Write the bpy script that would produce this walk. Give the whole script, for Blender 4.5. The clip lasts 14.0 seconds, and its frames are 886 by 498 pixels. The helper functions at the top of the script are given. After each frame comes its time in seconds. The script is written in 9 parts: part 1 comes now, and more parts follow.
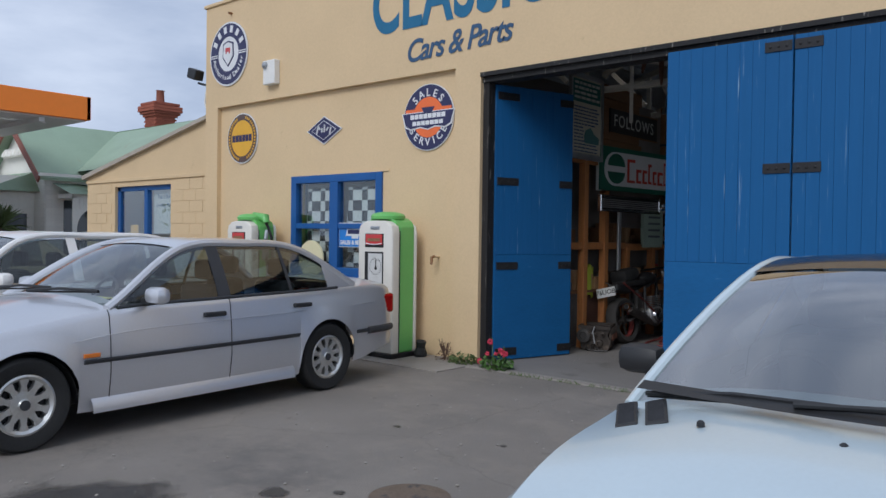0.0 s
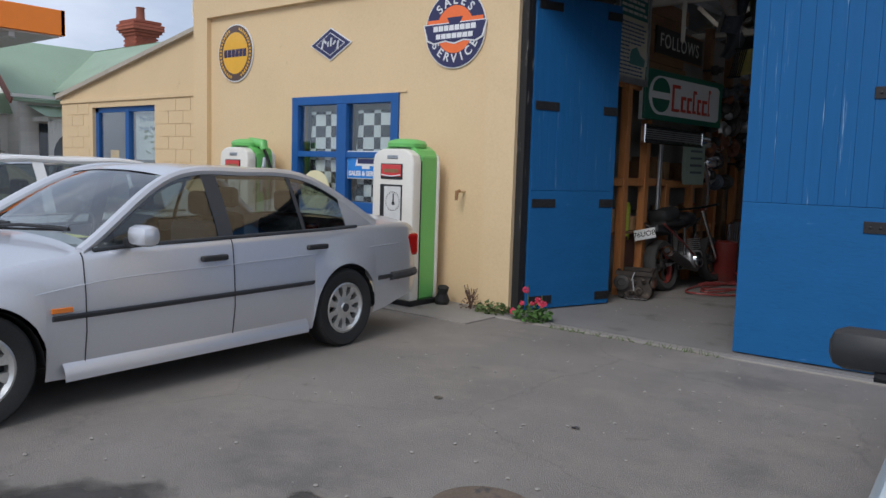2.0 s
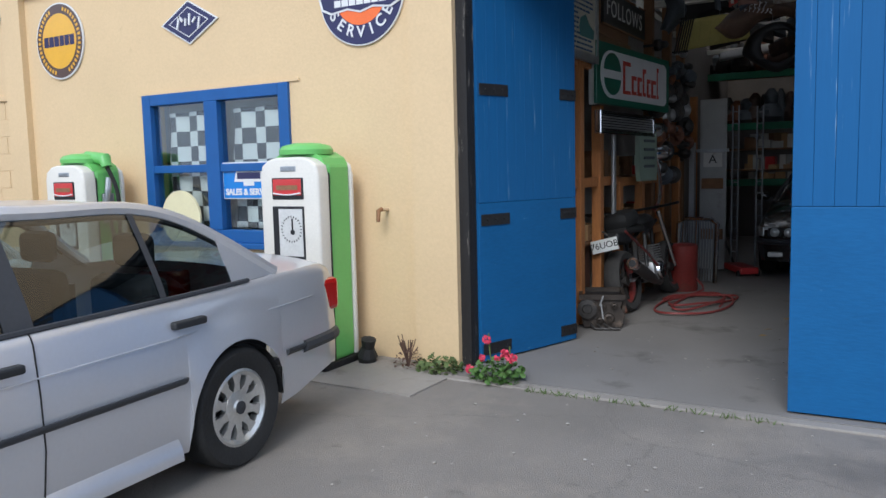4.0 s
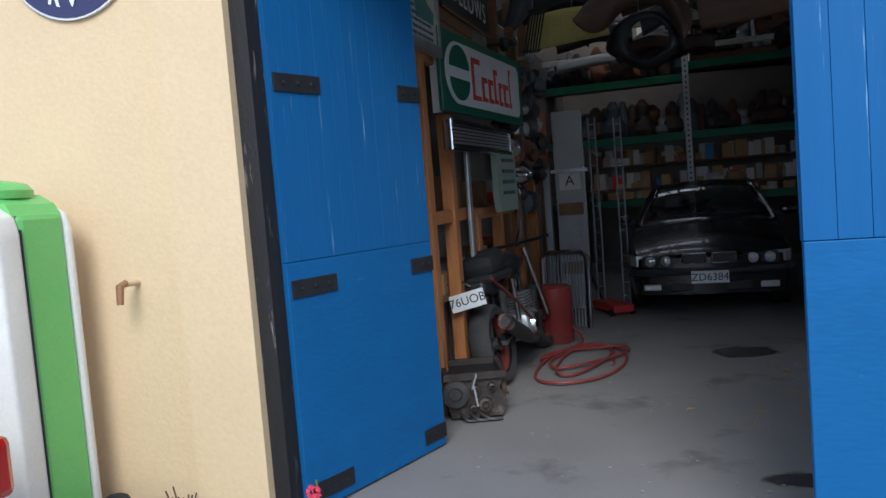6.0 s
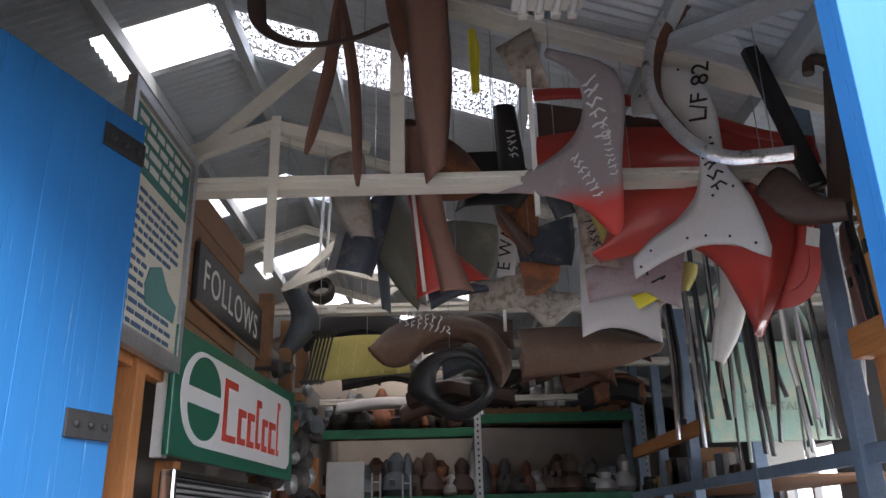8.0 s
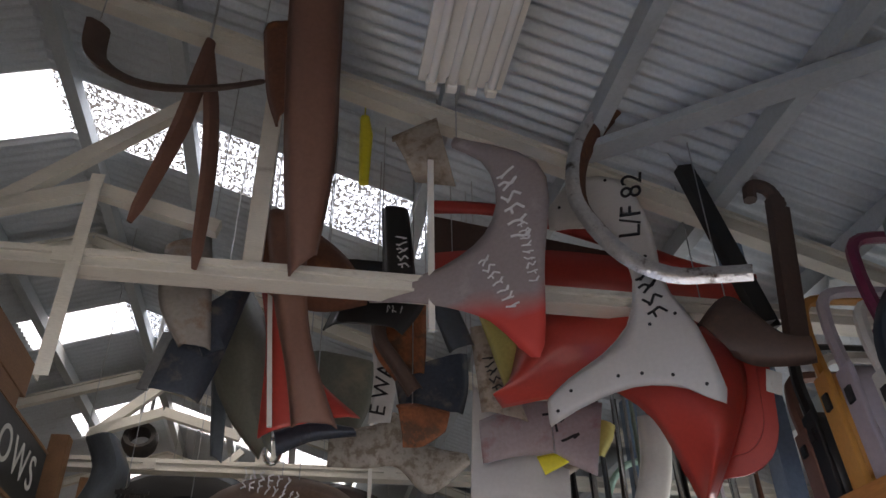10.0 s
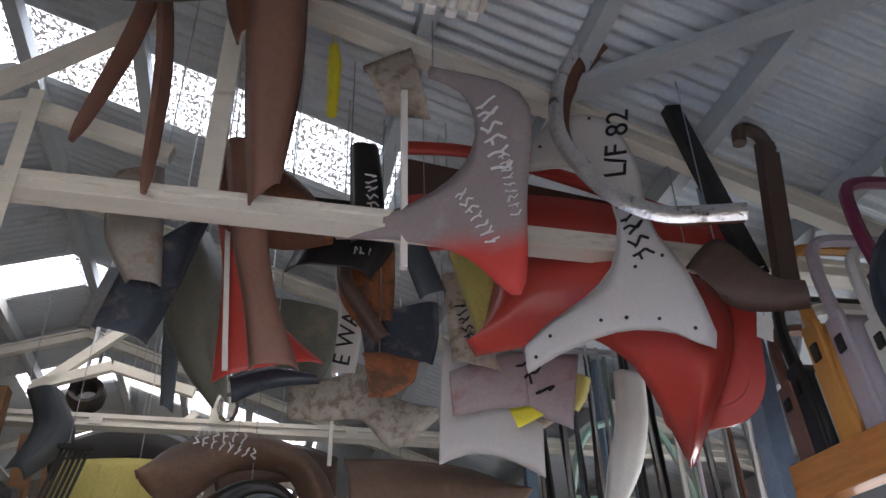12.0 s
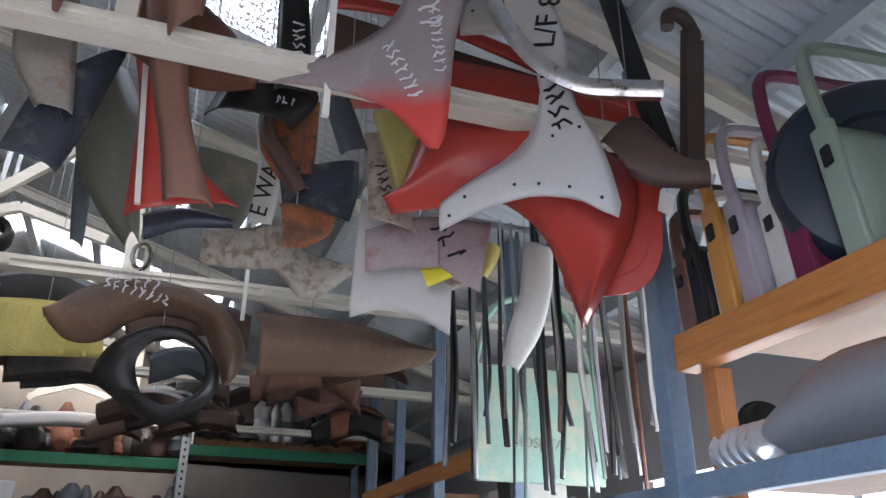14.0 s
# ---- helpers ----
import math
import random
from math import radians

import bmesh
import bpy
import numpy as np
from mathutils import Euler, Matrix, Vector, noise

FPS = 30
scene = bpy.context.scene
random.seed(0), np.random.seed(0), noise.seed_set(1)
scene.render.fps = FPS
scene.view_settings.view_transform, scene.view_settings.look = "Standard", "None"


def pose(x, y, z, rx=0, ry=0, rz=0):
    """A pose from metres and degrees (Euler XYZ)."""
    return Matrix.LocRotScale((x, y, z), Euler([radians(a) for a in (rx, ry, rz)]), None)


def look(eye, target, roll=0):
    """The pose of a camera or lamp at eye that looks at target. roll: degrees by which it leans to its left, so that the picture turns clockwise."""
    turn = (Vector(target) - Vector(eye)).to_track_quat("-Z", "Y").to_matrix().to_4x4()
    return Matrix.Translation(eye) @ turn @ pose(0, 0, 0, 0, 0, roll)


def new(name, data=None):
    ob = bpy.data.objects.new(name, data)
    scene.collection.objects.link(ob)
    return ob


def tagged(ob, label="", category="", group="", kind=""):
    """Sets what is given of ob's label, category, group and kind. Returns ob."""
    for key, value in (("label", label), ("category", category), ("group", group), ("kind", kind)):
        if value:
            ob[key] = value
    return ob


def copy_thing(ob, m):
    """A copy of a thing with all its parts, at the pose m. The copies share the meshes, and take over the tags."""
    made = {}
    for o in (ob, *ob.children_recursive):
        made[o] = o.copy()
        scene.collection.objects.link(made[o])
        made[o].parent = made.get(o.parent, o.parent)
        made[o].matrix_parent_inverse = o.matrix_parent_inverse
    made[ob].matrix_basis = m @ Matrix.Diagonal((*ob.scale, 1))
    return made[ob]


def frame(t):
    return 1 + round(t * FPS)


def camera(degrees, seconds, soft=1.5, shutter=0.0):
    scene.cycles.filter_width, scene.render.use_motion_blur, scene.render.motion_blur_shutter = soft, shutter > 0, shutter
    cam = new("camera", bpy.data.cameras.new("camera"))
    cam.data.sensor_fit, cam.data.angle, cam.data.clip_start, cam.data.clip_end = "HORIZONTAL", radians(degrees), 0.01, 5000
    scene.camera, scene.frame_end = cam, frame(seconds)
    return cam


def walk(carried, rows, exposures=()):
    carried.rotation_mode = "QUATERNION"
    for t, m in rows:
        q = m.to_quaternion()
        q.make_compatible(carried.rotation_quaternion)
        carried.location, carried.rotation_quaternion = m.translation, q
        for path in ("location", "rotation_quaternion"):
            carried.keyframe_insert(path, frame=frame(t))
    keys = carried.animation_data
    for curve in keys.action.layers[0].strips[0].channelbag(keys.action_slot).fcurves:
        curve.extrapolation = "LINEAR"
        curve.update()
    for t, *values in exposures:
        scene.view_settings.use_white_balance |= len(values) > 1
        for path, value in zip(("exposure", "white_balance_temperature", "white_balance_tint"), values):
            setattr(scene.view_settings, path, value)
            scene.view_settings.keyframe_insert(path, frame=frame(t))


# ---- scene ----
cam = camera(59.1, 14.0)
METRES, EYE, TILT, LEAN, TURN = 8.75, 1.43, 0.0, 0.0, 40.4
ROWS = [
    (0.0, 0.0, 0.0, 0.0, 0.01, -0.99, -0.77),
    (0.5, -0.0054, -0.0075, 0.0001, 0.98, -2.61, -0.41),
    (1.0, -0.0153, 0.03, -0.0053, 1.75, -3.42, -0.28),
    (1.5, -0.0311, 0.0701, -0.0053, 6.71, -3.9, -1.38),
    (2.0, -0.0485, 0.1267, -0.0029, -1.05, -5.86, -1.75),
    (2.5, -0.0576, 0.1841, -0.0025, -3.19, -7.7, 0.28),
    (3.0, -0.0684, 0.2399, 0.0009, -6.59, -7.5, 0.83),
    (5.5, -0.0414, 0.5425, 0.0073, -16.95, -3.88, 4.2),
    (6.0, -0.0152, 0.5941, 0.0057, -23.04, -3.99, 4.54),
    (6.5, 0.0085, 0.6468, 0.0066, -26.34, -2.1, 2.17),
    (7.0, 0.0355, 0.6945, 0.0118, -36.84, 0.16, 1.39),
    (7.5, 0.0623, 0.732, 0.0236, -37.44, 12.75, 1.27),
    (8.0, 0.0818, 0.7709, 0.0341, -39.92, 19.69, 1.27),
    (8.5, 0.0986, 0.798, 0.0426, -45.14, 26.16, 1.37),
    (11.0, 0.1786, 0.8726, 0.0429, -51.02, 33.97, 0.87),
    (11.5, 0.1778, 0.8758, 0.042, -51.59, 32.58, 0.9),
    (12.0, 0.1774, 0.8769, 0.0415, -53.61, 31.7, 1.3),
    (12.5, 0.1782, 0.8767, 0.0398, -54.7, 30.35, 1.52),
    (13.0, 0.1793, 0.8756, 0.0359, -55.09, 28.36, 1.35),
    (13.5, 0.1803, 0.8756, 0.0324, -57.08, 25.42, 1.0),
    (14.0, 0.1811, 0.8743, 0.0258, -60.4, 23.67, -0.32),
]
EXPOSURES = [(0.0, 0.0, 5950, 11), (1.0, 0.0, 6150, 11), (2.0, 0.15, 6150, 11), (2.5, 0.55, 6050, 11), (3.0, 0.7, 5950, 10), (5.5, 0.6, 5700, 9), (6.0, 0.9, 5600, 9), (6.5, 1.28, 5750, 10), (7.0, 2.15, 6150, 12), (7.5, 3.0, 6350, 14), (8.0, 2.95, 6600, 15), (8.5, 2.9, 7000, 17), (11.0, 2.75, 6900, 14), (12.0, 3.3, 6600, 14), (13.0, 3.5, 6300, 13), (14.0, 3.75, 6200, 12)]
walk(cam, [(t, pose(0, 0, EYE, TILT, LEAN, TURN) @ pose(METRES * x, METRES * y, METRES * z, 90 + pitch, roll, yaw)) for t, x, y, z, yaw, pitch, roll in ROWS], EXPOSURES)

# ---- world and sun: an overcast afternoon ----
world = bpy.data.worlds.new("overcast_sky")
scene.world = world
world.use_nodes = True
wn, wl = world.node_tree.nodes, world.node_tree.links
wn.clear()
w_out, w_bg, w_sky = wn.new("ShaderNodeOutputWorld"), wn.new("ShaderNodeBackground"), wn.new("ShaderNodeTexSky")
w_sky.sky_type, w_sky.sun_disc = "NISHITA", False
w_sky.sun_elevation, w_sky.sun_rotation = radians(48), radians(200)
w_map, w_co = wn.new("ShaderNodeMapping"), wn.new("ShaderNodeTexCoord")
w_map.inputs["Scale"].default_value = (1.0, 1.0, 3.2)
w_noise, w_ramp = wn.new("ShaderNodeTexNoise"), wn.new("ShaderNodeValToRGB")
w_noise.inputs["Scale"].default_value, w_noise.inputs["Detail"].default_value = 2.6, 7.0
w_noise.inputs["Roughness"].default_value = 0.55
w_ramp.color_ramp.elements[0].position, w_ramp.color_ramp.elements[0].color = 0.36, (5.2, 6.0, 7.5, 1)
w_ramp.color_ramp.elements[1].position, w_ramp.color_ramp.elements[1].color = 0.68, (9.0, 9.6, 10.7, 1)
w_mix = wn.new("ShaderNodeMix")
w_mix.data_type = "RGBA"
w_mix.inputs["Factor"].default_value = 0.88
wl.new(w_co.outputs["Generated"], w_map.inputs["Vector"])
wl.new(w_map.outputs["Vector"], w_noise.inputs["Vector"])
wl.new(w_noise.outputs["Fac"], w_ramp.inputs["Fac"])
wl.new(w_sky.outputs["Color"], w_mix.inputs["A"])
wl.new(w_ramp.outputs["Color"], w_mix.inputs["B"])
wl.new(w_mix.outputs["Result"], w_bg.inputs["Color"])
w_bg.inputs["Strength"].default_value = 0.085
wl.new(w_bg.outputs["Background"], w_out.inputs["Surface"])

sun = new("sun", bpy.data.lights.new("sun", "SUN"))
sun.data.energy, sun.data.angle, sun.data.color = 1.5, radians(28), (1.0, 0.95, 0.88)
sun.matrix_world = look((3, -9, 10), (0, 3, 0))
# fill lamp added at the long side window opening to brighten the right side
side_fill = new("side_window_sky", bpy.data.lights.new("side_window_sky", "AREA"))
side_fill.data.shape, side_fill.data.size, side_fill.data.size_y = "RECTANGLE", 1.2, 3.7
side_fill.data.energy, side_fill.data.color = 9.0, (0.9, 0.96, 1.0)
side_fill.matrix_world = pose(-0.03, 10.22, 1.79, 0, 90, 0)


# ---- materials ----
def M(name, col, rough=0.6, metal=0.0, vary=0.12, scale=6.0, bump=0.08, bscale=60.0, dirt=None, dirt_at=0.62, dirt_scale=2.5, stretch=(1, 1, 1), coat=0.0, by_piece=0.0, spec=0.5, shift=0.0):
    """A surface with variation at two scales, stains and fine relief, in metres."""
    m = bpy.data.materials.new(name)
    m.use_nodes = True
    n, l = m.node_tree.nodes, m.node_tree.links
    b = n["Principled BSDF"]
    co, mp = n.new("ShaderNodeTexCoord"), n.new("ShaderNodeMapping")
    mp.inputs["Scale"].default_value = stretch
    l.new(co.outputs["Object"], mp.inputs["Vector"])
    if shift:
        own, far, mv = n.new("ShaderNodeObjectInfo"), n.new("ShaderNodeMath"), n.new("ShaderNodeVectorMath")
        far.operation, far.inputs[1].default_value = "MULTIPLY", shift
        l.new(own.outputs["Random"], far.inputs[0])
        l.new(co.outputs["Object"], mv.inputs[0])
        l.new(far.outputs[0], mv.inputs[1])
        l.new(mv.outputs["Vector"], mp.inputs["Vector"])
    n1, n2 = n.new("ShaderNodeTexNoise"), n.new("ShaderNodeTexNoise")
    n1.inputs["Scale"].default_value, n1.inputs["Detail"].default_value = scale, 5
    n2.inputs["Scale"].default_value, n2.inputs["Detail"].default_value = bscale, 4
    l.new(mp.outputs["Vector"], n1.inputs["Vector"])
    l.new(mp.outputs["Vector"], n2.inputs["Vector"])
    add = n.new("ShaderNodeMath")
    add.operation = "ADD"
    l.new(n1.outputs["Fac"], add.inputs[0])
    l.new(n2.outputs["Fac"], add.inputs[1])
    mr = n.new("ShaderNodeMapRange")
    mr.inputs["From Min"].default_value, mr.inputs["From Max"].default_value = 0.6, 1.4
    mr.inputs["To Min"].default_value, mr.inputs["To Max"].default_value = 1 - vary, 1 + vary
    l.new(add.outputs[0], mr.inputs["Value"])
    val = mr.outputs["Result"]
    if by_piece:
        oi, pr, mu = n.new("ShaderNodeObjectInfo"), n.new("ShaderNodeMapRange"), n.new("ShaderNodeMath")
        pr.inputs["To Min"].default_value, pr.inputs["To Max"].default_value = 1 - by_piece, 1 + by_piece
        l.new(oi.outputs["Random"], pr.inputs["Value"])
        mu.operation = "MULTIPLY"
        l.new(val, mu.inputs[0])
        l.new(pr.outputs["Result"], mu.inputs[1])
        val = mu.outputs[0]
    hsv = n.new("ShaderNodeHueSaturation")
    hsv.inputs["Color"].default_value = (*col, 1)
    l.new(val, hsv.inputs["Value"])
    colour = hsv.outputs["Color"]
    if dirt:
        n3, rp, mx = n.new("ShaderNodeTexNoise"), n.new("ShaderNodeMapRange"), n.new("ShaderNodeMix")
        n3.inputs["Scale"].default_value, n3.inputs["Detail"].default_value, n3.inputs["Roughness"].default_value = dirt_scale, 9, 0.65
        l.new(mp.outputs["Vector"], n3.inputs["Vector"])
        rp.inputs["From Min"].default_value, rp.inputs["From Max"].default_value = dirt_at - 0.06, dirt_at + 0.06
        l.new(n3.outputs["Fac"], rp.inputs["Value"])
        mx.data_type = "RGBA"
        mx.inputs["B"].default_value = (*dirt, 1)
        l.new(rp.outputs["Result"], mx.inputs["Factor"])
        l.new(colour, mx.inputs["A"])
        colour = mx.outputs["Result"]
    l.new(colour, b.inputs["Base Color"])
    b.inputs["Roughness"].default_value, b.inputs["Metallic"].default_value = rough, metal
    b.inputs["Specular IOR Level"].default_value = spec
    if coat:
        b.inputs["Coat Weight"].default_value, b.inputs["Coat Roughness"].default_value = coat, 0.06
    if bump:
        bp = n.new("ShaderNodeBump")
        bp.inputs["Strength"].default_value, bp.inputs["Distance"].default_value = bump, 0.01
        l.new(add.outputs[0], bp.inputs["Height"])
        l.new(bp.outputs["Normal"], b.inputs["Normal"])
    return m


def glass(name, tint=(0.9, 0.95, 0.95), rough=0.0, power=2.6):
    """A thin pane: clear, with a mirror gloss that grows at a grazing angle."""
    m = bpy.data.materials.new(name)
    m.use_nodes = True
    n, l = m.node_tree.nodes, m.node_tree.links
    n.remove(n["Principled BSDF"])
    tr, gl, fr, mx = n.new("ShaderNodeBsdfTransparent"), n.new("ShaderNodeBsdfGlossy"), n.new("ShaderNodeLayerWeight"), n.new("ShaderNodeMixShader")
    pw, mr = n.new("ShaderNodeMath"), n.new("ShaderNodeMapRange")
    tr.inputs["Color"].default_value = (*tint, 1)
    gl.inputs["Roughness"].default_value = rough
    pw.operation = "POWER"
    pw.inputs[1].default_value = power
    mr.inputs["To Min"].default_value, mr.inputs["To Max"].default_value = 0.06, 1.0
    l.new(fr.outputs["Facing"], pw.inputs[0])
    l.new(pw.outputs[0], mr.inputs["Value"])
    l.new(mr.outputs["Result"], mx.inputs[0])
    l.new(tr.outputs[0], mx.inputs[1])
    l.new(gl.outputs[0], mx.inputs[2])
    l.new(mx.outputs[0], n["Material Output"].inputs["Surface"])
    return m


def translucent_sheet(name, speck=0.05):
    """Weathered translucent roofing, speckled with lichen."""
    m = bpy.data.materials.new(name)
    m.use_nodes = True
    n, l = m.node_tree.nodes, m.node_tree.links
    n.remove(n["Principled BSDF"])
    tl, tr, mx = n.new("ShaderNodeBsdfTranslucent"), n.new("ShaderNodeBsdfTransparent"), n.new("ShaderNodeMixShader")
    vo, rp, co = n.new("ShaderNodeTexNoise"), n.new("ShaderNodeValToRGB"), n.new("ShaderNodeTexCoord")
    vo.inputs["Scale"].default_value, vo.inputs["Detail"].default_value = 58, 4
    l.new(co.outputs["Object"], vo.inputs["Vector"])
    l.new(vo.outputs["Fac"], rp.inputs["Fac"])
    rp.color_ramp.elements[0].position, rp.color_ramp.elements[0].color = 0.46, (speck, speck * 0.85, speck * 0.7, 1)
    rp.color_ramp.elements[1].position, rp.color_ramp.elements[1].color = 0.60, (1, 1, 1, 1)
    l.new(rp.outputs["Color"], tl.inputs["Color"])
    l.new(rp.outputs["Color"], tr.inputs["Color"])
    mx.inputs[0].default_value = 0.75
    l.new(tl.outputs[0], mx.inputs[1])
    l.new(tr.outputs[0], mx.inputs[2])
    l.new(mx.outputs[0], n["Material Output"].inputs["Surface"])
    return m


CREAM = M("cream_painted_render", (0.68, 0.505, 0.295), 0.75, vary=0.06, scale=1.5, bump=0.15, bscale=45, dirt=(0.5, 0.36, 0.19), dirt_at=0.72)
BLUE = M("blue_door_paint", (0.013, 0.104, 0.276), 0.55, spec=0.2, vary=0.08, scale=0.8, bump=0.06, bscale=9, stretch=(24, 24, 0.7), dirt=(0.32, 0.47, 0.62), dirt_at=0.70, dirt_scale=2.3, shift=40)
BLUE_SHEET = M("blue_plywood_paint", (0.013, 0.107, 0.28), 0.55, spec=0.2, vary=0.1, scale=2, bump=0.09, bscale=16, stretch=(1.0, 1.0, 4), dirt=(0.16, 0.32, 0.52), dirt_at=0.75, dirt_scale=3)
BLUE_FRAME = M("blue_window_paint", (0.01, 0.09, 0.30), 0.45, vary=0.1)
ASPHALT = M("worn_asphalt", (0.225, 0.203, 0.18), 0.9, vary=0.26, scale=0.9, bump=0.6, bscale=130, dirt=(0.15, 0.138, 0.127), dirt_at=0.62, dirt_scale=0.6)


def weathered(m, pale, dark, scale):
    """Pale worn patches and fine dark cracks over a ground material."""
    n, l = m.node_tree.nodes, m.node_tree.links
    b = n["Principled BSDF"]
    src = b.inputs["Base Color"].links[0].from_socket
    co = n.new("ShaderNodeTexCoord")
    for colour, kind in ((pale, "patch"), (dark, "blotch"), (dark, "crack")):
        mx, gate = n.new("ShaderNodeMix"), n.new("ShaderNodeMapRange")
        mx.data_type = "RGBA"
        nz = n.new("ShaderNodeTexNoise")
        nz.inputs["Detail"].default_value, nz.inputs["Roughness"].default_value = 10, 0.72
        nz.inputs["Scale"].default_value = {"patch": 1.3, "blotch": 4.5, "crack": 2.0}[kind] * scale
        l.new(co.outputs["Object"], nz.inputs["Vector"])
        if kind == "crack":
            vo, bend = n.new("ShaderNodeTexVoronoi"), n.new("ShaderNodeVectorMath")
            vo.feature = "DISTANCE_TO_EDGE"
            vo.inputs["Scale"].default_value = 0.42 * scale
            bend.operation = "MULTIPLY_ADD"
            bend.inputs[1].default_value = (0.5, 0.5, 0)
            l.new(nz.outputs["Color"], bend.inputs[0])
            l.new(co.outputs["Object"], bend.inputs[2])
            l.new(bend.outputs["Vector"], vo.inputs["Vector"])
            l.new(vo.outputs["Distance"], gate.inputs["Value"])
            lo, hi, most = 0.004, 0.0, 0.4
        else:
            l.new(nz.outputs["Fac"], gate.inputs["Value"])
            lo, hi, most = (0.50, 0.72, 0.75) if kind == "patch" else (0.60, 0.70, 0.5)
        gate.inputs["From Min"].default_value, gate.inputs["From Max"].default_value, gate.inputs["To Max"].default_value = lo, hi, most
        l.new(gate.outputs["Result"], mx.inputs["Factor"])
        l.new(src, mx.inputs["A"])
        mx.inputs["B"].default_value = (*colour, 1)
        src = mx.outputs["Result"]
    l.new(src, b.inputs["Base Color"])


weathered(ASPHALT, (0.315, 0.275, 0.23), (0.115, 0.10, 0.086), 1.0)
OIL = M("damp_oil_stain", (0.06, 0.054, 0.048), 0.4, vary=0.45, scale=5, bump=0.2, bscale=120)
CONC = M("worn_concrete", (0.30, 0.275, 0.245), 0.85, vary=0.15, scale=2, bump=0.3, bscale=120, dirt=(0.2, 0.18, 0.16), dirt_at=0.6)
FLOORM = M("garage_concrete", (0.225, 0.21, 0.195), 0.7, vary=0.14, scale=1.4, bump=0.2, bscale=100, dirt=(0.13, 0.12, 0.11), dirt_at=0.63, dirt_scale=1.6)
BLACKWOOD = M("black_jamb_timber", (0.012, 0.011, 0.011), 0.7, vary=0.4, scale=8, bump=0.5, bscale=40, stretch=(5, 5, 0.8), dirt=(0.42, 0.38, 0.33), dirt_at=0.665, dirt_scale=5)
BLACK = M("black_paint", (0.012, 0.012, 0.013), 0.45, vary=0.3)
IRON = M("black_iron", (0.02, 0.02, 0.022), 0.5, 0.3, vary=0.4, bump=0.2)
CORR = M("zinc_corrugated_iron", (0.55, 0.60, 0.64), 0.42, 0.15, vary=0.14, scale=1.5, bump=0.05, dirt=(0.42, 0.44, 0.45), dirt_at=0.68)
TRUSS = M("pale_painted_timber", (0.66, 0.64, 0.57), 0.6, vary=0.12, scale=4, bump=0.15, bscale=50, stretch=(1, 4, 4), dirt=(0.33, 0.3, 0.25), dirt_at=0.68)
PURLIN = M("blue_grey_timber", (0.42, 0.46, 0.48), 0.65, vary=0.12, scale=4, bump=0.15)
PINE = M("orange_pine", (0.43, 0.17, 0.052), 0.6, vary=0.25, scale=7, bump=0.15, bscale=40, stretch=(6, 6, 0.6), dirt=(0.25, 0.09, 0.03), dirt_at=0.66)
PINE_H = M("orange_pine_beam", (0.47, 0.19, 0.05), 0.55, vary=0.22, scale=7, bump=0.12, bscale=40, stretch=(6, 0.5, 6), dirt=(0.3, 0.11, 0.03), dirt_at=0.66)
BOARD = M("brown_board", (0.20, 0.10, 0.045), 0.7, vary=0.25, scale=4, bump=0.2, stretch=(3, 0.6, 3))
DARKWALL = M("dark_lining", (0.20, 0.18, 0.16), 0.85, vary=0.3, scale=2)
LINING = M("grey_wall_sheet", (0.42, 0.44, 0.46), 0.7, vary=0.1, scale=1.5, bump=0.05)
SHEET, CLEANSHEET = translucent_sheet("lichen_skylight_sheet"), translucent_sheet("clean_skylight_sheet", 0.8)
WHITE = M("white_paint", (0.78, 0.77, 0.73), 0.5, vary=0.06, scale=5)
CLEAR = glass("clear_glass")
GALV = M("galvanised_steel", (0.42, 0.44, 0.46), 0.4, 0.85, vary=0.2, scale=9, bump=0.05)
CHROME = M("chrome", (0.75, 0.75, 0.76), 0.15, 1.0, vary=0.15, scale=9, bump=0.05)
FLAKED = M("flaking_chrome", (0.72, 0.72, 0.72), 0.3, 0.9, vary=0.2, scale=12, bump=0.3, dirt=(0.14, 0.11, 0.1), dirt_at=0.6, dirt_scale=14)
STEELDARK = M("dull_steel", (0.22, 0.23, 0.24), 0.5, 0.5, vary=0.2)
RUBBER = M("black_rubber", (0.018, 0.018, 0.018), 0.75, vary=0.2, bump=0.2)
PLASTIC = M("black_plastic", (0.02, 0.021, 0.023), 0.5, vary=0.15, bump=0.05)
GREYPOST = M("blue_grey_steel_post", (0.17, 0.24, 0.33), 0.5, 0.2, vary=0.2, scale=8, bump=0.08, dirt=(0.3, 0.3, 0.3), dirt_at=0.68, dirt_scale=6)
RACKGREEN = M("green_rack_beam", (0.01, 0.13, 0.065), 0.5, 0.1, vary=0.2)


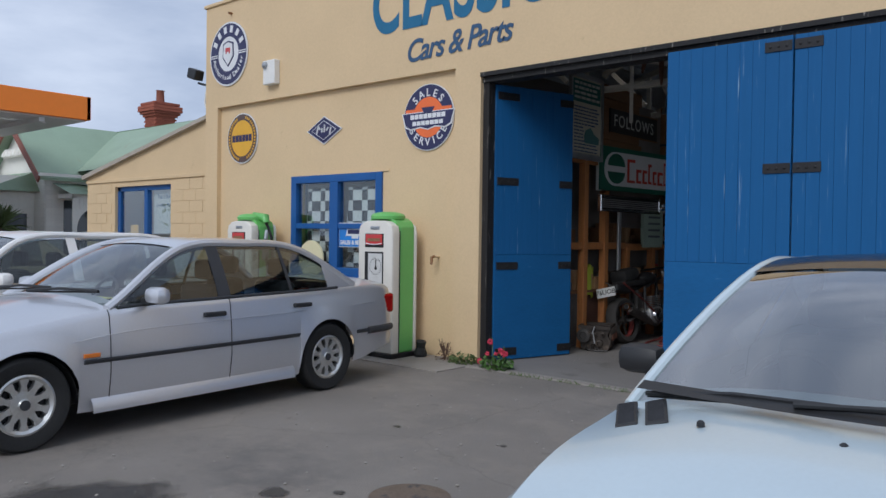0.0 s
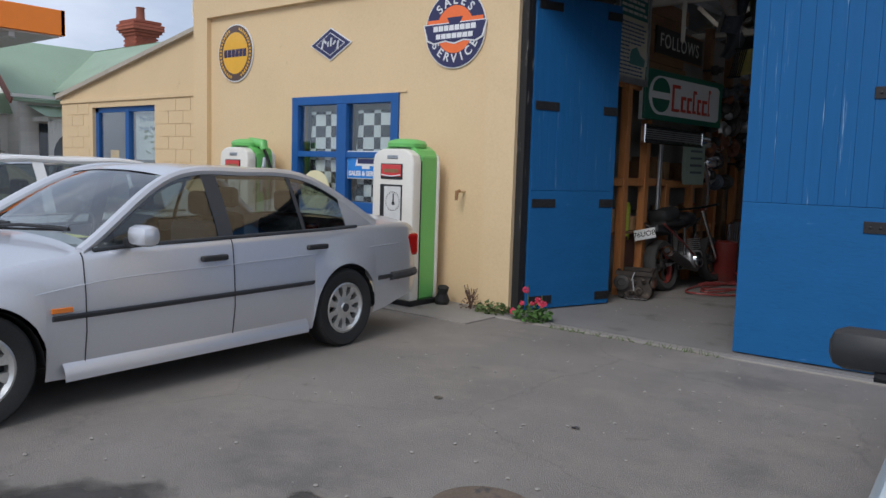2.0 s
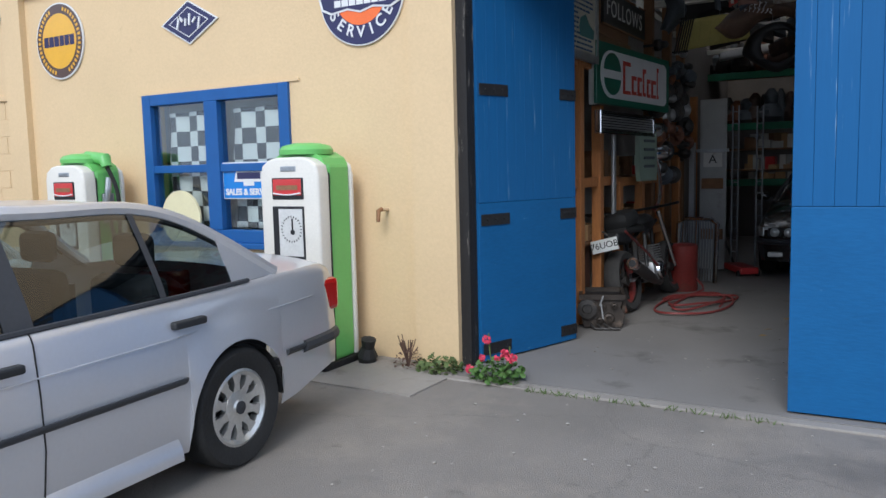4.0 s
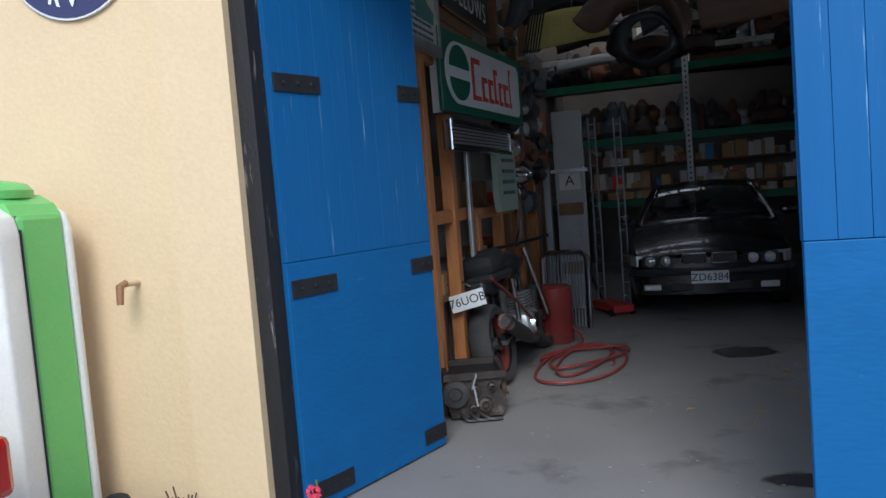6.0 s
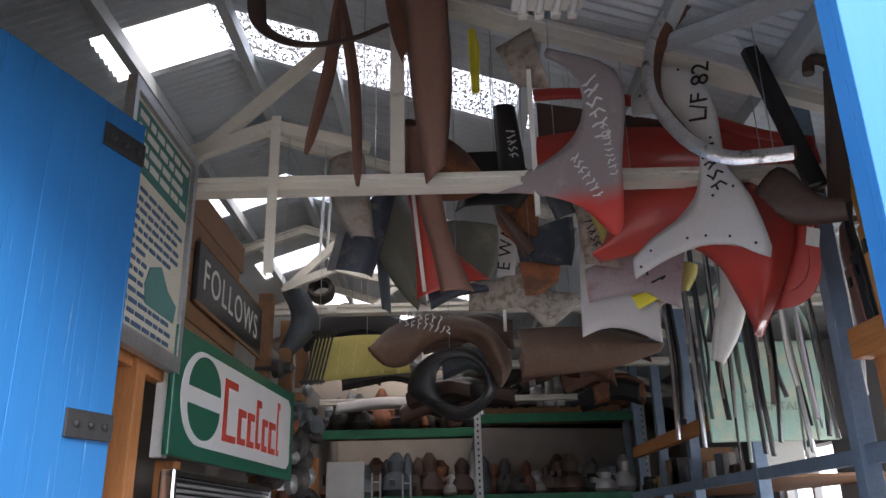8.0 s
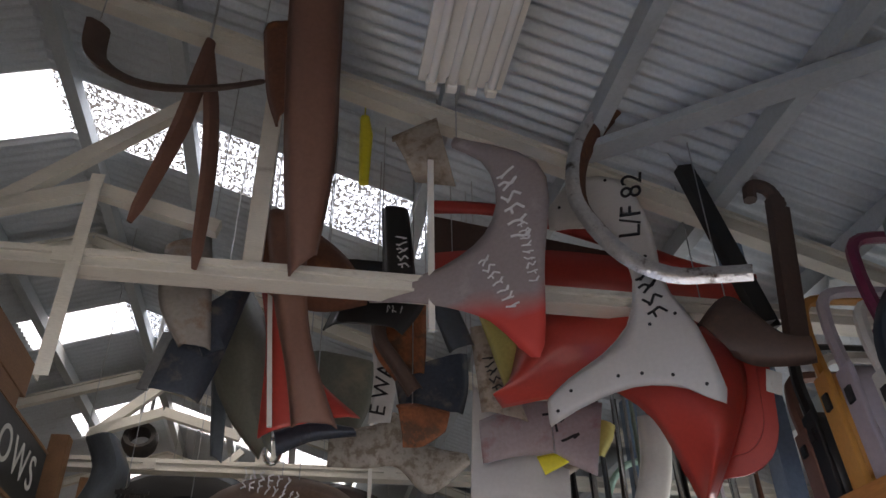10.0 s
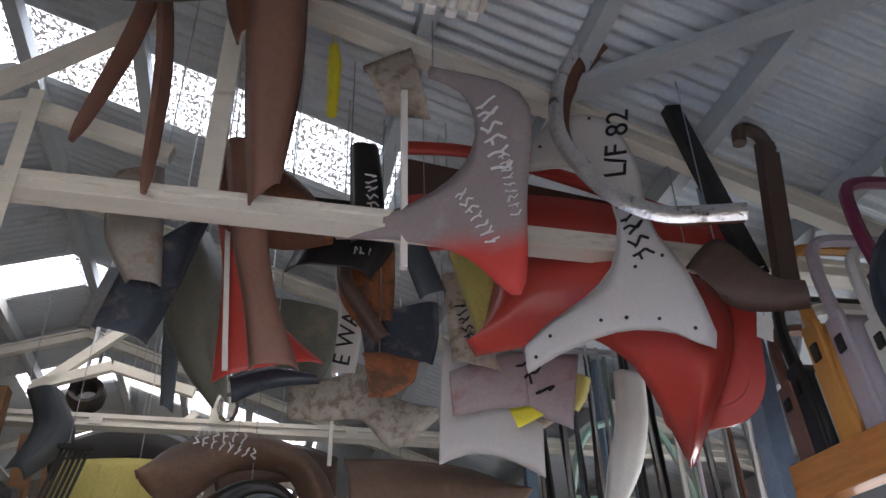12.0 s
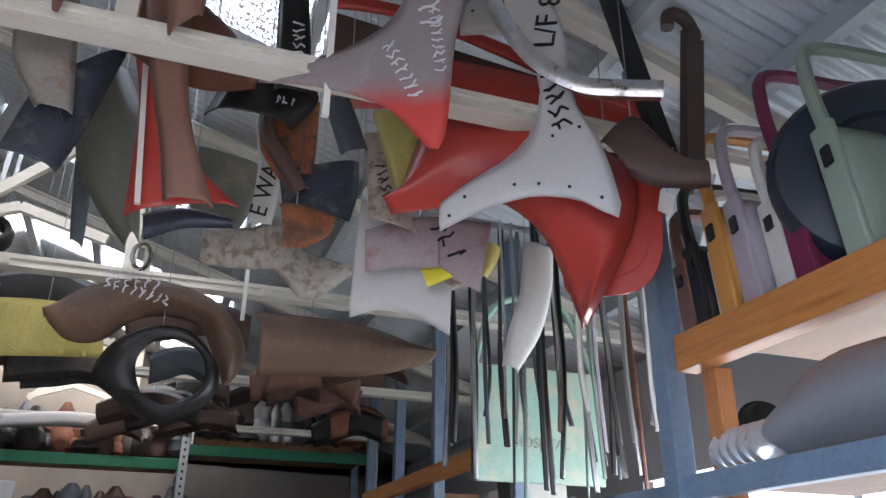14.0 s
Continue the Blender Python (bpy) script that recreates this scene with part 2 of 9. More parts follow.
# ---- mesh building ----
class Geo:
    """Collects vertices and faces of one mesh."""

    def __init__(self):
        self.v, self.f = [], []

    def add(self, verts, faces, m=None):
        k = len(self.v)
        self.v += [tuple(m @ Vector(p)) for p in verts] if m else [tuple(p) for p in verts]
        self.f += [tuple(i + k for i in q) for q in faces]
        return self

    def box(self, lo, hi, m=None, c=0.0):
        """A box between two corners, its edges chamfered by c."""
        x0, y0, z0 = lo
        x1, y1, z1 = hi
        if c <= 0:
            p = [(x, y, z) for z in (z0, z1) for y in (y0, y1) for x in (x0, x1)]
            return self.add(p, [(0, 2, 3, 1), (4, 5, 7, 6), (0, 1, 5, 4), (2, 6, 7, 3), (0, 4, 6, 2), (1, 3, 7, 5)], m)
        bm = bmesh.new()
        bmesh.ops.create_cube(bm, size=1)
        for q in bm.verts:
            q.co = Vector(((x0 + x1) / 2 + q.co.x * (x1 - x0), (y0 + y1) / 2 + q.co.y * (y1 - y0), (z0 + z1) / 2 + q.co.z * (z1 - z0)))
        bmesh.ops.bevel(bm, geom=bm.edges[:], offset=min(c, 0.45 * min(abs(x1 - x0), abs(y1 - y0), abs(z1 - z0))), segments=2, profile=0.5, affect="EDGES")
        bm.verts.index_update()
        self.add([q.co.copy() for q in bm.verts], [[q.index for q in f.verts] for f in bm.faces], m)
        bm.free()
        return self

    def rod(self, a, b, w, d=None, up=(0, 0, 1)):
        """A square bar from a to b, w wide and d deep."""
        a, b, d = Vector(a), Vector(b), d or w
        z = (b - a).normalized()
        x = z.cross(Vector(up))
        x = x.normalized() if x.length > 1e-4 else Vector((1, 0, 0))
        y = z.cross(x)
        p = [q + x * sx * w / 2 + y * sy * d / 2 for q in (a, b) for sx, sy in ((-1, -1), (1, -1), (1, 1), (-1, 1))]
        return self.add(p, [(0, 1, 2, 3), (7, 6, 5, 4), (0, 4, 5, 1), (1, 5, 6, 2), (2, 6, 7, 3), (3, 7, 4, 0)])

    def tube(self, pts, r, n=8, closed=False, flat=1.0):
        """A round tube along a line of points; r: a radius or one for each point."""
        pts = [Vector(p) for p in pts]
        k = len(pts)
        rs = r if isinstance(r, (list, tuple)) else [r] * k
        ring, x = [], None
        for i, p in enumerate(pts):
            t = (pts[(i + 1) % k] - pts[i - 1]) if closed else (pts[min(i + 1, k - 1)] - pts[max(i - 1, 0)])
            t.normalize()
            if x is None:
                x = t.orthogonal().normalized()
            x = (x - t * x.dot(t)).normalized()
            y = t.cross(x)
            ring += [p + (x * math.cos(a) + y * math.sin(a) * flat) * rs[i] for a in (2 * math.pi * j / n for j in range(n))]
        faces = [(i * n + j, i * n + (j + 1) % n, ((i + 1) % k) * n + (j + 1) % n, ((i + 1) % k) * n + j) for i in range(k if closed else k - 1) for j in range(n)]
        if not closed:
            faces += [tuple(range(n))[::-1], tuple(range((k - 1) * n, k * n))]
        return self.add(ring, faces)

    def lathe(self, prof, n=24, m=None, cap=True):
        """A turned body round z; prof: (radius, height) rows."""
        p = [(r * math.cos(2 * math.pi * j / n), r * math.sin(2 * math.pi * j / n), h) for r, h in prof for j in range(n)]
        k = len(prof)
        f = [(i * n + j, i * n + (j + 1) % n, (i + 1) * n + (j + 1) % n, (i + 1) * n + j) for i in range(k - 1) for j in range(n)]
        if cap:
            f += [tuple(range(n))[::-1], tuple(range((k - 1) * n, k * n))]
        return self.add(p, f, m)

    def prism(self, outline, d0, d1, m=None):
        """An outline in x and z, drawn out along y from d0 to d1."""
        n = len(outline)
        p = [(x, d0, z) for x, z in outline] + [(x, d1, z) for x, z in outline]
        f = [tuple(range(n)), tuple(range(2 * n - 1, n - 1, -1))] + [(i, i + n, (i + 1) % n + n, (i + 1) % n) for i in range(n)]
        return self.add(p, f, m)

    def grid(self, fn, nu, nv, m=None):
        """A patch from fn(u, v), u and v from 0 to 1."""
        p = [fn(i / nu, j / nv) for i in range(nu + 1) for j in range(nv + 1)]
        f = [(i * (nv + 1) + j, (i + 1) * (nv + 1) + j, (i + 1) * (nv + 1) + j + 1, i * (nv + 1) + j + 1) for i in range(nu) for j in range(nv)]
        return self.add(p, f, m)

    def mesh(self, name, mat, smooth=False):
        me = bpy.data.meshes.new(name)
        me.from_pydata(self.v, [], self.f)
        bm = bmesh.new()
        bm.from_mesh(me)
        bmesh.ops.recalc_face_normals(bm, faces=bm.faces[:])
        bm.to_mesh(me)
        bm.free()
        if smooth:
            me.shade_smooth()
            me.set_sharp_from_angle(angle=radians(38))
        me.materials.append(mat)
        return me


def part(name, geo, mat, parent, label="", smooth=False, m=None):
    ob = new(name, geo if isinstance(geo, bpy.types.Mesh) else geo.mesh(name, mat, smooth))
    ob.parent = parent
    if m:
        ob.matrix_basis = m
    return tagged(ob, label, kind="stuff" if name.endswith("_bars") else "")


def thing(name, m, label, category, group="", kind=""):
    ob = new(name)
    ob.empty_display_size = 0.1
    ob.matrix_basis = m
    return tagged(ob, label, category, group, kind)


def solid(name, geo, mat, m, label, category, group="", kind="", smooth=False, thick=0.0):
    """A thing of one mesh; thick: the sheet's thickness."""
    ob = new(name, geo if isinstance(geo, bpy.types.Mesh) else geo.mesh(name, mat, smooth))
    ob.matrix_basis = m
    if thick:
        s = ob.modifiers.new("thickness", "SOLIDIFY")
        s.thickness, s.offset = thick, 0
    return tagged(ob, label, category, group, kind)


I4 = Matrix.Identity(4)


def struct(name, geo, mat, label, category="", smooth=False):
    return solid(name, geo, mat, I4, label, category or name.split("_")[0], kind="structure", smooth=smooth)


def spline(pts, n):
    """n + 1 points on a smooth line through pts (Catmull-Rom)."""
    pts = [Vector(p) for p in pts]
    out = []
    for i in range(n + 1):
        u = i / n * (len(pts) - 1)
        k = min(int(u), len(pts) - 2)
        t = u - k
        a, b, c, d = pts[max(k - 1, 0)], pts[k], pts[k + 1], pts[min(k + 2, len(pts) - 1)]
        out.append(0.5 * (2 * b + (c - a) * t + (2 * a - 5 * b + 4 * c - d) * t * t + (3 * b - a - 3 * c + d) * t ** 3))
    return out


def letters(text, size, shear=0.0, bold=0.0, space=1.0):
    """A flat mesh of letters in x and z, centred, facing -y."""
    cu = bpy.data.curves.new("letters", "FONT")
    cu.body, cu.size, cu.shear, cu.offset, cu.space_character = text, size, shear, bold, space
    cu.align_x, cu.align_y, cu.extrude = "CENTER", "CENTER", 0.0015
    ob = bpy.data.objects.new("letters", cu)
    me = bpy.data.meshes.new_from_object(ob)
    bpy.data.objects.remove(ob)
    bpy.data.curves.remove(cu)
    me.transform(Matrix.Rotation(radians(90), 4, "X"))
    return me


def lettering(name, text, size, mat, parent, m, shear=0.0, bold=0.0, space=1.0, label=""):
    me = letters(text, size, shear, bold, space)
    me.materials.clear()
    me.materials.append(mat)
    return part(name, me, mat, parent, label or "painted lettering", m=m)


def arc_lettering(name, text, size, mat, parent, r, start, step, m=None, flip=False):
    """Letters round a circle in x and z; start and step in degrees from the top, clockwise."""
    g = Geo()
    for i, ch in enumerate(text):
        if ch == " ":
            continue
        me = letters(ch, size, bold=0.002)
        a = start + i * step
        t = Matrix.Rotation(radians(a), 4, "Y") @ Matrix.Translation((0, 0, r)) @ (Matrix.Rotation(radians(180), 4, "Y") if flip else I4)
        g.add([v.co.copy() for v in me.vertices], [tuple(p.vertices) for p in me.polygons], t)
        bpy.data.meshes.remove(me)
    return part(name, g, mat, parent, "lettering round the rim", m=m)


# ---- ground and building shell ----
WX0, WX1, FY, RIDGE, RZ, SLOPE = -10.77, 1.2, 6.9, -5.4, 5.17, 0.334   # facade ends, its front, the roof's ridge


def roof_z(x):
    return RZ - SLOPE * abs(x - RIDGE)


ground = struct("ground", Geo().grid(lambda u, v: (-400 + 800 * u, -400 + 800 * v, 0), 40, 40), ASPHALT, "worn grey asphalt forecourt and road", "ground")
struct("pavement_apron", Geo().box((-10.7, 6.15, -0.05), (-5.3, 6.98, 0.012)), CONC, "worn concrete apron under the petrol pumps", "pavement")
struct("floor", Geo().box((-5.35, 6.72, -0.05), (0.9, 18.2, 0.018)), FLOORM, "grey concrete garage floor with oil stains", "floor")

# facade: upper wall proud of a recessed panel, with a pilaster at each end
g = Geo()
g.box((WX0, FY, 3.34), (-5.35, 7.2, 4.9)).box((-5.35, FY, 3.24), (-0.93, 7.2, 4.9)).box((-0.93, FY, 0), (WX1, 7.2, 4.9))
g.box((WX0, FY, 0), (-10.45, 7.2, 3.34)).box((-5.72, FY, 0), (-5.35, 7.2, 3.34))
g.box((-10.45, 6.97, 0), (-8.71, 7.2, 3.34)).box((-6.93, 6.97, 0), (-5.72, 7.2, 3.34))
g.box((-8.71, 6.97, 2.22), (-6.93, 7.2, 3.34)).box((-8.71, 6.97, 0), (-6.93, 7.2, 0.88))
facade = struct("wall_front", g, CREAM, "cream painted rendered garage facade with a recessed panel", "wall")
part("lintel_edge", Geo().box((-8.76, 6.955, 2.222), (-6.82, 6.97, 2.245)), CREAM, facade)
part("coping", Geo().box((WX0 - 0.03, 6.87, 4.9), (WX1, 7.24, 4.95), c=0.01), CREAM, facade)
struct("wall_side", Geo().box((WX0, 7.2, 0), (WX0 + 0.2, 18.3, 3.4)), LINING, "grey lined side walls of the garage", "wall")
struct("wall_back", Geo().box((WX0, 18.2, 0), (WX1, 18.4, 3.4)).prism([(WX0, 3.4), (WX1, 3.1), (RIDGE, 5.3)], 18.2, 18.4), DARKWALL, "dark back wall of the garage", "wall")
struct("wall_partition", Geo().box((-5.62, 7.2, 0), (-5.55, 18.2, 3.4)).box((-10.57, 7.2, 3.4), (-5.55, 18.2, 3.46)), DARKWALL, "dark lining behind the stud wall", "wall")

# roof: corrugated sheets with translucent strips between
# the last strip is added to bring more daylight to the back
STRIPS = [(10.1, 10.62), (12.8, 13.32), (14.9, 15.5), (16.9, 17.6)]


def corrugated(side, y0, y1, near=0.0, far=None):
    eave = WX1 + 0.2 if side > 0 else WX0 - 0.2
    far = side * (eave - RIDGE) if far is None else far
    n = max(2, int((y1 - y0) / 0.0062))

    def fn(u, v):
        x = RIDGE + side * (near + (far - near) * u)
        y = y0 + (y1 - y0) * v
        return (x, y, roof_z(x) + 0.012 * math.cos(2 * math.pi * y / 0.076))
    return fn, n


for side, word in ((1, "right"), (-1, "left")):
    edges = [7.15] + [e for s in STRIPS for e in s] + [18.3]
    g = Geo()
    for a, b in zip(edges[0::2], edges[1::2]):
        fn, n = corrugated(side, a, b)
        g.grid(fn, 2, n)
    lit = 2.22 if side > 0 else 0.8
    for a, b in STRIPS:
        fn, n = corrugated(side, a, b, lit)
        g.grid(fn, 2, n)
    struct("ceiling_" + ("east" if side > 0 else "west"), g, CORR, "corrugated zinc roof sheets seen from below", "ceiling", smooth=True)
    # far east sheets are kept clean so that the racks get more light
    for k, (a, b) in enumerate(STRIPS):
        fn, n = corrugated(side, a, b, 0.0, lit)
        struct("skylight_" + str(k * 2 + (1 if side > 0 else 2)), Geo().grid(fn, 2, n), SHEET if side > 0 and k < 2 else CLEANSHEET, "translucent roof sheet speckled with lichen" if side > 0 and k < 2 else "clean translucent roof sheet, the rearmost added for light", "skylight", smooth=True)

# right wall with two windows, added to let daylight into the garage
g = Geo().box((-0.2, 7.2, 0), (0.0, 8.3, 3.35)).box((-0.2, 12.15, 0), (0.0, 13.2, 3.35)).box((-0.2, 14.6, 0), (0.0, 18.2, 3.35))
for y0, y1 in ((8.3, 12.15), (13.2, 14.6)):
    g.box((-0.2, y0, 0), (0.0, y1, 1.15)).box((-0.2, y0, 2.43), (0.0, y1, 3.35))
    w = struct("window_3" if y0 < 12 else "window_4", Geo().box((-0.14, y0, 1.15), (-0.06, y0 + 0.05, 2.43)).box((-0.14, y1 - 0.05, 1.15), (-0.06, y1, 2.43)).box((-0.14, y0, 1.67), (-0.06, y1, 1.72)).box((-0.14, (y0 + y1) / 2 - 0.03, 1.15), (-0.06, (y0 + y1) / 2 + 0.03, 2.43)), WHITE, "plain white framed side window added to let in daylight", "window")
struct("wall_right", g, LINING, "pale grey lined side wall of the garage", "wall")
for a, b in (((-2.66, 9.14), (-1.24, 7.3)), ((-0.3, 11.3), (-1.4, 9.3))):
    struct("roof_brace", Geo().rod((a[0], a[1], roof_z(a[0]) - 0.15), (b[0], b[1], roof_z(b[0]) - 0.15), 0.11, 0.04), PURLIN, "blue-grey diagonal roof brace", "beam")

# purlins along the roof
for i, x in enumerate([-5.25, -4.58, -3.9, -3.27, -2.64, -2.02, -1.4, -0.78, -6.0, -6.9, -7.8, -8.7]):
    struct("purlin_beam", Geo().box((x - 0.035, 7.2, roof_z(x) - 0.125), (x + 0.035, 18.2, roof_z(x) - 0.017)), PURLIN, "blue-grey timber purlin under the roof", "beam")


def roof_truss(y):
    t = thing("roof_truss", pose(0, y, 0), "pale painted timber roof truss with nail plates", "truss", "roof trusses")
    zc, w = 3.375, 0.045
    part("bottom_chord", Geo().box((-10.5, -w, zc - 0.034), (-0.2, w, zc + 0.034), c=0.006), TRUSS, t)
    part("upper_lip", Geo().box((-10.49, -w - 0.014, zc + 0.008), (-0.21, w + 0.014, zc + 0.036), c=0.003), TRUSS, t)
    part("lower_lip", Geo().box((-10.49, -w - 0.006, zc - 0.036), (-0.21, w + 0.006, zc - 0.022), c=0.002), TRUSS, t)
    for s in (1, -1):
        e = RIDGE + s * 5.15
        g = Geo().rod((RIDGE, 0, roof_z(RIDGE) - 0.19), (e, 0, roof_z(e) - 0.19), 0.075, 0.07, up=(0, 1, 0)).rod((RIDGE, -0.045, roof_z(RIDGE) - 0.15), (e, -0.045, roof_z(e) - 0.15), 0.02, 0.02, up=(0, 1, 0))
        part("top_chord", g, TRUSS, t)
    for x in (-8.1, -6.75, -4.05):
        part("post", Geo().box((x - 0.036, -0.03, zc + 0.03), (x + 0.036, 0.03, roof_z(x) - 0.2)), TRUSS, t)
    for a, b in (((-5.12, 3.55), (-4.35, 4.3)), ((-5.68, 3.55), (-6.45, 4.3)), ((-5.12, 3.58), (-4.7, 3.74)), ((-4.7, 3.74), (-4.2, 3.6))):
        part("web", Geo().rod((a[0], 0.03, a[1]), (b[0], 0.03, b[1]), 0.06, 0.05, up=(0, 1, 0)), TRUSS, t)
    part("rod", Geo().box((-3.372, -0.085, 3.16), (-3.348, -0.061, 3.98)), WHITE, t)
    for x in (-4.68, -3.2, -6.9):
        part("nail_plate", Geo().box((x - 0.07, -w - 0.021, zc - 0.03), (x + 0.005, -w - 0.014, zc + 0.03)), TRUSS, t)
    return t


truss_a = roof_truss(9.22)
for y in (11.6, 13.95, 16.3):
    copy_thing(truss_a, pose(0, y, 0))
part("hanger", Geo().box((-4.695, -0.064, 2.9), (-4.645, -0.06, 3.75)).box((-4.695, -0.06, 2.9), (-4.69, -0.01, 3.33)), TRUSS, truss_a)

# door opening: lintel, jambs, threshold
struct("trim_lintel", Geo().box((-5.35, 6.93, 3.14), (-0.93, 7.13, 3.24)).box((-5.35, 6.885, 3.2), (-0.93, 6.93, 3.245)), BLACKWOOD, "black timber door head and track", "trim")
struct("trim_jamb", Geo().box((-5.35, 6.95, 0), (-5.27, 7.15, 3.14)).box((-1.0, 6.95, 0), (-0.93, 7.15, 3.14)), BLACKWOOD, "weathered black timber door jambs", "trim")
struct("trim_threshold", Geo().box((-5.3, 6.62, -0.04), (-0.8, 6.72, 0.014), c=0.008), CONC, "worn concrete threshold strip", "trim")


def door_leaf(a, b, name, label, flip=1, plate_at=(0.0,), wide=0.3):
    """A ledged leaf from a to b in plan: boards above, a sheet below, black strap hinges."""
    a, b = Vector(a), Vector(b)
    w = (b - a).length
    t = thing(name, pose(a.x, a.y, 0.03, 0, 0, math.degrees(math.atan2(b.y - a.y, b.x - a.x))), label, "door", kind="structure")
    part("lower_sheet", Geo().box((0, -0.012, 0), (w, 0.03, 1.19), c=0.004), BLUE_SHEET, t)
    part("back_frame", Geo().box((0, 0.012, 1.19), (w, 0.055, 3.1)), BLUE, t)
    n = round(w / 0.105)
    k = w / n
    plank = Geo().box((0.0006, -0.012, 1.193), (k - 0.0006, 0.012, 3.1), c=0.002).mesh("plank", BLUE)
    for i in range(n):
        part("plank", plank, BLUE, t, m=pose(i * k, random.uniform(-0.001, 0.001), 0))
    return t, w


def strap(parent, x, z, w, h=0.085):
    s = part("strap_hinge", Geo().box((x, -0.021, z - h / 2), (x + w, -0.012, z + h / 2), c=0.002), IRON, parent, "black iron strap hinge")
    for i in range(3):
        part("bolt", Geo().lathe([(0.011, 0), (0.011, 0.006), (0.005, 0.009)], 8, pose(x + w * (0.2 + 0.3 * i), -0.021, z, 90)), IRON, s)


left_leaf, lw = door_leaf((-5.255, 7.06), (-4.91, 8.13), "door_1", "open blue folding door leaf of vertical boards")
for z in (0.09, 1.065, 2.02, 2.98):
    strap(left_leaf, 0.02, z, 0.3)
    strap(left_leaf, lw - 0.2, z, 0.2)
back_leaf, _ = door_leaf((-5.335, 7.16), (-4.99, 8.15), "door_2", "open blue folding door leaf, folded behind another")
leaf3, w3 = door_leaf((-3.105, 6.80), (-2.02, 6.825), "door_3", "closed blue folding door leaf of vertical boards")
leaf4, w4 = door_leaf((-2.005, 6.825), (-0.96, 6.835), "door_4", "closed blue folding door leaf of vertical boards")
for z in (0.09, 1.05, 2.0, 3.02):
    strap(leaf3, w3 - 0.225, z, 0.22)
    strap(leaf4, 0.0, z, 0.22)

# annex beside the garage: block wall with a window and a lean-to roofline
AX0, AY = -15.25, 7.15
g = Geo()
g.prism([(AX0, 2.47), (AX0, 0), (-14.15, 0), (-14.15, 2.25), (-12.2, 2.25), (-12.2, 0), (WX0, 0), (WX0, 3.32)], AY, AY + 0.2)
g.box((-14.15, AY, 0), (-12.2, AY + 0.2, 0.75)).box((AX0, AY + 0.2, 0), (AX0 + 0.2, 15, 2.4))
annex = struct("wall_annex", g, CREAM, "cream painted block annex with a sloping top", "wall")
part("verge", Geo().prism([(AX0 - 0.08, 2.42), (WX0, 3.3), (WX0, 3.36), (AX0 - 0.08, 2.5)], AY - 0.08, 15), M("pale_verge", (0.42, 0.37, 0.3), 0.6), annex, "pale metal verge capping")
part("band", Geo().box((AX0, AY - 0.03, 2.34), (WX0, AY, 2.4), c=0.006), CREAM, annex)
block = Geo().box((0.004, -0.006, 0.004), (0.386, 0.0, 0.186), c=0.005).mesh("block", CREAM)
for k in range(12):
    for i in range(4):
        x = -12.2 + 0.39 * i - (0.195 if k % 2 else 0)
        if x > -12.22 and x + 0.39 < WX0 + 0.15:
            part("block", block, CREAM, annex, m=pose(x, AY - 0.001, 0.05 + 0.19 * k))
    for i in range(3):
        x = AX0 + 0.01 + 0.39 * i - (0.195 if k % 2 else 0)
        if x > AX0 - 0.01 and x + 0.39 < -14.15:
            part("block", block, CREAM, annex, m=pose(x, AY - 0.001, 0.05 + 0.19 * k))
struct("window_2", Geo().box((-14.15, AY + 0.06, 0.75), (-14.05, AY + 0.14, 2.25)).box((-12.28, AY + 0.06, 0.75), (-12.2, AY + 0.14, 2.25)).box((-14.15, AY + 0.06, 2.17), (-12.2, AY + 0.14, 2.25)).box((-13.17, AY + 0.05, 0.75), (-13.06, AY + 0.14, 2.2)).box((-14.15, AY + 0.05, 0.75), (-12.2, AY + 0.16, 0.83)), BLUE_FRAME, "blue framed showroom window of the annex", "window")
pane = solid("window_pane", Geo().box((-14.1, AY + 0.09, 0.8), (-12.25, AY + 0.1, 2.2)), CLEAR, I4, "clear showroom window glass", "window", kind="structure")
pane.visible_shadow = False
struct("wall_annex_inside", Geo().box((AX0 + 0.2, 10.5, 0), (WX0, 10.6, 2.4)).box((AX0, AY + 0.2, 2.42), (WX0, 15, 2.46)), DARKWALL, "dark inside of the annex", "wall")

# shop window in the recessed panel
win = thing("window_1", I4, "blue painted four-pane shop window", "window", kind="structure")
part("window_frame", Geo().box((-8.71, 6.94, 0.88), (-8.6, 7.06, 2.22), c=0.006).box((-7.04, 6.94, 0.88), (-6.93, 7.06, 2.22), c=0.006).box((-8.6, 6.94, 2.12), (-7.04, 7.06, 2.22), c=0.006).box((-8.6, 6.94, 0.88), (-7.04, 7.06, 0.99), c=0.006), BLUE_FRAME, win)
part("mullion", Geo().box((-7.9, 6.935, 0.99), (-7.74, 7.05, 2.12), c=0.006), BLUE_FRAME, win)
for x0, x1 in ((-8.6, -7.9), (-7.74, -7.04)):
    part("transom", Geo().box((x0, 6.945, 1.5), (x1, 7.05, 1.57), c=0.006), BLUE_FRAME, win)
    for z0, z1 in ((0.99, 1.5), (1.57, 2.12)):
        p = part("pane", Geo().box((x0, 6.99, z0), (x1, 6.996, z1)), CLEAR, win)
        p.visible_shadow = False
part("window_sill", Geo().box((-8.78, 6.9, 0.83), (-6.88, 7.02, 0.88), c=0.008), BLUE_FRAME, win)


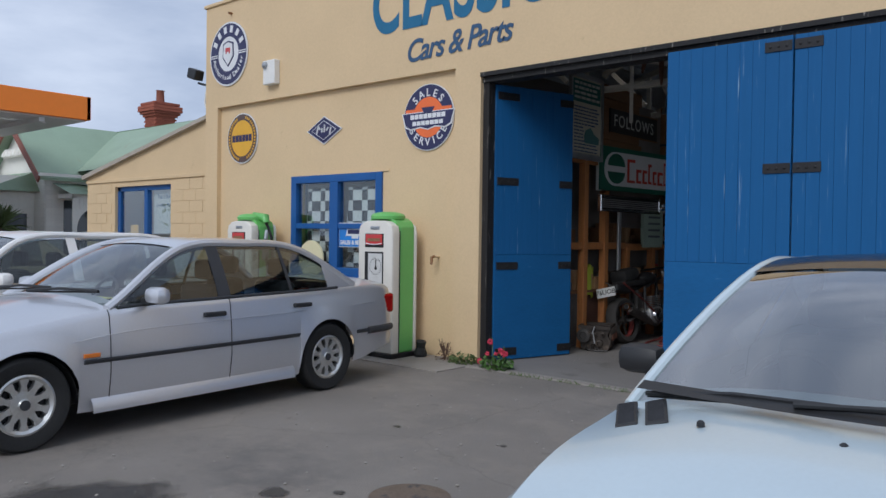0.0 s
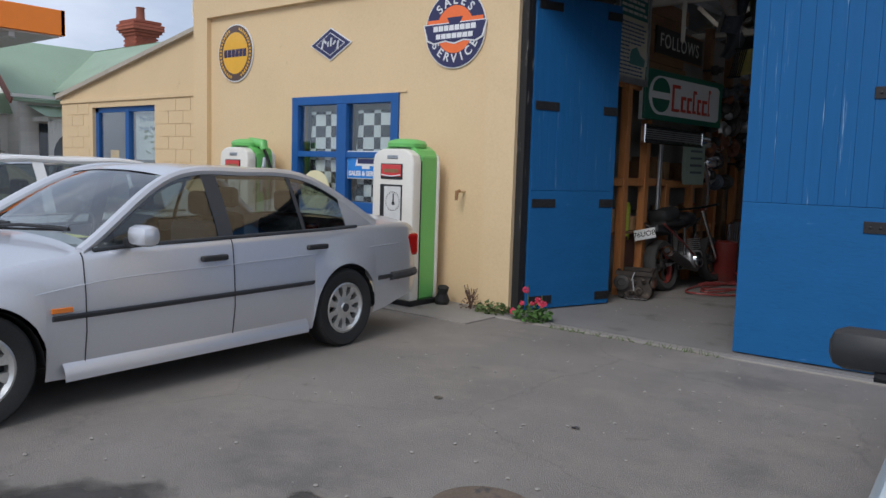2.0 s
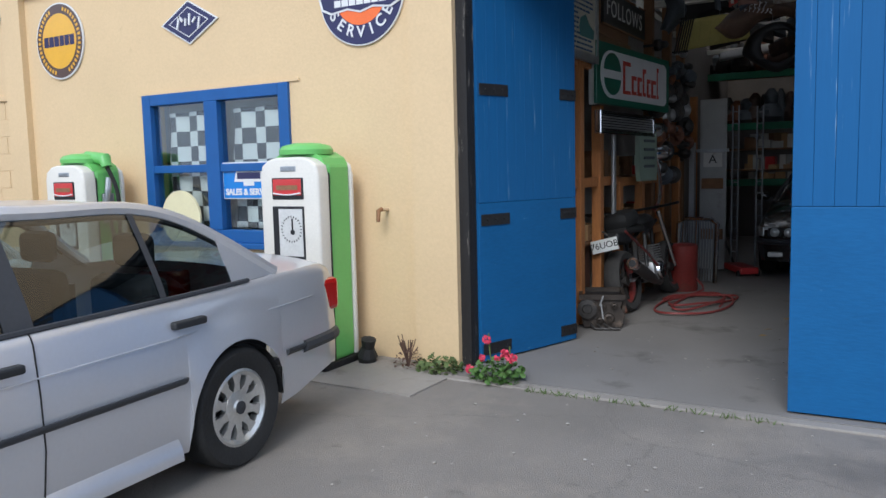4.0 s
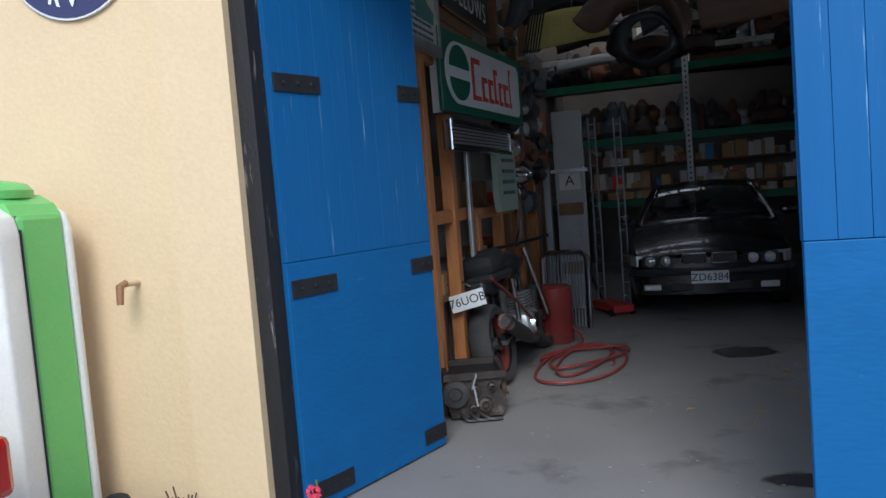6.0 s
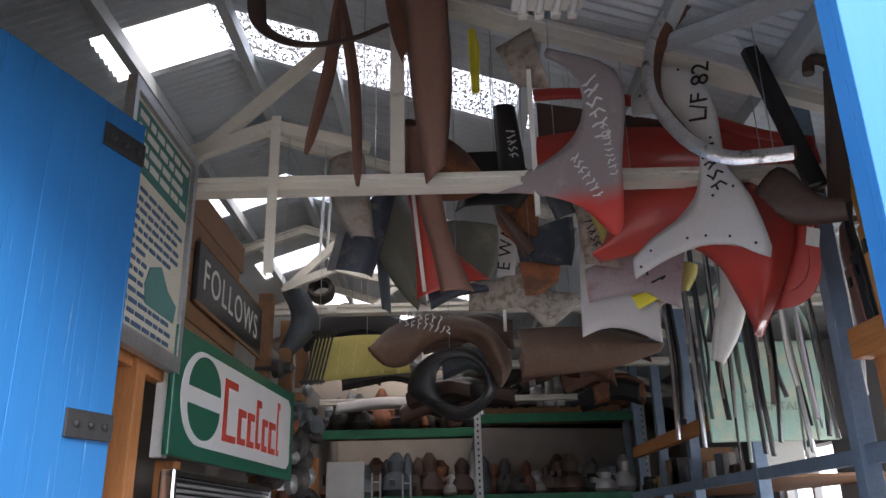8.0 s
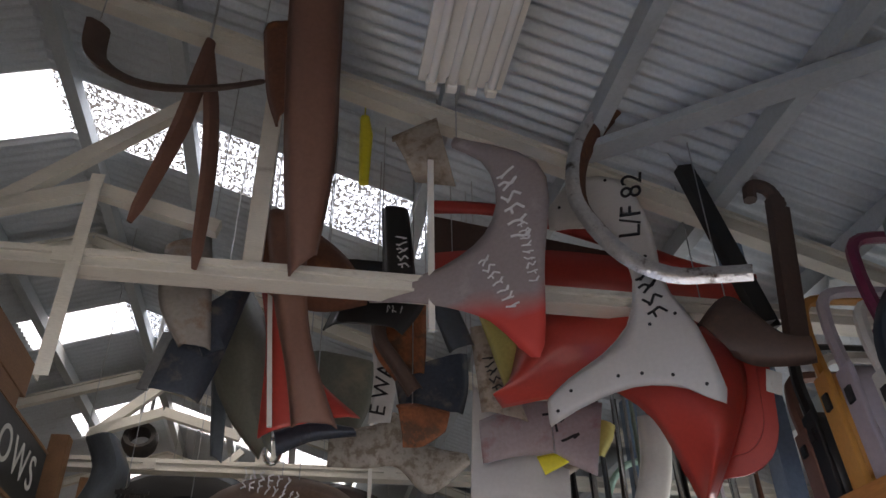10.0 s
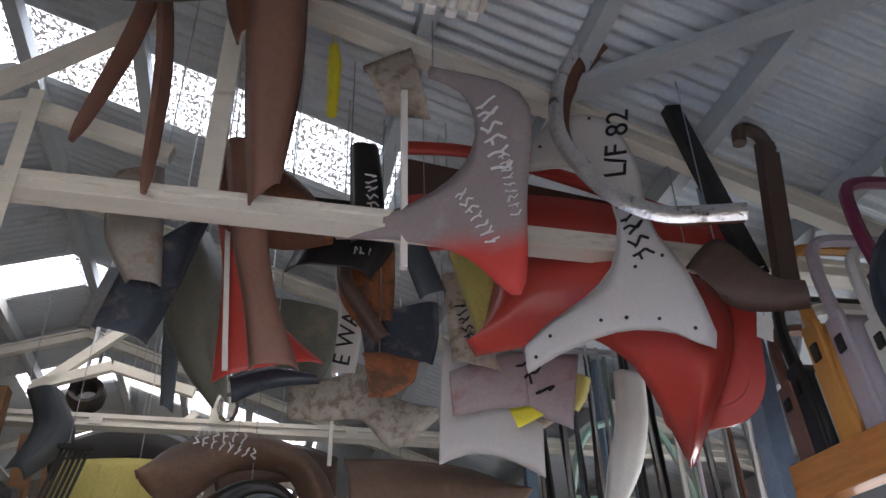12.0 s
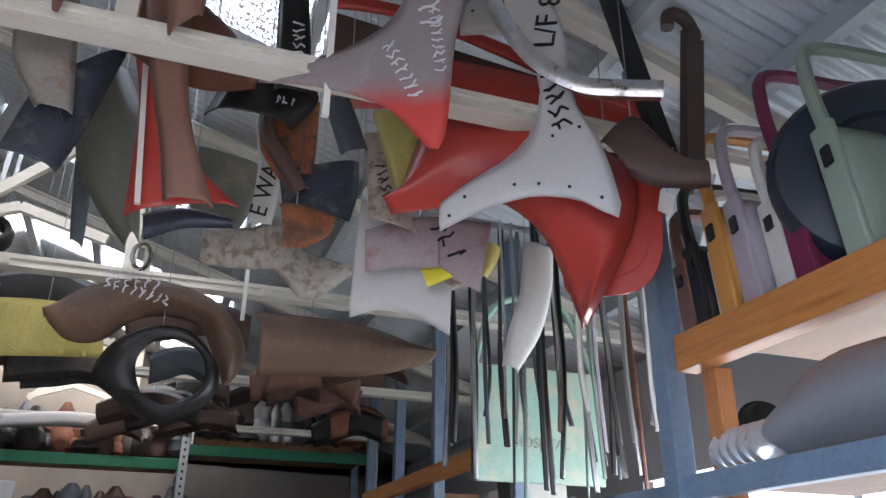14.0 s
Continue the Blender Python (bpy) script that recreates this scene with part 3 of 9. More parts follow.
# ---- cars: front at local y = 0, looking along -y ----
TYRE = M("tyre_rubber", (0.016, 0.016, 0.016), 0.8, vary=0.25, bump=0.3)
ALLOY = M("silver_alloy", (0.62, 0.62, 0.6), 0.3, 0.75, vary=0.12, scale=12, bump=0.03)
SILVER = M("silver_car_paint", (0.64, 0.65, 0.68), 0.34, 0.6, vary=0.03, scale=2, bump=0.0, coat=0.7)
PALEBLUE = M("pale_blue_car_paint", (0.52, 0.61, 0.65), 0.28, 0.1, vary=0.03, scale=2, bump=0.0, coat=0.7)
CARWHITE = M("white_car_paint", (0.82, 0.81, 0.78), 0.3, vary=0.03, scale=2, bump=0.0, coat=0.6)
BEIGE = M("beige_car_paint", (0.42, 0.36, 0.25), 0.35, vary=0.03, scale=2, bump=0.0, coat=0.5)
CARBLACK = M("black_car_paint", (0.008, 0.008, 0.010), 0.25, vary=0.2, scale=3, bump=0.0, coat=0.6)
CARGLASS = glass("car_glass", (0.46, 0.53, 0.53), power=2.0)
SCREEN = glass("windscreen_glass", (0.75, 0.82, 0.8))
TRIM = M("dark_grey_trim", (0.035, 0.037, 0.042), 0.55, vary=0.15)
SEATM = M("dark_cloth", (0.03, 0.032, 0.038), 0.9, vary=0.2)
LAMPGLASS = M("lamp_glass", (0.55, 0.56, 0.56), 0.12, 0.4, vary=0.15, scale=30, bump=0.2, bscale=90, coat=1.0)
AMBER = M("amber_lens", (0.75, 0.20, 0.02), 0.2, vary=0.1, coat=1.0)
REDLENS = M("red_lens", (0.42, 0.012, 0.01), 0.2, vary=0.1, coat=1.0)
PLATEW = M("plate_white", (0.72, 0.73, 0.72), 0.4, vary=0.05)
INK = M("black_ink", (0.01, 0.01, 0.012), 0.6, vary=0.1)


def curve1(rows):
    """A smooth function through (y, value) rows."""
    xs = [r[0] for r in rows]

    def fn(y):
        if y <= xs[0]:
            return rows[0][1]
        if y >= xs[-1]:
            return rows[-1][1]
        k = max(i for i in range(len(xs) - 1) if xs[i] <= y)
        t = (y - xs[k]) / (xs[k + 1] - xs[k])
        d = [(rows[min(i + 1, len(rows) - 1)][1] - rows[max(i - 1, 0)][1]) / (xs[min(i + 1, len(xs) - 1)] - xs[max(i - 1, 0)]) for i in (k, k + 1)]
        h = xs[k + 1] - xs[k]
        a, b = rows[k][1], rows[k + 1][1]
        return (2 * t ** 3 - 3 * t * t + 1) * a + (t ** 3 - 2 * t * t + t) * h * d[0] + (3 * t * t - 2 * t ** 3) * b + (t ** 3 - t * t) * h * d[1]
    return fn


TINTED = glass("tinted_screen", (0.35, 0.42, 0.42), power=1.0)


def wheel(parent, x, y, r, rim, side, holes=10):
    w = part("wheel", Geo().lathe([(rim * 0.96, -0.10), (r * 0.93, -0.10), (r * 0.985, -0.085), (r, -0.06), (r, 0.06), (r * 0.985, 0.085), (r * 0.93, 0.10), (rim * 1.02, 0.095), (rim * 0.96, 0.085), (rim * 0.93, 0.0)], 40, cap=False), TYRE, parent, smooth=True,
             m=Matrix.Translation((x, y, r)) @ Matrix.Rotation(radians(90 * side), 4, "Y"))
    g = Geo().lathe([(rim * 0.98, 0.085), (rim * 0.90, 0.09), (rim * 0.80, 0.07), (rim * 0.78, 0.03)], 40, cap=False)
    g.lathe([(0.004, 0.085), (rim * 0.16, 0.084), (rim * 0.2, 0.075), (rim * 0.42, 0.07), (rim * 0.46, 0.05)], 30, cap=False)
    for i in range(holes):
        a = 2 * math.pi * i / holes
        ca, sa = math.cos(a), math.sin(a)
        k = rim * 2.2 / holes
        p = [(rim * 0.40, -k * 0.55, 0.068), (rim * 0.6, -k * 0.38, 0.072), (rim * 0.83, -k * 0.75, 0.074), (rim * 0.83, k * 0.75, 0.074), (rim * 0.6, k * 0.38, 0.072), (rim * 0.40, k * 0.55, 0.068)]
        top = [(u * ca - v * sa, u * sa + v * ca, h) for u, v, h in p]
        low = [(u, v, h - 0.035) for u, v, h in top]
        g.add(top + low, [(0, 1, 2, 3, 4, 5)] + [(k, k + 6, (k + 1) % 6 + 6, (k + 1) % 6) for k in range(6)])
    part("rim", g, ALLOY, w, "silver alloy wheel rim", smooth=True)
    part("brake_disc", Geo().lathe([(0.01, 0.0), (rim * 0.9, 0.0), (rim * 0.9, 0.02), (0.01, 0.02)], 24), IRON, w)
    part("hub_cap", Geo().lathe([(0.033, 0.08), (0.033, 0.092), (0.004, 0.096)], 16), TRIM, w, "dark round hub cap")
    return w


def car(name, m, label, S, paint, group=""):
    """A car from its profile lines: hood and shoulder heights, plan width, roof, pillars."""
    t = thing(name, m, label, "car", group)
    L, hw, R, yf, yr = S["L"], S["hw"], S["R"], S["yf"], S["yr"]
    plan, shoulder, top, sill = curve1(S["plan"]), curve1(S["shoulder"]), curve1(S["top"]), curve1(S["sill"])
    ar = R * 1.14
    (ya0, ya1, yc1, yc0), (zr, wr) = S["pillars"], S["roof"]
    roofline = curve1([(ya0, shoulder(ya0) + 0.01), (ya1, zr - 0.045), ((ya1 + yc1) / 2, zr), (yc1, zr - 0.05), (yc0, shoulder(yc0) + 0.02)])

    def low(y):
        z = sill(y)
        for yc in (yf, yr):
            d = abs(y - yc)
            if d < ar:
                z = max(z, R + math.sqrt(ar * ar - d * d))
        return z

    def flank(y, z):
        """How far the side lies inside its widest line at a height."""
        zs = shoulder(y)
        at = [(0.15, 0.055), (0.24, 0.03), (0.34, 0.01), (0.50, 0.0), (0.66, 0.008), (zs - 0.05, 0.03), (zs - 0.018, 0.042), (zs, 0.06)]
        for (z0, d0), (z1, d1) in zip(at, at[1:]):
            if z <= z1:
                return d0 + (d1 - d0) * max(0.0, (z - z0) / max(1e-4, z1 - z0))
        return 0.06

    def row(y, k):
        w, zs, zl = hw * plan(y), shoulder(y), low(y)
        z = (zl, zl + (zs - zl) * 0.04, zl + (zs - zl) * 0.38, zl + (zs - zl) * 0.68, max(zs - 0.05, zl + (zs - zl) * 0.75), max(zs - 0.018, zl + (zs - zl) * 0.9), zs)[k]
        lip = max(0.0, max(1 - abs(abs(y - yc) - ar) / 0.05 if abs(y - yc) < ar + 0.05 else 0 for yc in (yf, yr)))
        near = any(abs(y - yc) < ar for yc in (yf, yr))
        return (w - flank(y, z) + (0.014 if k < 2 and near else 0.006 * lip if k < 2 else 0.0), z)

    n = 110
    ys = sorted(set([L * i / n for i in range(n + 1)] + [yc + s * ar * q for yc in (yf, yr) for s in (1, -1) for q in (0.985, 0.999, 1.001)]))
    for side in (1, -1):
        g = Geo()
        p = [(side * row(y, k)[0], y, row(y, k)[1]) for y in ys for k in range(7)]
        g.add(p, [(i * 7 + j, (i + 1) * 7 + j, (i + 1) * 7 + j + 1, i * 7 + j + 1) for i in range(len(ys) - 1) for j in range(6)])
        ob = part("side_panel", g, paint, t, smooth=True)
        for yc in (yf, yr):
            pts = [(side * (hw * plan(yc) - 0.10), yc + ar * math.cos(a), R + ar * math.sin(a)) for a in [math.pi * q / 14 for q in range(15)]]
            part("wheel_arch", Geo().grid(lambda u, v: (side * (hw * plan(yc) - 0.02 - 0.3 * v), yc + ar * math.cos(math.pi * u), R - 0.02 + ar * math.sin(math.pi * u)), 14, 1), RUBBER, ob)
            wheel(t, side * (hw * plan(yc) - 0.105), yc, R, S["rim"], side, S.get("holes", 10))
    bow = S.get("bow", 0.10)
    for y0, s, nm in ((0, -1, "front_bumper"), (L, 1, "rear_bumper")):
        part(nm, Geo().grid(lambda u, v: ((2 * u - 1) * row(y0, min(6, int(v * 6 + 0.5)))[0], y0 + s * bow * (1 - (2 * u - 1) ** 2), row(y0, min(6, int(v * 6 + 0.5)))[1]), 16, 6), paint, t, smooth=True)

    def lid(y0, y1, nm, front):
        def fn(u, v):
            y = y0 + (y1 - y0) * u
            x = 2 * v - 1
            w = hw * plan(y) - 0.06
            yy = y
            if front and u == 0:
                yy = y - bow * (1 - x * x)
            if not front and u == 1:
                yy = y + bow * (1 - x * x)
            z = shoulder(y) + (top(y) - shoulder(y)) * (1 - abs(x) ** 2.6)
            return (x * w, yy, z)
        return part(nm, Geo().grid(fn, 22, 20), paint, t, smooth=True)
    bonnet = lid(0, ya0 + 0.12, "bonnet", True)
    if yc0 < L - 0.1:
        lid(yc0 - 0.08, L, "boot_lid", False)

    def wx(y, z):
        zs = shoulder(y)
        k = max(0, min(1, (z - zs) / max(0.05, zr - zs)))
        return (hw * plan(y) - 0.07) + (wr - (hw * plan(y) - 0.07)) * k ** 1.15
    # roof skin between the rails
    part("roof", Geo().grid(lambda u, v: ((2 * v - 1) * wx(ya1 + (yc1 - ya1) * u, roofline(ya1 + (yc1 - ya1) * u)), ya1 + (yc1 - ya1) * u, roofline(ya1 + (yc1 - ya1) * u) + 0.035 * (1 - (2 * v - 1) ** 2)), 18, 14), S.get("roof_mat", paint), t, smooth=True)

    def screen(yb, yt, nm, front):
        s = -1 if front else 1

        def fn(u, v):
            y = yb + (yt - yb) * u
            x = 2 * v - 1
            z = roofline(y)
            k = (z - shoulder(yb)) / (zr - shoulder(yb))
            return (x * (wx(y, z) - 0.02), y + s * (0.14 * (1 - k) + 0.02) * (1 - x * x), z + 0.033 * k * (1 - x * x) - 0.006)
        p = part(nm, Geo().grid(fn, 10, 14), S.get("screen", SCREEN), t, "clear glass screen", smooth=True)
        p.visible_shadow = False
    screen(ya0, ya1, "windscreen", True)
    screen(yc0, yc1, "rear_screen", False)
    for side in (1, -1):
        # rails and pillars follow the roofline
        pts = [ya0 + (yc0 - ya0) * i / 40 for i in range(41)]
        part("roof_rail", Geo().tube([(side * (wx(y, roofline(y)) - 0.008), y, roofline(y) - 0.008) for y in pts], S.get("rail", 0.034), 8), paint, t, smooth=True)
        part("window_seal", Geo().tube([(side * (wx(y, roofline(y)) + 0.004), y, roofline(y) - 0.045) for y in pts[3:-3]], 0.014, 6), S.get("seal", TRIM), t)
        part("belt_seal", Geo().tube([(side * (hw * plan(y) - 0.055), y, shoulder(y) + 0.004) for y in pts[1:-4]], 0.012, 6), TRIM, t)
        for y0, y1 in S["glass"]:
            def fn(u, v, y0=y0, y1=y1):
                y = y0 + (y1 - y0) * u
                z = shoulder(y) + (roofline(y) - 0.03 - shoulder(y)) * v
                return (side * (wx(y, z) - 0.004), y, z)
            p = part("side_window", Geo().grid(fn, 12, 6), CARGLASS, t, "dark tinted side glass", smooth=True)
            p.visible_shadow = False
        for y0, y1, mt in S["posts"]:
            def fn(u, v, y0=y0, y1=y1):
                z0 = shoulder(y0 + (y1 - y0) * u)
                y = y0 + (y1 - y0) * u
                z = z0 + (roofline(y) - 0.01 - z0) * v
                return (side * (wx(y, z) + 0.002), y, z)
            part("pillar", Geo().grid(fn, 8, 6), paint if mt else TRIM, t, smooth=True)
        # rub strip, door gaps, handles, mirror
        zt = S["strip"]
        if zt:
            part("rub_strip", Geo().tube([(side * (hw * plan(y) + 0.002), y, zt + 0.012 * (y / L)) for y in [yf + ar + 0.03 + (yr - yf - 2 * ar - 0.06) * i / 24 for i in range(25)]], 0.024, 8, flat=0.45), TRIM, t)
        part("body_crease", Geo().tube([(side * (row(y, 3)[0] + 0.001), y, shoulder(y) - 0.17) for y in [0.9 + (L - 1.2) * i / 30 for i in range(31)]], 0.004, 5), paint, t)
        for y in S["gaps"]:
            part("door_gap", Geo().tube([(side * (row(y, k)[0] + 0.0015), y, row(y, k)[1]) for k in range(7)], 0.0035, 4), RUBBER, t)
        for y in S["handles"]:
            z = shoulder(y) - 0.115
            part("door_handle", Geo().box((side * (hw * plan(y) - 0.01) - 0.02, y - 0.1, z - 0.018), (side * (hw * plan(y) - 0.01) + 0.022, y + 0.1, z + 0.018), c=0.01), S.get("handle", PLASTIC), t)
        ym = S["mirror"]
        zm = shoulder(ym) + S.get("mirror_up", 0.075)
        mir = part("wing_mirror", Geo().box((side * (hw * plan(ym) + 0.10) - 0.095, ym - 0.06, zm - 0.06), (side * (hw * plan(ym) + 0.10) + 0.095, ym + 0.06, zm + 0.06), c=0.042), S.get("mirror_mat", paint), t, smooth=True)
        part("mirror_stem", Geo().box((side * (hw * plan(ym) - 0.07), ym - 0.03, zm - 0.07), (side * (hw * plan(ym) + 0.06), ym + 0.03, zm - 0.02), c=0.012), PLASTIC, mir)
    # cabin: floor tub, dashboard, wheel, seats
    yi0, yi1 = ya0 + 0.1, yc0 - 0.1
    zb = shoulder(ya0)
    part("cabin_tub", Geo().box((-hw + 0.1, yi0, 0.28), (hw - 0.1, yi1, 0.36)).box((-hw + 0.09, yi0, 0.3), (-hw + 0.12, yi1, zb - 0.06)).box((hw - 0.12, yi0, 0.3), (hw - 0.09, yi1, zb - 0.06)), SEATM, t)
    part("underbody", Geo().box((-hw + 0.3, 0.2, 0.2), (hw - 0.3, L - 0.2, 0.3)), RUBBER, t)
    part("dashboard", Geo().box((-hw + 0.14, ya0 + 0.02, zb - 0.3), (hw - 0.14, ya0 + 0.5, zb - 0.01), c=0.04), SEATM, t)
    sx = S.get("driver", -0.36)
    part("steering_wheel", Geo().tube([(sx + 0.18 * math.cos(a), ya0 + 0.62 + 0.07 * math.sin(a), zb - 0.02 + 0.17 * math.sin(a)) for a in [2 * math.pi * i / 24 for i in range(24)]], 0.014, 6, closed=True), RUBBER, t)
    for x in (-0.36, 0.36):
        for y in S["seats"]:
            s = part("seat", Geo().box((x - 0.24, y - 0.5, 0.36), (x + 0.24, y + 0.05, 0.56), c=0.06).box((x - 0.23, y, 0.5), (x + 0.23, y + 0.14, 1.0), pose(0, 0, 0), c=0.06), SEATM, t)
            part("headrest", Geo().box((x - 0.12, y + 0.07, 1.03), (x + 0.12, y + 0.16, 1.2), c=0.045), SEATM, s)
    return t, bonnet, row, shoulder, top, plan


def wipers(t, pts, r=0.011):
    for a, b in pts:
        w = part("wiper", Geo().tube([a, ((a[0] + b[0]) / 2, (a[1] + b[1]) / 2 - 0.012, (a[2] + b[2]) / 2 + 0.018), b], r, 6), PLASTIC, t)
        part("blade", Geo().rod((a[0], a[1] + 0.01, a[2] - 0.008), (b[0], b[1] + 0.01, b[2] - 0.008), 0.006, 0.014), RUBBER, w)


SEDAN = dict(L=4.43, hw=0.85, R=0.305, rim=0.205, yf=0.76, yr=3.46, bow=0.09,
             plan=[(0, 0.84), (0.12, 0.92), (0.45, 0.975), (1.2, 1.0), (3.2, 1.0), (3.9, 0.975), (4.3, 0.93), (4.43, 0.88)],
             shoulder=[(0, 0.62), (0.25, 0.70), (0.7, 0.79), (1.4, 0.885), (2.2, 0.905), (3.2, 0.92), (3.9, 0.935), (4.3, 0.935), (4.43, 0.90)],
             top=[(0, 0.66), (0.25, 0.75), (0.7, 0.86), (1.4, 0.96), (3.6, 0.99), (4.0, 0.99), (4.35, 0.985), (4.43, 0.94)],
             sill=[(0, 0.24), (0.35, 0.2), (0.9, 0.2), (1.3, 0.185), (2.9, 0.185), (3.3, 0.2), (3.9, 0.23), (4.2, 0.3), (4.43, 0.34)],
             pillars=(1.34, 2.04, 3.27, 3.86), roof=(1.345, 0.565), strip=0.535, gaps=(1.33, 2.36), handles=(2.2, 3.13), mirror=1.62,
             glass=((1.46, 2.28), (2.4, 3.04), (3.06, 3.5)), posts=((2.28, 2.4, 0), (3.03, 3.065, 0), (3.5, 3.85, 1)), seats=(2.35, 3.15))


def sedan_details(t, row, shoulder, dark):
    for s in (1, -1):
        lampbox = part("headlight", Geo().box((s * 0.33 if s > 0 else -0.66, -0.045, 0.535), (s * 0.66 if s > 0 else -0.33, 0.14, 0.645), c=0.015), IRON, t, "dark headlight housing")
        for x in (0.42, 0.58):
            part("lamp", Geo().lathe([(0.056, 0), (0.054, 0.015), (0.035, 0.03), (0.004, 0.034)], 18, pose(s * x, -0.045, 0.59, 90)), LAMPGLASS, lampbox, "round clear lamp", smooth=True)
        out = [(s * x, -y) for x, y in ((0.68, 0.10), (0.782, 0.10), (0.816, 0.23), (0.824, 0.31), (0.68, 0.31))]
        lens = [(s * x, -y) for x, y in ((0.63, -0.005), (0.725, 0.0), (0.786, 0.098), (0.63, 0.098))]
        part("corner_lens", Geo().prism(lens if s > 0 else lens[::-1], 0.54, 0.65, pose(0, 0, 0, 90)), LAMPGLASS, t, "clear headlight corner")
        part("indicator", Geo().prism(out if s > 0 else out[::-1], 0.545, 0.645, pose(0, 0, 0, 90)), M("pale_lens", (0.6, 0.42, 0.36), 0.2, coat=1.0) if dark else AMBER, t, "lamp lens wrapped round the wing")
        kid = part("grille", Geo().box((s * 0.02 if s > 0 else -0.27, -0.10, 0.55), (s * 0.27 if s > 0 else -0.02, -0.06, 0.665), c=0.025), CHROME, t, "chrome kidney grille")
        part("grille_mesh", Geo().box((s * 0.035 if s > 0 else -0.255, -0.105, 0.565), (s * 0.255 if s > 0 else -0.035, -0.09, 0.65), c=0.015), BLACK, kid)
        part("fog_lamp", Geo().box((s * 0.48 if s > 0 else -0.66, -0.055, 0.285), (s * 0.66 if s > 0 else -0.48, 0.02, 0.35), c=0.012), LAMPGLASS, t)
        part("tail_lamp", Geo().box((s * 0.45 if s > 0 else -0.768, 4.27, 0.64), (s * 0.768 if s > 0 else -0.45, 4.462, 0.84), c=0.03), REDLENS, t, "red tail lamp")
        part("side_repeater", Geo().box((s * 0.853 - 0.006, 1.13, 0.565), (s * 0.853 + 0.006, 1.25, 0.595), c=0.004), AMBER, t, "amber side repeater")
    plan = curve1(SEDAN["plan"])
    for y0, s in ((0.0, -1), (4.43, 1)):
        zz = 0.475 if s < 0 else 0.50
        far = [y0 - s * q for q in (0.42, 0.3, 0.2, 0.12, 0.06, 0.02)]
        edge = [(0.85 * plan(y) - 0.004, y, zz) for y in far]
        w = 0.85 * plan(y0)
        across = [(w * a, y0 + s * (0.015 + 0.085 * (1 - a * a)), zz) for a in [0.96 - 1.92 * i / 16 for i in range(17)]]
        pts = edge + across + [(-x, y, z) for x, y, z in edge[::-1]]
        part("bumper_strip", Geo().tube(pts, 0.036, 8), TRIM, t, "dark grey bumper strip")
    part("lower_intake", Geo().box((-0.4, -0.085, 0.27), (0.4, -0.03, 0.36), c=0.015), BLACK, t)
    for s in (1, -1):
        part("quarter_strip", Geo().tube([(s * (0.85 * plan(y) - 0.002), y, 0.50 + 0.012 * (y - 3.85)) for y in (3.84, 3.95, 4.06, 4.16, 4.25)], 0.03, 8, flat=0.45), TRIM, t, "dark bumper side strip")
    wipers(t, (((-0.52, 1.15, 0.975), (0.1, 1.28, 1.005)), ((0.05, 1.13, 0.985), (0.62, 1.36, 1.0))))


silver_car, *rest = car("saloon_car", pose(-6.03, 1.26, 0, 0, 0, 3.6), "silver four-door saloon car with dark bumper strips", SEDAN, SILVER)
sedan_details(silver_car, rest[1], rest[2], False)
for s in (1, -1):
    part("sill_skirt", Geo().grid(lambda u, v: (s * (0.80 + 0.055 * math.sin(math.pi * min(1, v * 1.25) * 0.5)), 1.2 + 1.84 * u, 0.305 - 0.125 * v), 6, 5), SILVER, silver_car, "silver side skirt", smooth=True)
part("window_paper", Geo().box((-0.35, 1.45, 0.905), (0.25, 1.7, 0.91)), M("yellow_paper", (0.6, 0.6, 0.15), 0.8), silver_car, "yellow sale card on the dashboard")
part("number_plate", Geo().box((-0.18, -0.115, 0.37), (0.18, -0.105, 0.49)), PLATEW, silver_car)

black_car, *rest = car("saloon_car", pose(-3.31, 12.3, 0.018), "black saloon car parked nose out in the garage", SEDAN, CARBLACK)
sedan_details(black_car, rest[1], rest[2], True)
bp = part("number_plate", Geo().box((-0.18, -0.2, 0.365), (0.18, -0.14, 0.485), c=0.003), PLATEW, black_car, "white number plate with black characters")
lettering("characters", "ZD6384", 0.105, INK, bp, pose(0, -0.204, 0.425), bold=0.0)

WAGON = dict(SEDAN, L=4.72, hw=0.89, R=0.315, rim=0.19, yf=0.82, yr=3.62, holes=12,
             plan=[(0, 0.9), (0.1, 0.95), (0.5, 0.985), (1.2, 1.0), (3.6, 1.0), (4.3, 0.97), (4.72, 0.93)],
             shoulder=[(0, 0.68), (0.3, 0.74), (1.5, 0.88), (2.5, 0.905), (4.0, 0.905), (4.72, 0.87)],
             top=[(0, 0.74), (0.3, 0.80), (1.5, 0.95), (4.0, 0.95), (4.72, 0.91)],
             pillars=(1.5, 2.1, 3.75, 4.25), roof=(1.375, 0.6), strip=0.5, gaps=(1.48, 2.55), handles=(2.35, 3.4), mirror=1.78, handle=CHROME, seal=CHROME,
             glass=((1.6, 2.55), (2.65, 3.42), (3.46, 3.75)), posts=((2.55, 2.65, 1), (3.415, 3.465, 1), (3.75, 4.14, 1)), seats=(2.45, 3.3))
white_car, *rest = car("saloon_car", pose(-8.62, 1.02, 0, 0, 0, 4.0), "white older saloon car with chrome trim", WAGON, CARWHITE)
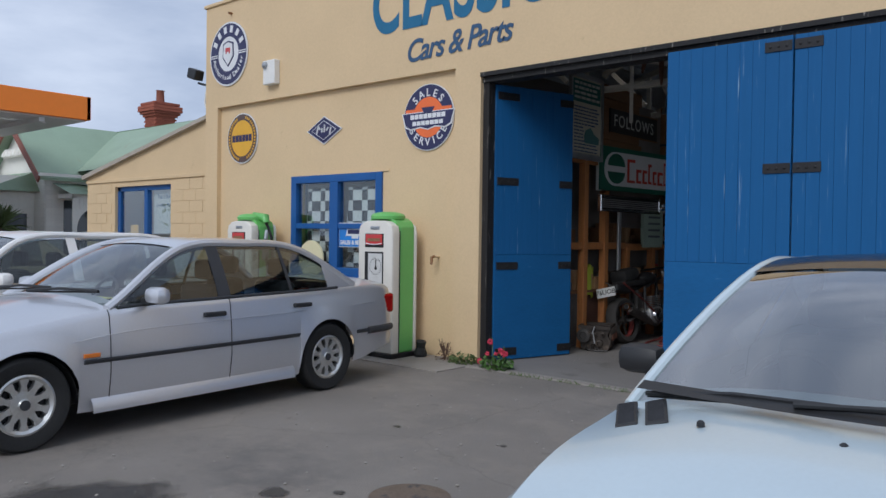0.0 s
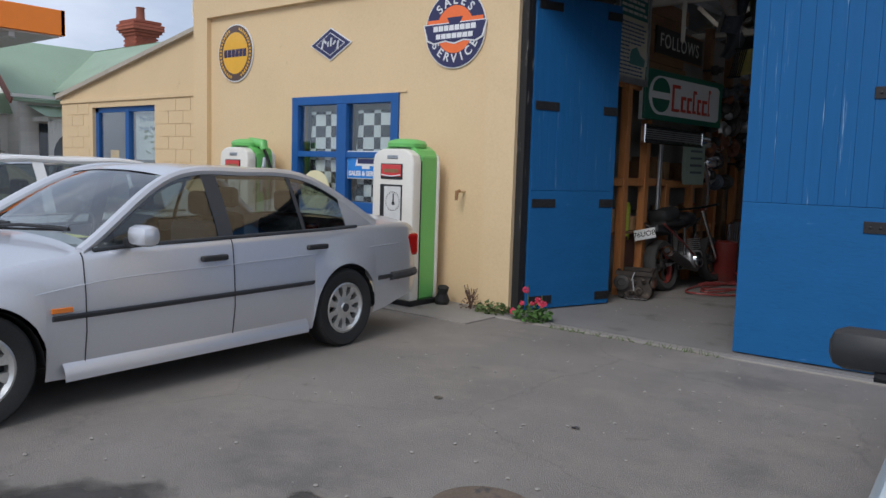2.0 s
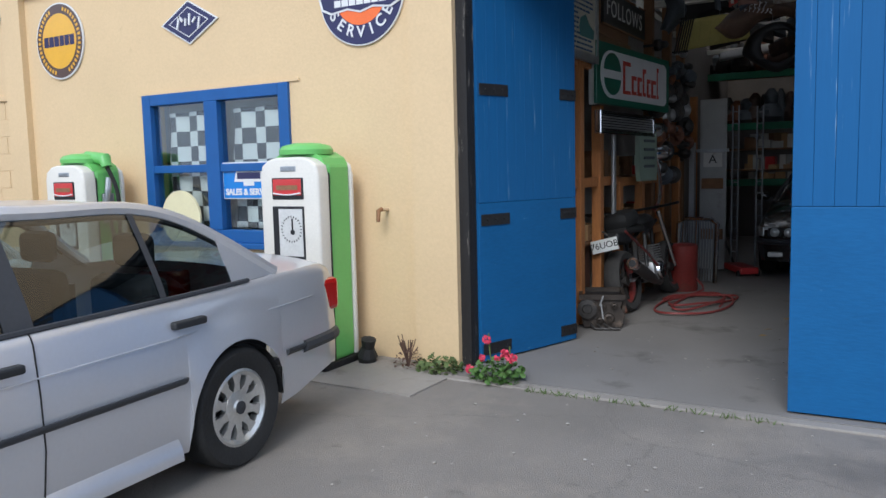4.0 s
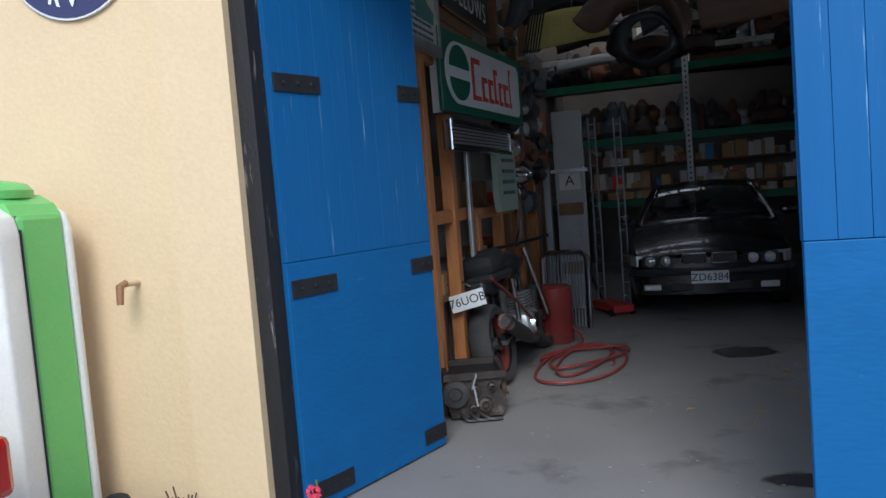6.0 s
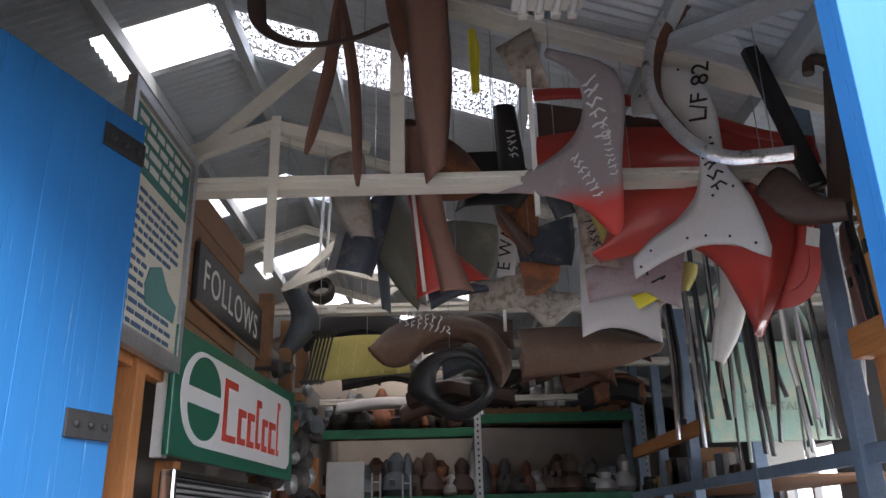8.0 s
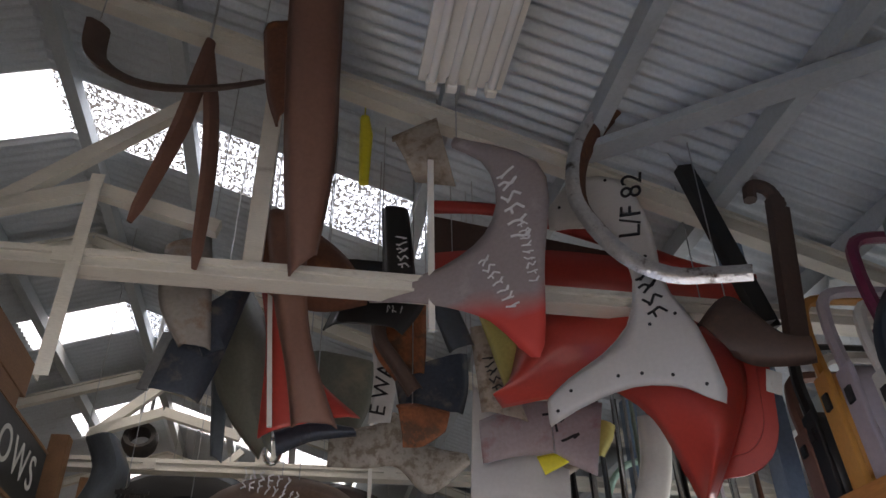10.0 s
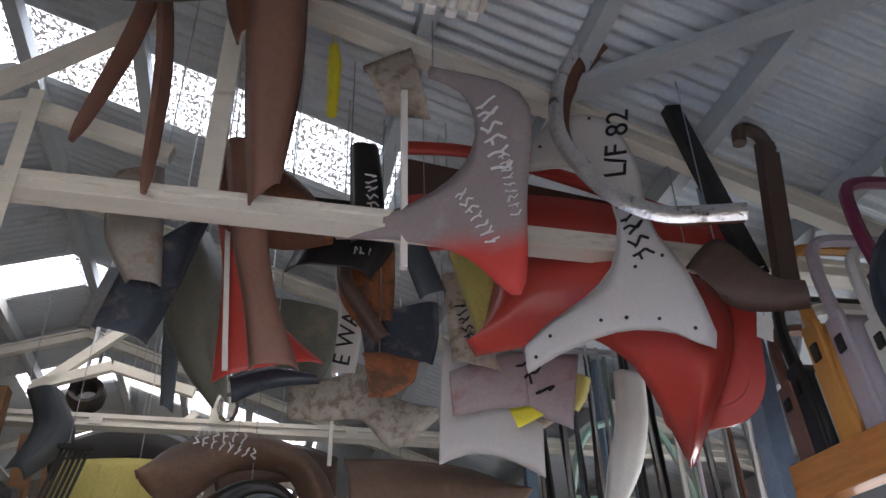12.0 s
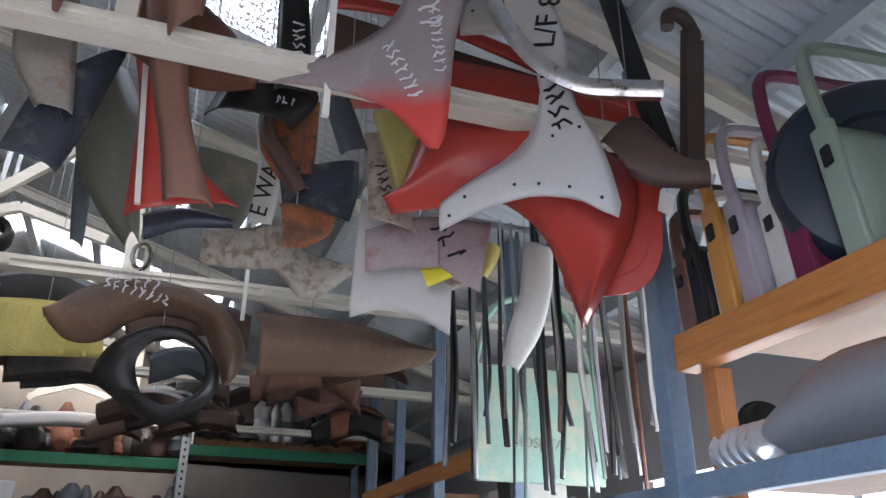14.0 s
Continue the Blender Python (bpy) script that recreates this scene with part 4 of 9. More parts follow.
for s in (1, -1):
    part("headlight", Geo().box((s * 0.5 if s > 0 else -0.8, -0.05, 0.55), (s * 0.8 if s > 0 else -0.5, 0.1, 0.75), c=0.03), LAMPGLASS, white_car)
    part("window_trim", Geo().tube([(s * 0.845, y, 0.912) for y in (1.6, 2.2, 2.8, 3.4, 3.9)], 0.008, 6), CHROME, white_car, "chrome window trim")
part("grille", Geo().box((-0.3, -0.1, 0.5), (0.3, -0.05, 0.8), c=0.02), CHROME, white_car, "chrome radiator grille")
part("bumper", Geo().box((-0.87, -0.16, 0.36), (0.87, -0.03, 0.5), c=0.03), TRIM, white_car)
wipers(white_car, (((-0.5, 1.3, 0.96), (0.1, 1.42, 0.98)), ((0.1, 1.3, 0.96), (0.65, 1.45, 0.97))))
beige_car, *rest = car("saloon_car", pose(-12.6, 1.2, 0, 0, 0, 4.0), "beige older saloon car parked on the forecourt", dict(WAGON, roof=(1.35, 0.6)), BEIGE)
part("grille", Geo().box((-0.6, -0.1, 0.5), (0.6, -0.05, 0.72), c=0.02), TRIM, beige_car)

HATCH = dict(SEDAN, L=3.83, hw=0.825, R=0.29, rim=0.18, yf=0.78, yr=3.22, bow=0.22, holes=8,
             plan=[(0, 0.87), (0.08, 0.945), (0.25, 0.99), (0.7, 1.01), (1.2, 1.01), (3.0, 1.0), (3.5, 0.96), (3.83, 0.86)],
             shoulder=[(0, 0.58), (0.15, 0.66), (0.5, 0.77), (0.9, 0.82), (1.3, 0.87), (2.2, 0.90), (3.4, 0.94), (3.83, 0.88)],
             top=[(0, 0.62), (0.15, 0.71), (0.5, 0.83), (0.9, 0.91), (1.3, 0.955), (3.4, 1.05), (3.83, 0.95)],
             sill=[(0, 0.22), (0.5, 0.2), (3.3, 0.2), (3.83, 0.32)],
             rail=0.02, pillars=(1.0, 1.7, 3.0, 3.6), roof=(1.34, 0.54), strip=0.5, gaps=(1.35, 2.5), handles=(2.35,), mirror=1.5, mirror_up=0.045, mirror_mat=PLASTIC, roof_mat=CARBLACK, screen=TINTED,
             glass=((1.15, 2.42), (2.5, 3.1)), posts=((2.42, 2.5, 0), (3.1, 3.58, 1)), seats=(2.2, 2.95))
blue_car, bonnet, *rest = car("hatchback_car", pose(-0.50, 1.58, 0, 0, 0, 2), "pale blue hatchback car with a black roof and bonnet vents", HATCH, PALEBLUE)

for s in (1, -1):
    part("headlight", Geo().grid(lambda u, v: (s * (0.40 + 0.32 * u), 0.02 + 0.42 * u ** 1.5 + 0.16 * v * (0.3 + u), 0.56 + 0.13 * v + 0.055 * u * v), 8, 6), LAMPGLASS, blue_car, "clear swept-back headlight", smooth=True)
    part("washer_jet", Geo().lathe([(0.013, 0), (0.012, 0.012), (0.005, 0.018)], 10, pose(-0.2 + s * 0.195, 0.72, 0.868)), PLASTIC, blue_car)
for k in range(2):
    v = part("bonnet_vent", Geo().box((-0.036, -0.1, -0.004), (0.036, 0.1, 0.008), c=0.02), PLASTIC, blue_car, "black slatted bonnet vent", m=pose(-0.67 + 0.095 * k, 0.80 + 0.015 * k, 0.845 + 0.02 * k, 9, -14, 22))
    for j in range(6):
        part("slat", Geo().box((-0.026, -0.008, 0.0), (0.026, 0.008, 0.008), pose(0, -0.075 + 0.03 * j, 0.004, 25)), IRON, v)
part("cowl", Geo().grid(lambda u, v: ((2 * v - 1) * 0.70, 1.0 - 0.15 * (1 - (2 * v - 1) ** 2) - 0.06 * (1 - u), 0.912 + 0.02 * u + 0.018 * (1 - (2 * v - 1) ** 2)), 4, 14), PLASTIC, blue_car, "black plastic cowl below the screen", smooth=True)
wipers(blue_car, (((-0.66, 0.93, 0.90), (-0.04, 0.85, 0.955)), ((-0.16, 0.82, 0.95), (0.6, 0.91, 0.965))), 0.009)


# ---- forecourt: stains, signs, pumps, plants ----
def stain_film(x, y, r, squash):
    """An oily film that thins out unevenly towards its rim."""
    m = OIL.copy()
    m.name = "damp_oil_film"
    n, l = m.node_tree.nodes, m.node_tree.links
    geo, off, ln, nz, sub, mr, tr, mx = (n.new("ShaderNode" + k) for k in ("NewGeometry", "VectorMath", "VectorMath", "TexNoise", "Math", "MapRange", "BsdfTransparent", "MixShader"))
    off.operation, ln.operation, sub.operation = "MULTIPLY_ADD", "LENGTH", "MULTIPLY_ADD"
    off.inputs[1].default_value = (1 / r, 1 / (r * squash), 0)
    off.inputs[2].default_value = (-x / r, -y / (r * squash), 0)
    l.new(geo.outputs["Position"], off.inputs[0])
    l.new(off.outputs["Vector"], ln.inputs[0])
    nz.inputs["Scale"].default_value, nz.inputs["Detail"].default_value, nz.inputs["Roughness"].default_value = 1.6 / r ** 0.6, 8, 0.62
    l.new(geo.outputs["Position"], nz.inputs["Vector"])
    l.new(nz.outputs["Fac"], sub.inputs[0])
    sub.inputs[1].default_value = 1.7
    l.new(ln.outputs["Value"], sub.inputs[2])
    mr.inputs["From Min"].default_value, mr.inputs["From Max"].default_value = 1.72, 1.42
    mr.inputs["To Max"].default_value = 0.9
    l.new(sub.outputs[0], mr.inputs["Value"])
    l.new(mr.outputs["Result"], mx.inputs[0])
    l.new(tr.outputs[0], mx.inputs[1])
    l.new(n["Principled BSDF"].outputs[0], mx.inputs[2])
    l.new(mx.outputs[0], n["Material Output"].inputs["Surface"])
    return m


def blot(name, x, y, r, label, z, squash=0.8):
    pts = [(x + 1.6 * r * math.cos(math.pi * i / 16), y + 1.6 * r * squash * math.sin(math.pi * i / 16), z) for i in range(32)]
    struct(name, Geo().add(pts, [tuple(range(32))]), stain_film(x, y, r, squash), label, "stain")


for i, (x, y, r) in enumerate([(-3.85, 1.75, 0.8), (-3.3, 2.05, 0.42), (-3.48, 2.68, 0.12), (-3.2, 2.9, 0.05), (-3.1, 4.3, 0.035), (-4.0, 4.2, 0.04)]):
    blot("ground_stain", x, y, r, "dark damp oil stain on the asphalt", 0.004 + 0.0006 * i)
BROWNPATCH = M("brown_patch", (0.15, 0.112, 0.082), 0.8, vary=0.3, scale=9, bump=0.3, bscale=90, dirt=(0.07, 0.06, 0.055), dirt_at=0.6, dirt_scale=9)
struct("ground_patch", Geo().lathe([(0.225, -0.01), (0.225, 0.004), (0.19, 0.0065), (0.1, 0.0068), (0.01, 0.007)], 40, pose(-2.87, 3.12, 0)), BROWNPATCH, "brown round patch set in the asphalt", "patch")
PEBBLE = M("pebble", (0.4, 0.37, 0.33), 0.85, by_piece=0.3)
g = Geo()
for i in range(260):
    x, y, r = random.uniform(-5, 0.2), random.uniform(1.6, 6.6), random.uniform(0.003, 0.013)
    g.lathe([(r * 0.6, 0), (r, r * 0.4), (r * 0.5, r * 0.8)], 5, pose(x, y, 0.001, 0, 0, random.uniform(0, 90)))
for i in range(170):
    x, y, r = random.uniform(-5.0, -1.8), random.uniform(7.3, 11.8), random.uniform(0.004, 0.014)
    g.lathe([(r * 0.6, 0), (r, r * 0.4), (r * 0.5, r * 0.6)], 5, pose(x, y, 0.019, 0, 0, random.uniform(0, 90)))
solid("gravel", g, PEBBLE, I4, "loose grit and crumbs scattered on the ground", "gravel", kind="stuff")
blot("floor_stain", -3.1, 10.55, 0.34, "dark oil stain on the concrete", 0.0205)
blot("floor_stain", -3.05, 7.75, 0.17, "dark oil stain on the concrete", 0.0205)

NAVY, ORANGE, YELLOW, SIGNW = M("navy_enamel", (0.022, 0.022, 0.085), 0.45, coat=0.15, vary=0.08), M("orange_enamel", (0.85, 0.16, 0.03), 0.4, coat=0.2, vary=0.08), M("yellow_enamel", (0.78, 0.42, 0.03), 0.35, coat=0.5, vary=0.08), M("white_enamel", (0.72, 0.72, 0.72), 0.35, coat=0.5, vary=0.06)
REDENAMEL, SIGNBLUE, SLATE = M("red_enamel", (0.55, 0.03, 0.03), 0.35, coat=0.5, vary=0.1), M("bright_blue_enamel", (0.01, 0.2, 0.62), 0.35, coat=0.5, vary=0.06), M("slate_blue_paint", (0.035, 0.09, 0.18), 0.6, vary=0.15)


def disc(r, y0, y1, n=48, sx=1.0, r0=0.0):
    g = Geo()
    o = [(sx * r * math.cos(2 * math.pi * i / n), r * math.sin(2 * math.pi * i / n)) for i in range(n)]
    if not r0:
        return g.prism(o, y0, y1)
    q = [(x * r0 / r, z * r0 / r) for x, z in o]
    p = [(x, y, z) for y in (y0, y1) for ring in (o, q) for x, z in ring]
    f = []
    for i in range(n):
        j = (i + 1) % n
        f += [(i, j, n + j, n + i), (2 * n + i, 3 * n + i, 3 * n + j, 2 * n + j), (i, 2 * n + i, 2 * n + j, j), (n + i, n + j, 3 * n + j, 3 * n + i)]
    return g.add(p, f)


def bar_row(g, words, z, h, y):
    """Plain bars of the size of letters."""
    x = -sum(words) / 2 - 0.01 * (len(words) - 1) / 2
    for w in words:
        g.box((x, y - 0.002, z - h / 2), (x + w, y, z + h / 2))
        x += w + 0.01
    return g


s = thing("round_sign", pose(-10.15, 6.895, 4.12), "round navy and white enamel dealer sign on the facade", "sign")
part("plate", disc(0.48, -0.015, 0.0), SIGNW, s)
part("ring", disc(0.455, -0.019, -0.014, r0=0.26), NAVY, s)
part("shield", Geo().prism([(-0.13, 0.16), (0, 0.2), (0.13, 0.16), (0.14, -0.05), (0, -0.19), (-0.14, -0.05)], -0.022, -0.014), NAVY, s)
part("shield_face", Geo().prism([(-0.11, 0.14), (0, 0.175), (0.11, 0.14), (0.12, -0.04), (0, -0.165), (-0.12, -0.04)], -0.026, -0.02), SIGNW, s)
part("emblem", Geo().box((-0.06, -0.03, 0.03), (0.06, -0.024, 0.09)).box((-0.05, -0.03, 0.0), (-0.03, -0.024, 0.04)).box((0.03, -0.03, 0.0), (0.05, -0.024, 0.04)), REDENAMEL, s, "small red emblem")
g = Geo()
for i in range(6):
    a = -62 + i * 25
    g.box((-0.035, -0.024, 0.32), (0.035, -0.019, 0.42), Matrix.Rotation(radians(a), 4, "Y"))
part("maker_bars", g, SIGNW, s)
arc_lettering("lettering", "Authorised Dealer", 0.105, SIGNW, s, 0.355, 256, -9.4, m=Matrix.Translation((0, -0.022, 0)), flip=True)
for a in (-1, 1):
    part("stripes", Geo().box((a * 0.36 - 0.09, -0.024, -0.03), (a * 0.36 + 0.09, -0.019, -0.015)).box((a * 0.36 - 0.09, -0.024, 0.0), (a * 0.36 + 0.09, -0.019, 0.015)), SIGNW, s)

s = thing("round_sign", pose(-9.88, 6.965, 2.84), "round yellow enamel sign with a dark lettered rim", "sign")
part("plate", disc(0.375, -0.015, 0.0), SIGNW, s)
part("rim", disc(0.36, -0.018, -0.014, r0=0.265), M("brown_enamel", (0.09, 0.05, 0.04), 0.4, coat=0.4), s)
part("face", disc(0.27, -0.02, -0.013), YELLOW, s)
part("name_print", bar_row(Geo(), [0.07, 0.075, 0.075, 0.07, 0.07, 0.07], 0.0, 0.1, -0.02), NAVY, s)
g = Geo()
for i in range(44):
    if i % 22 not in (9, 10, 11, 12):
        g.box((-0.012, -0.021, 0.3), (0.012, -0.018, 0.335), Matrix.Rotation(radians(i * 360 / 44 + 90), 4, "Y"))
part("rim_bars", g, YELLOW, s)

s = thing("diamond_sign", pose(-8.04, 6.965, 2.82), "navy and white diamond enamel sign", "sign")
for k, (q, mt) in enumerate(((1.0, SIGNW), (0.93, NAVY), (0.7, SIGNW), (0.65, NAVY))):
    part("layer", Geo().prism([(-0.355 * q, 0), (0, -0.19 * q), (0.355 * q, 0), (0, 0.19 * q)], -0.012 - 0.003 * k, 0), mt, s)
part("name_print", Geo().rod((-0.13, -0.024, -0.05), (-0.1, -0.024, 0.06), 0.02).rod((-0.11, -0.024, 0.06), (-0.06, -0.024, 0.01), 0.02).rod((-0.03, -0.024, -0.03), (-0.02, -0.024, 0.03), 0.018).rod((0.02, -0.024, -0.03), (0.03, -0.024, 0.07), 0.018).rod((0.06, -0.024, -0.01), (0.1, -0.024, 0.03), 0.018).rod((0.13, -0.024, -0.07), (0.15, -0.024, 0.03), 0.018), SIGNW, s)

s = thing("round_sign", pose(-6.17, 6.965, 2.83), "round orange and navy sales and service sign", "sign")
part("plate", disc(0.395, -0.015, 0.0), SIGNW, s)
part("ring", disc(0.385, -0.019, -0.014, r0=0.2), NAVY, s)
part("face", disc(0.24, -0.021, -0.013), ORANGE, s)
part("bands", Geo().box((-0.36, -0.022, 0.065), (0.36, -0.018, 0.11)).box((-0.3, -0.022, -0.13), (0.3, -0.018, -0.115)), ORANGE, s)
part("wing_plate", Geo().prism([(-0.42, 0.07), (0.42, 0.07), (0.37, -0.1), (0.28, -0.14), (0.12, -0.12), (0, -0.15), (-0.12, -0.12), (-0.28, -0.14), (-0.37, -0.1)], -0.027, -0.01), SIGNW, s)
part("wing_face", Geo().prism([(-0.40, 0.06), (0.40, 0.06), (0.35, -0.09), (0.27, -0.125), (0.12, -0.105), (0, -0.135), (-0.12, -0.105), (-0.27, -0.125), (-0.35, -0.09)], -0.030, -0.02), NAVY, s)
part("tab", Geo().prism([(-0.1, 0.12), (0.1, 0.12), (0.06, 0.05), (-0.06, 0.05)], -0.029, -0.018), NAVY, s)
part("name_print", bar_row(bar_row(Geo(), [0.06] * 8, 0.015, 0.055, -0.03), [0.06] * 7, -0.065, 0.05, -0.03), SIGNW, s)
arc_lettering("lettering", "SALES", 0.13, SIGNW, s, 0.29, -44, 22, m=Matrix.Translation((0, -0.022, 0)))
arc_lettering("lettering", "SERVICE", 0.125, SIGNW, s, 0.295, 239, -19.5, m=Matrix.Translation((0, -0.022, 0)), flip=True)

name_board = thing("painted_lettering", pose(-5.72, 6.895, 4.3), "large blue and slate lettering painted on the facade", "lettering")
lettering("word", "CLASSIC", 0.98, M("teal_blue_paint", (0.015, 0.14, 0.27), 0.6, vary=0.15), name_board, pose(-0.04, 0, -0.07) @ Matrix.Diagonal((0.69, 1, 1, 1)), bold=0.026, space=1.06)
lettering("word", "Cars & Parts", 0.37, SLATE, name_board, pose(0.0, -0.002, -0.66, 0, -2) @ Matrix.Diagonal((0.92, 1, 1, 1)), shear=0.30, bold=0.006, space=0.9)

s = thing("alarm_box", pose(-9.06, 6.9, 3.7), "white alarm box with a small round bell on the wall", "alarm")
part("case", Geo().box((-0.13, -0.10, -0.17), (0.13, 0, 0.17), c=0.012), WHITE, s)
part("bell", Geo().lathe([(0.05, 0), (0.045, 0.03), (0.01, 0.045)], 16, pose(-0.07, -0.1, 0.1, 90)), GALV, s)
s = thing("flood_lamp", pose(-10.78, 6.95, 3.78), "black flood lamp on the corner of the facade", "lamp")
part("head", Geo().box((-0.36, -0.18, -0.02), (-0.12, -0.02, 0.14), pose(0, 0, 0, 0, 18, 0), c=0.02), BLACK, s)
part("arm", Geo().rod((-0.2, -0.05, 0.0), (0.01, 0.0, -0.06), 0.035), BLACK, s)
part("cable", Geo().tube(spline([(-0.03, 0.0, -0.06), (-0.05, -0.03, -0.3), (0.02, -0.02, -0.5), (-0.04, 0, -0.62), (-0.2, 0.16, -0.6)], 16), 0.012, 6), WHITE, s)
RUST = M("rusty_brass", (0.3, 0.16, 0.08), 0.55, 0.4, vary=0.3)
s = thing("wall_tap", pose(-5.99, 6.97, 1.14), "old brass tap on the facade", "tap")
part("pipe", Geo().tube([(0, 0, 0.04), (0, -0.1, 0.04)], 0.014, 8), M("cream_pipe", (0.6, 0.45, 0.28), 0.6), s)
part("spout", Geo().tube([(0, -0.09, 0.045), (0, -0.13, 0.035), (0.0, -0.14, -0.05)], [0.018, 0.02, 0.016], 8), RUST, s)
s = thing("wall_bracket", pose(-9.9, 6.9, 4.72), "small iron bracket stub high on the facade", "bracket")
part("stub", Geo().tube([(-0.2, 0, 0), (-0.2, -0.06, 0)], 0.02, 8), RUST, s)

# cloth flags, board and disc in the shop window
flagm = bpy.data.materials.new("checkered_cloth")
flagm.use_nodes = True
fn_, fl_ = flagm.node_tree.nodes, flagm.node_tree.links
ck, fco = fn_.new("ShaderNodeTexChecker"), fn_.new("ShaderNodeTexCoord")
ck.inputs["Scale"].default_value = 7.3
ck.inputs["Color1"].default_value, ck.inputs["Color2"].default_value = (0.02, 0.02, 0.025, 1), (0.62, 0.62, 0.6, 1)
fmp = fn_.new("ShaderNodeMapping")
fmp.inputs["Scale"].default_value, fmp.inputs["Location"].default_value = (1, 0, 1), (0.03, 0.5, 0.04)
fl_.new(fco.outputs["Object"], fmp.inputs["Vector"])
fl_.new(fmp.outputs["Vector"], ck.inputs["Vector"])
fl_.new(ck.outputs["Color"], fn_["Principled BSDF"].inputs["Base Color"])
fn_["Principled BSDF"].inputs["Roughness"].default_value = 0.9
for x0, x1 in ((-8.52, -7.92), (-7.7, -7.06)):
    solid("checkered_flag", Geo().grid(lambda u, v: (x0 + (x1 - x0) * u + 0.02 * math.sin(9 * v), 7.07 + 0.02 * math.sin(14 * u + 2 * v), 1.0 + 1.05 * v), 24, 12), flagm, I4, "black and white checkered flag hung behind the window", "flag", "window flags", smooth=True, thick=0.003)
# dark board just behind the flags stands in for the shop's shade
struct("window_back", Geo().box((-8.71, 7.26, 0.88), (-6.93, 7.3, 2.22)), DARKWALL, "dark board behind the flags in place of the unlit shop", "wall")
s = thing("enamel_board", pose(-7.43, 6.982, 1.42), "bright blue sales and service board in the window", "sign")
part("plate", Geo().box((-0.31, -0.01, -0.16), (0.31, 0.0, 0.16), c=0.004), SIGNW, s)
part("face", Geo().box((-0.3, -0.013, -0.15), (0.3, -0.008, 0.15)), SIGNBLUE, s)
part("emblem", Geo().prism([(-0.17, -0.01), (-0.06, -0.01), (-0.06, -0.045), (0.06, -0.045), (0.06, -0.01), (0.15, -0.01), (0.17, 0.09), (0.06, 0.09), (0.06, 0.13), (-0.06, 0.13), (-0.06, 0.09), (-0.14, 0.09)], -0.018, -0.012), SIGNW, s)
part("emblem_bar", Geo().box((-0.13, -0.021, 0.015), (0.14, -0.017, 0.07)), NAVY, s)
lettering("word", "SALES & SERVICE", 0.075, SIGNW, s, pose(0, -0.015, -0.1), bold=0.003)
solid("round_board", disc(0.25, -0.01, 0.01), M("cream_board", (0.72, 0.66, 0.42), 0.6, vary=0.06), pose(-8.24, 6.925, 1.09), "plain cream round board against the window", "board")

PUMPW, PUMPG = M("pump_white_paint", (0.72, 0.69, 0.62), 0.4, vary=0.07, scale=5, bump=0.06, coat=0.25, dirt=(0.4, 0.32, 0.22), dirt_at=0.76, dirt_scale=6), M("pump_green_paint", (0.16, 0.50, 0.13), 0.4, vary=0.07, scale=4, bump=0.05, coat=0.25, dirt=(0.12, 0.3, 0.1), dirt_at=0.75, dirt_scale=5)


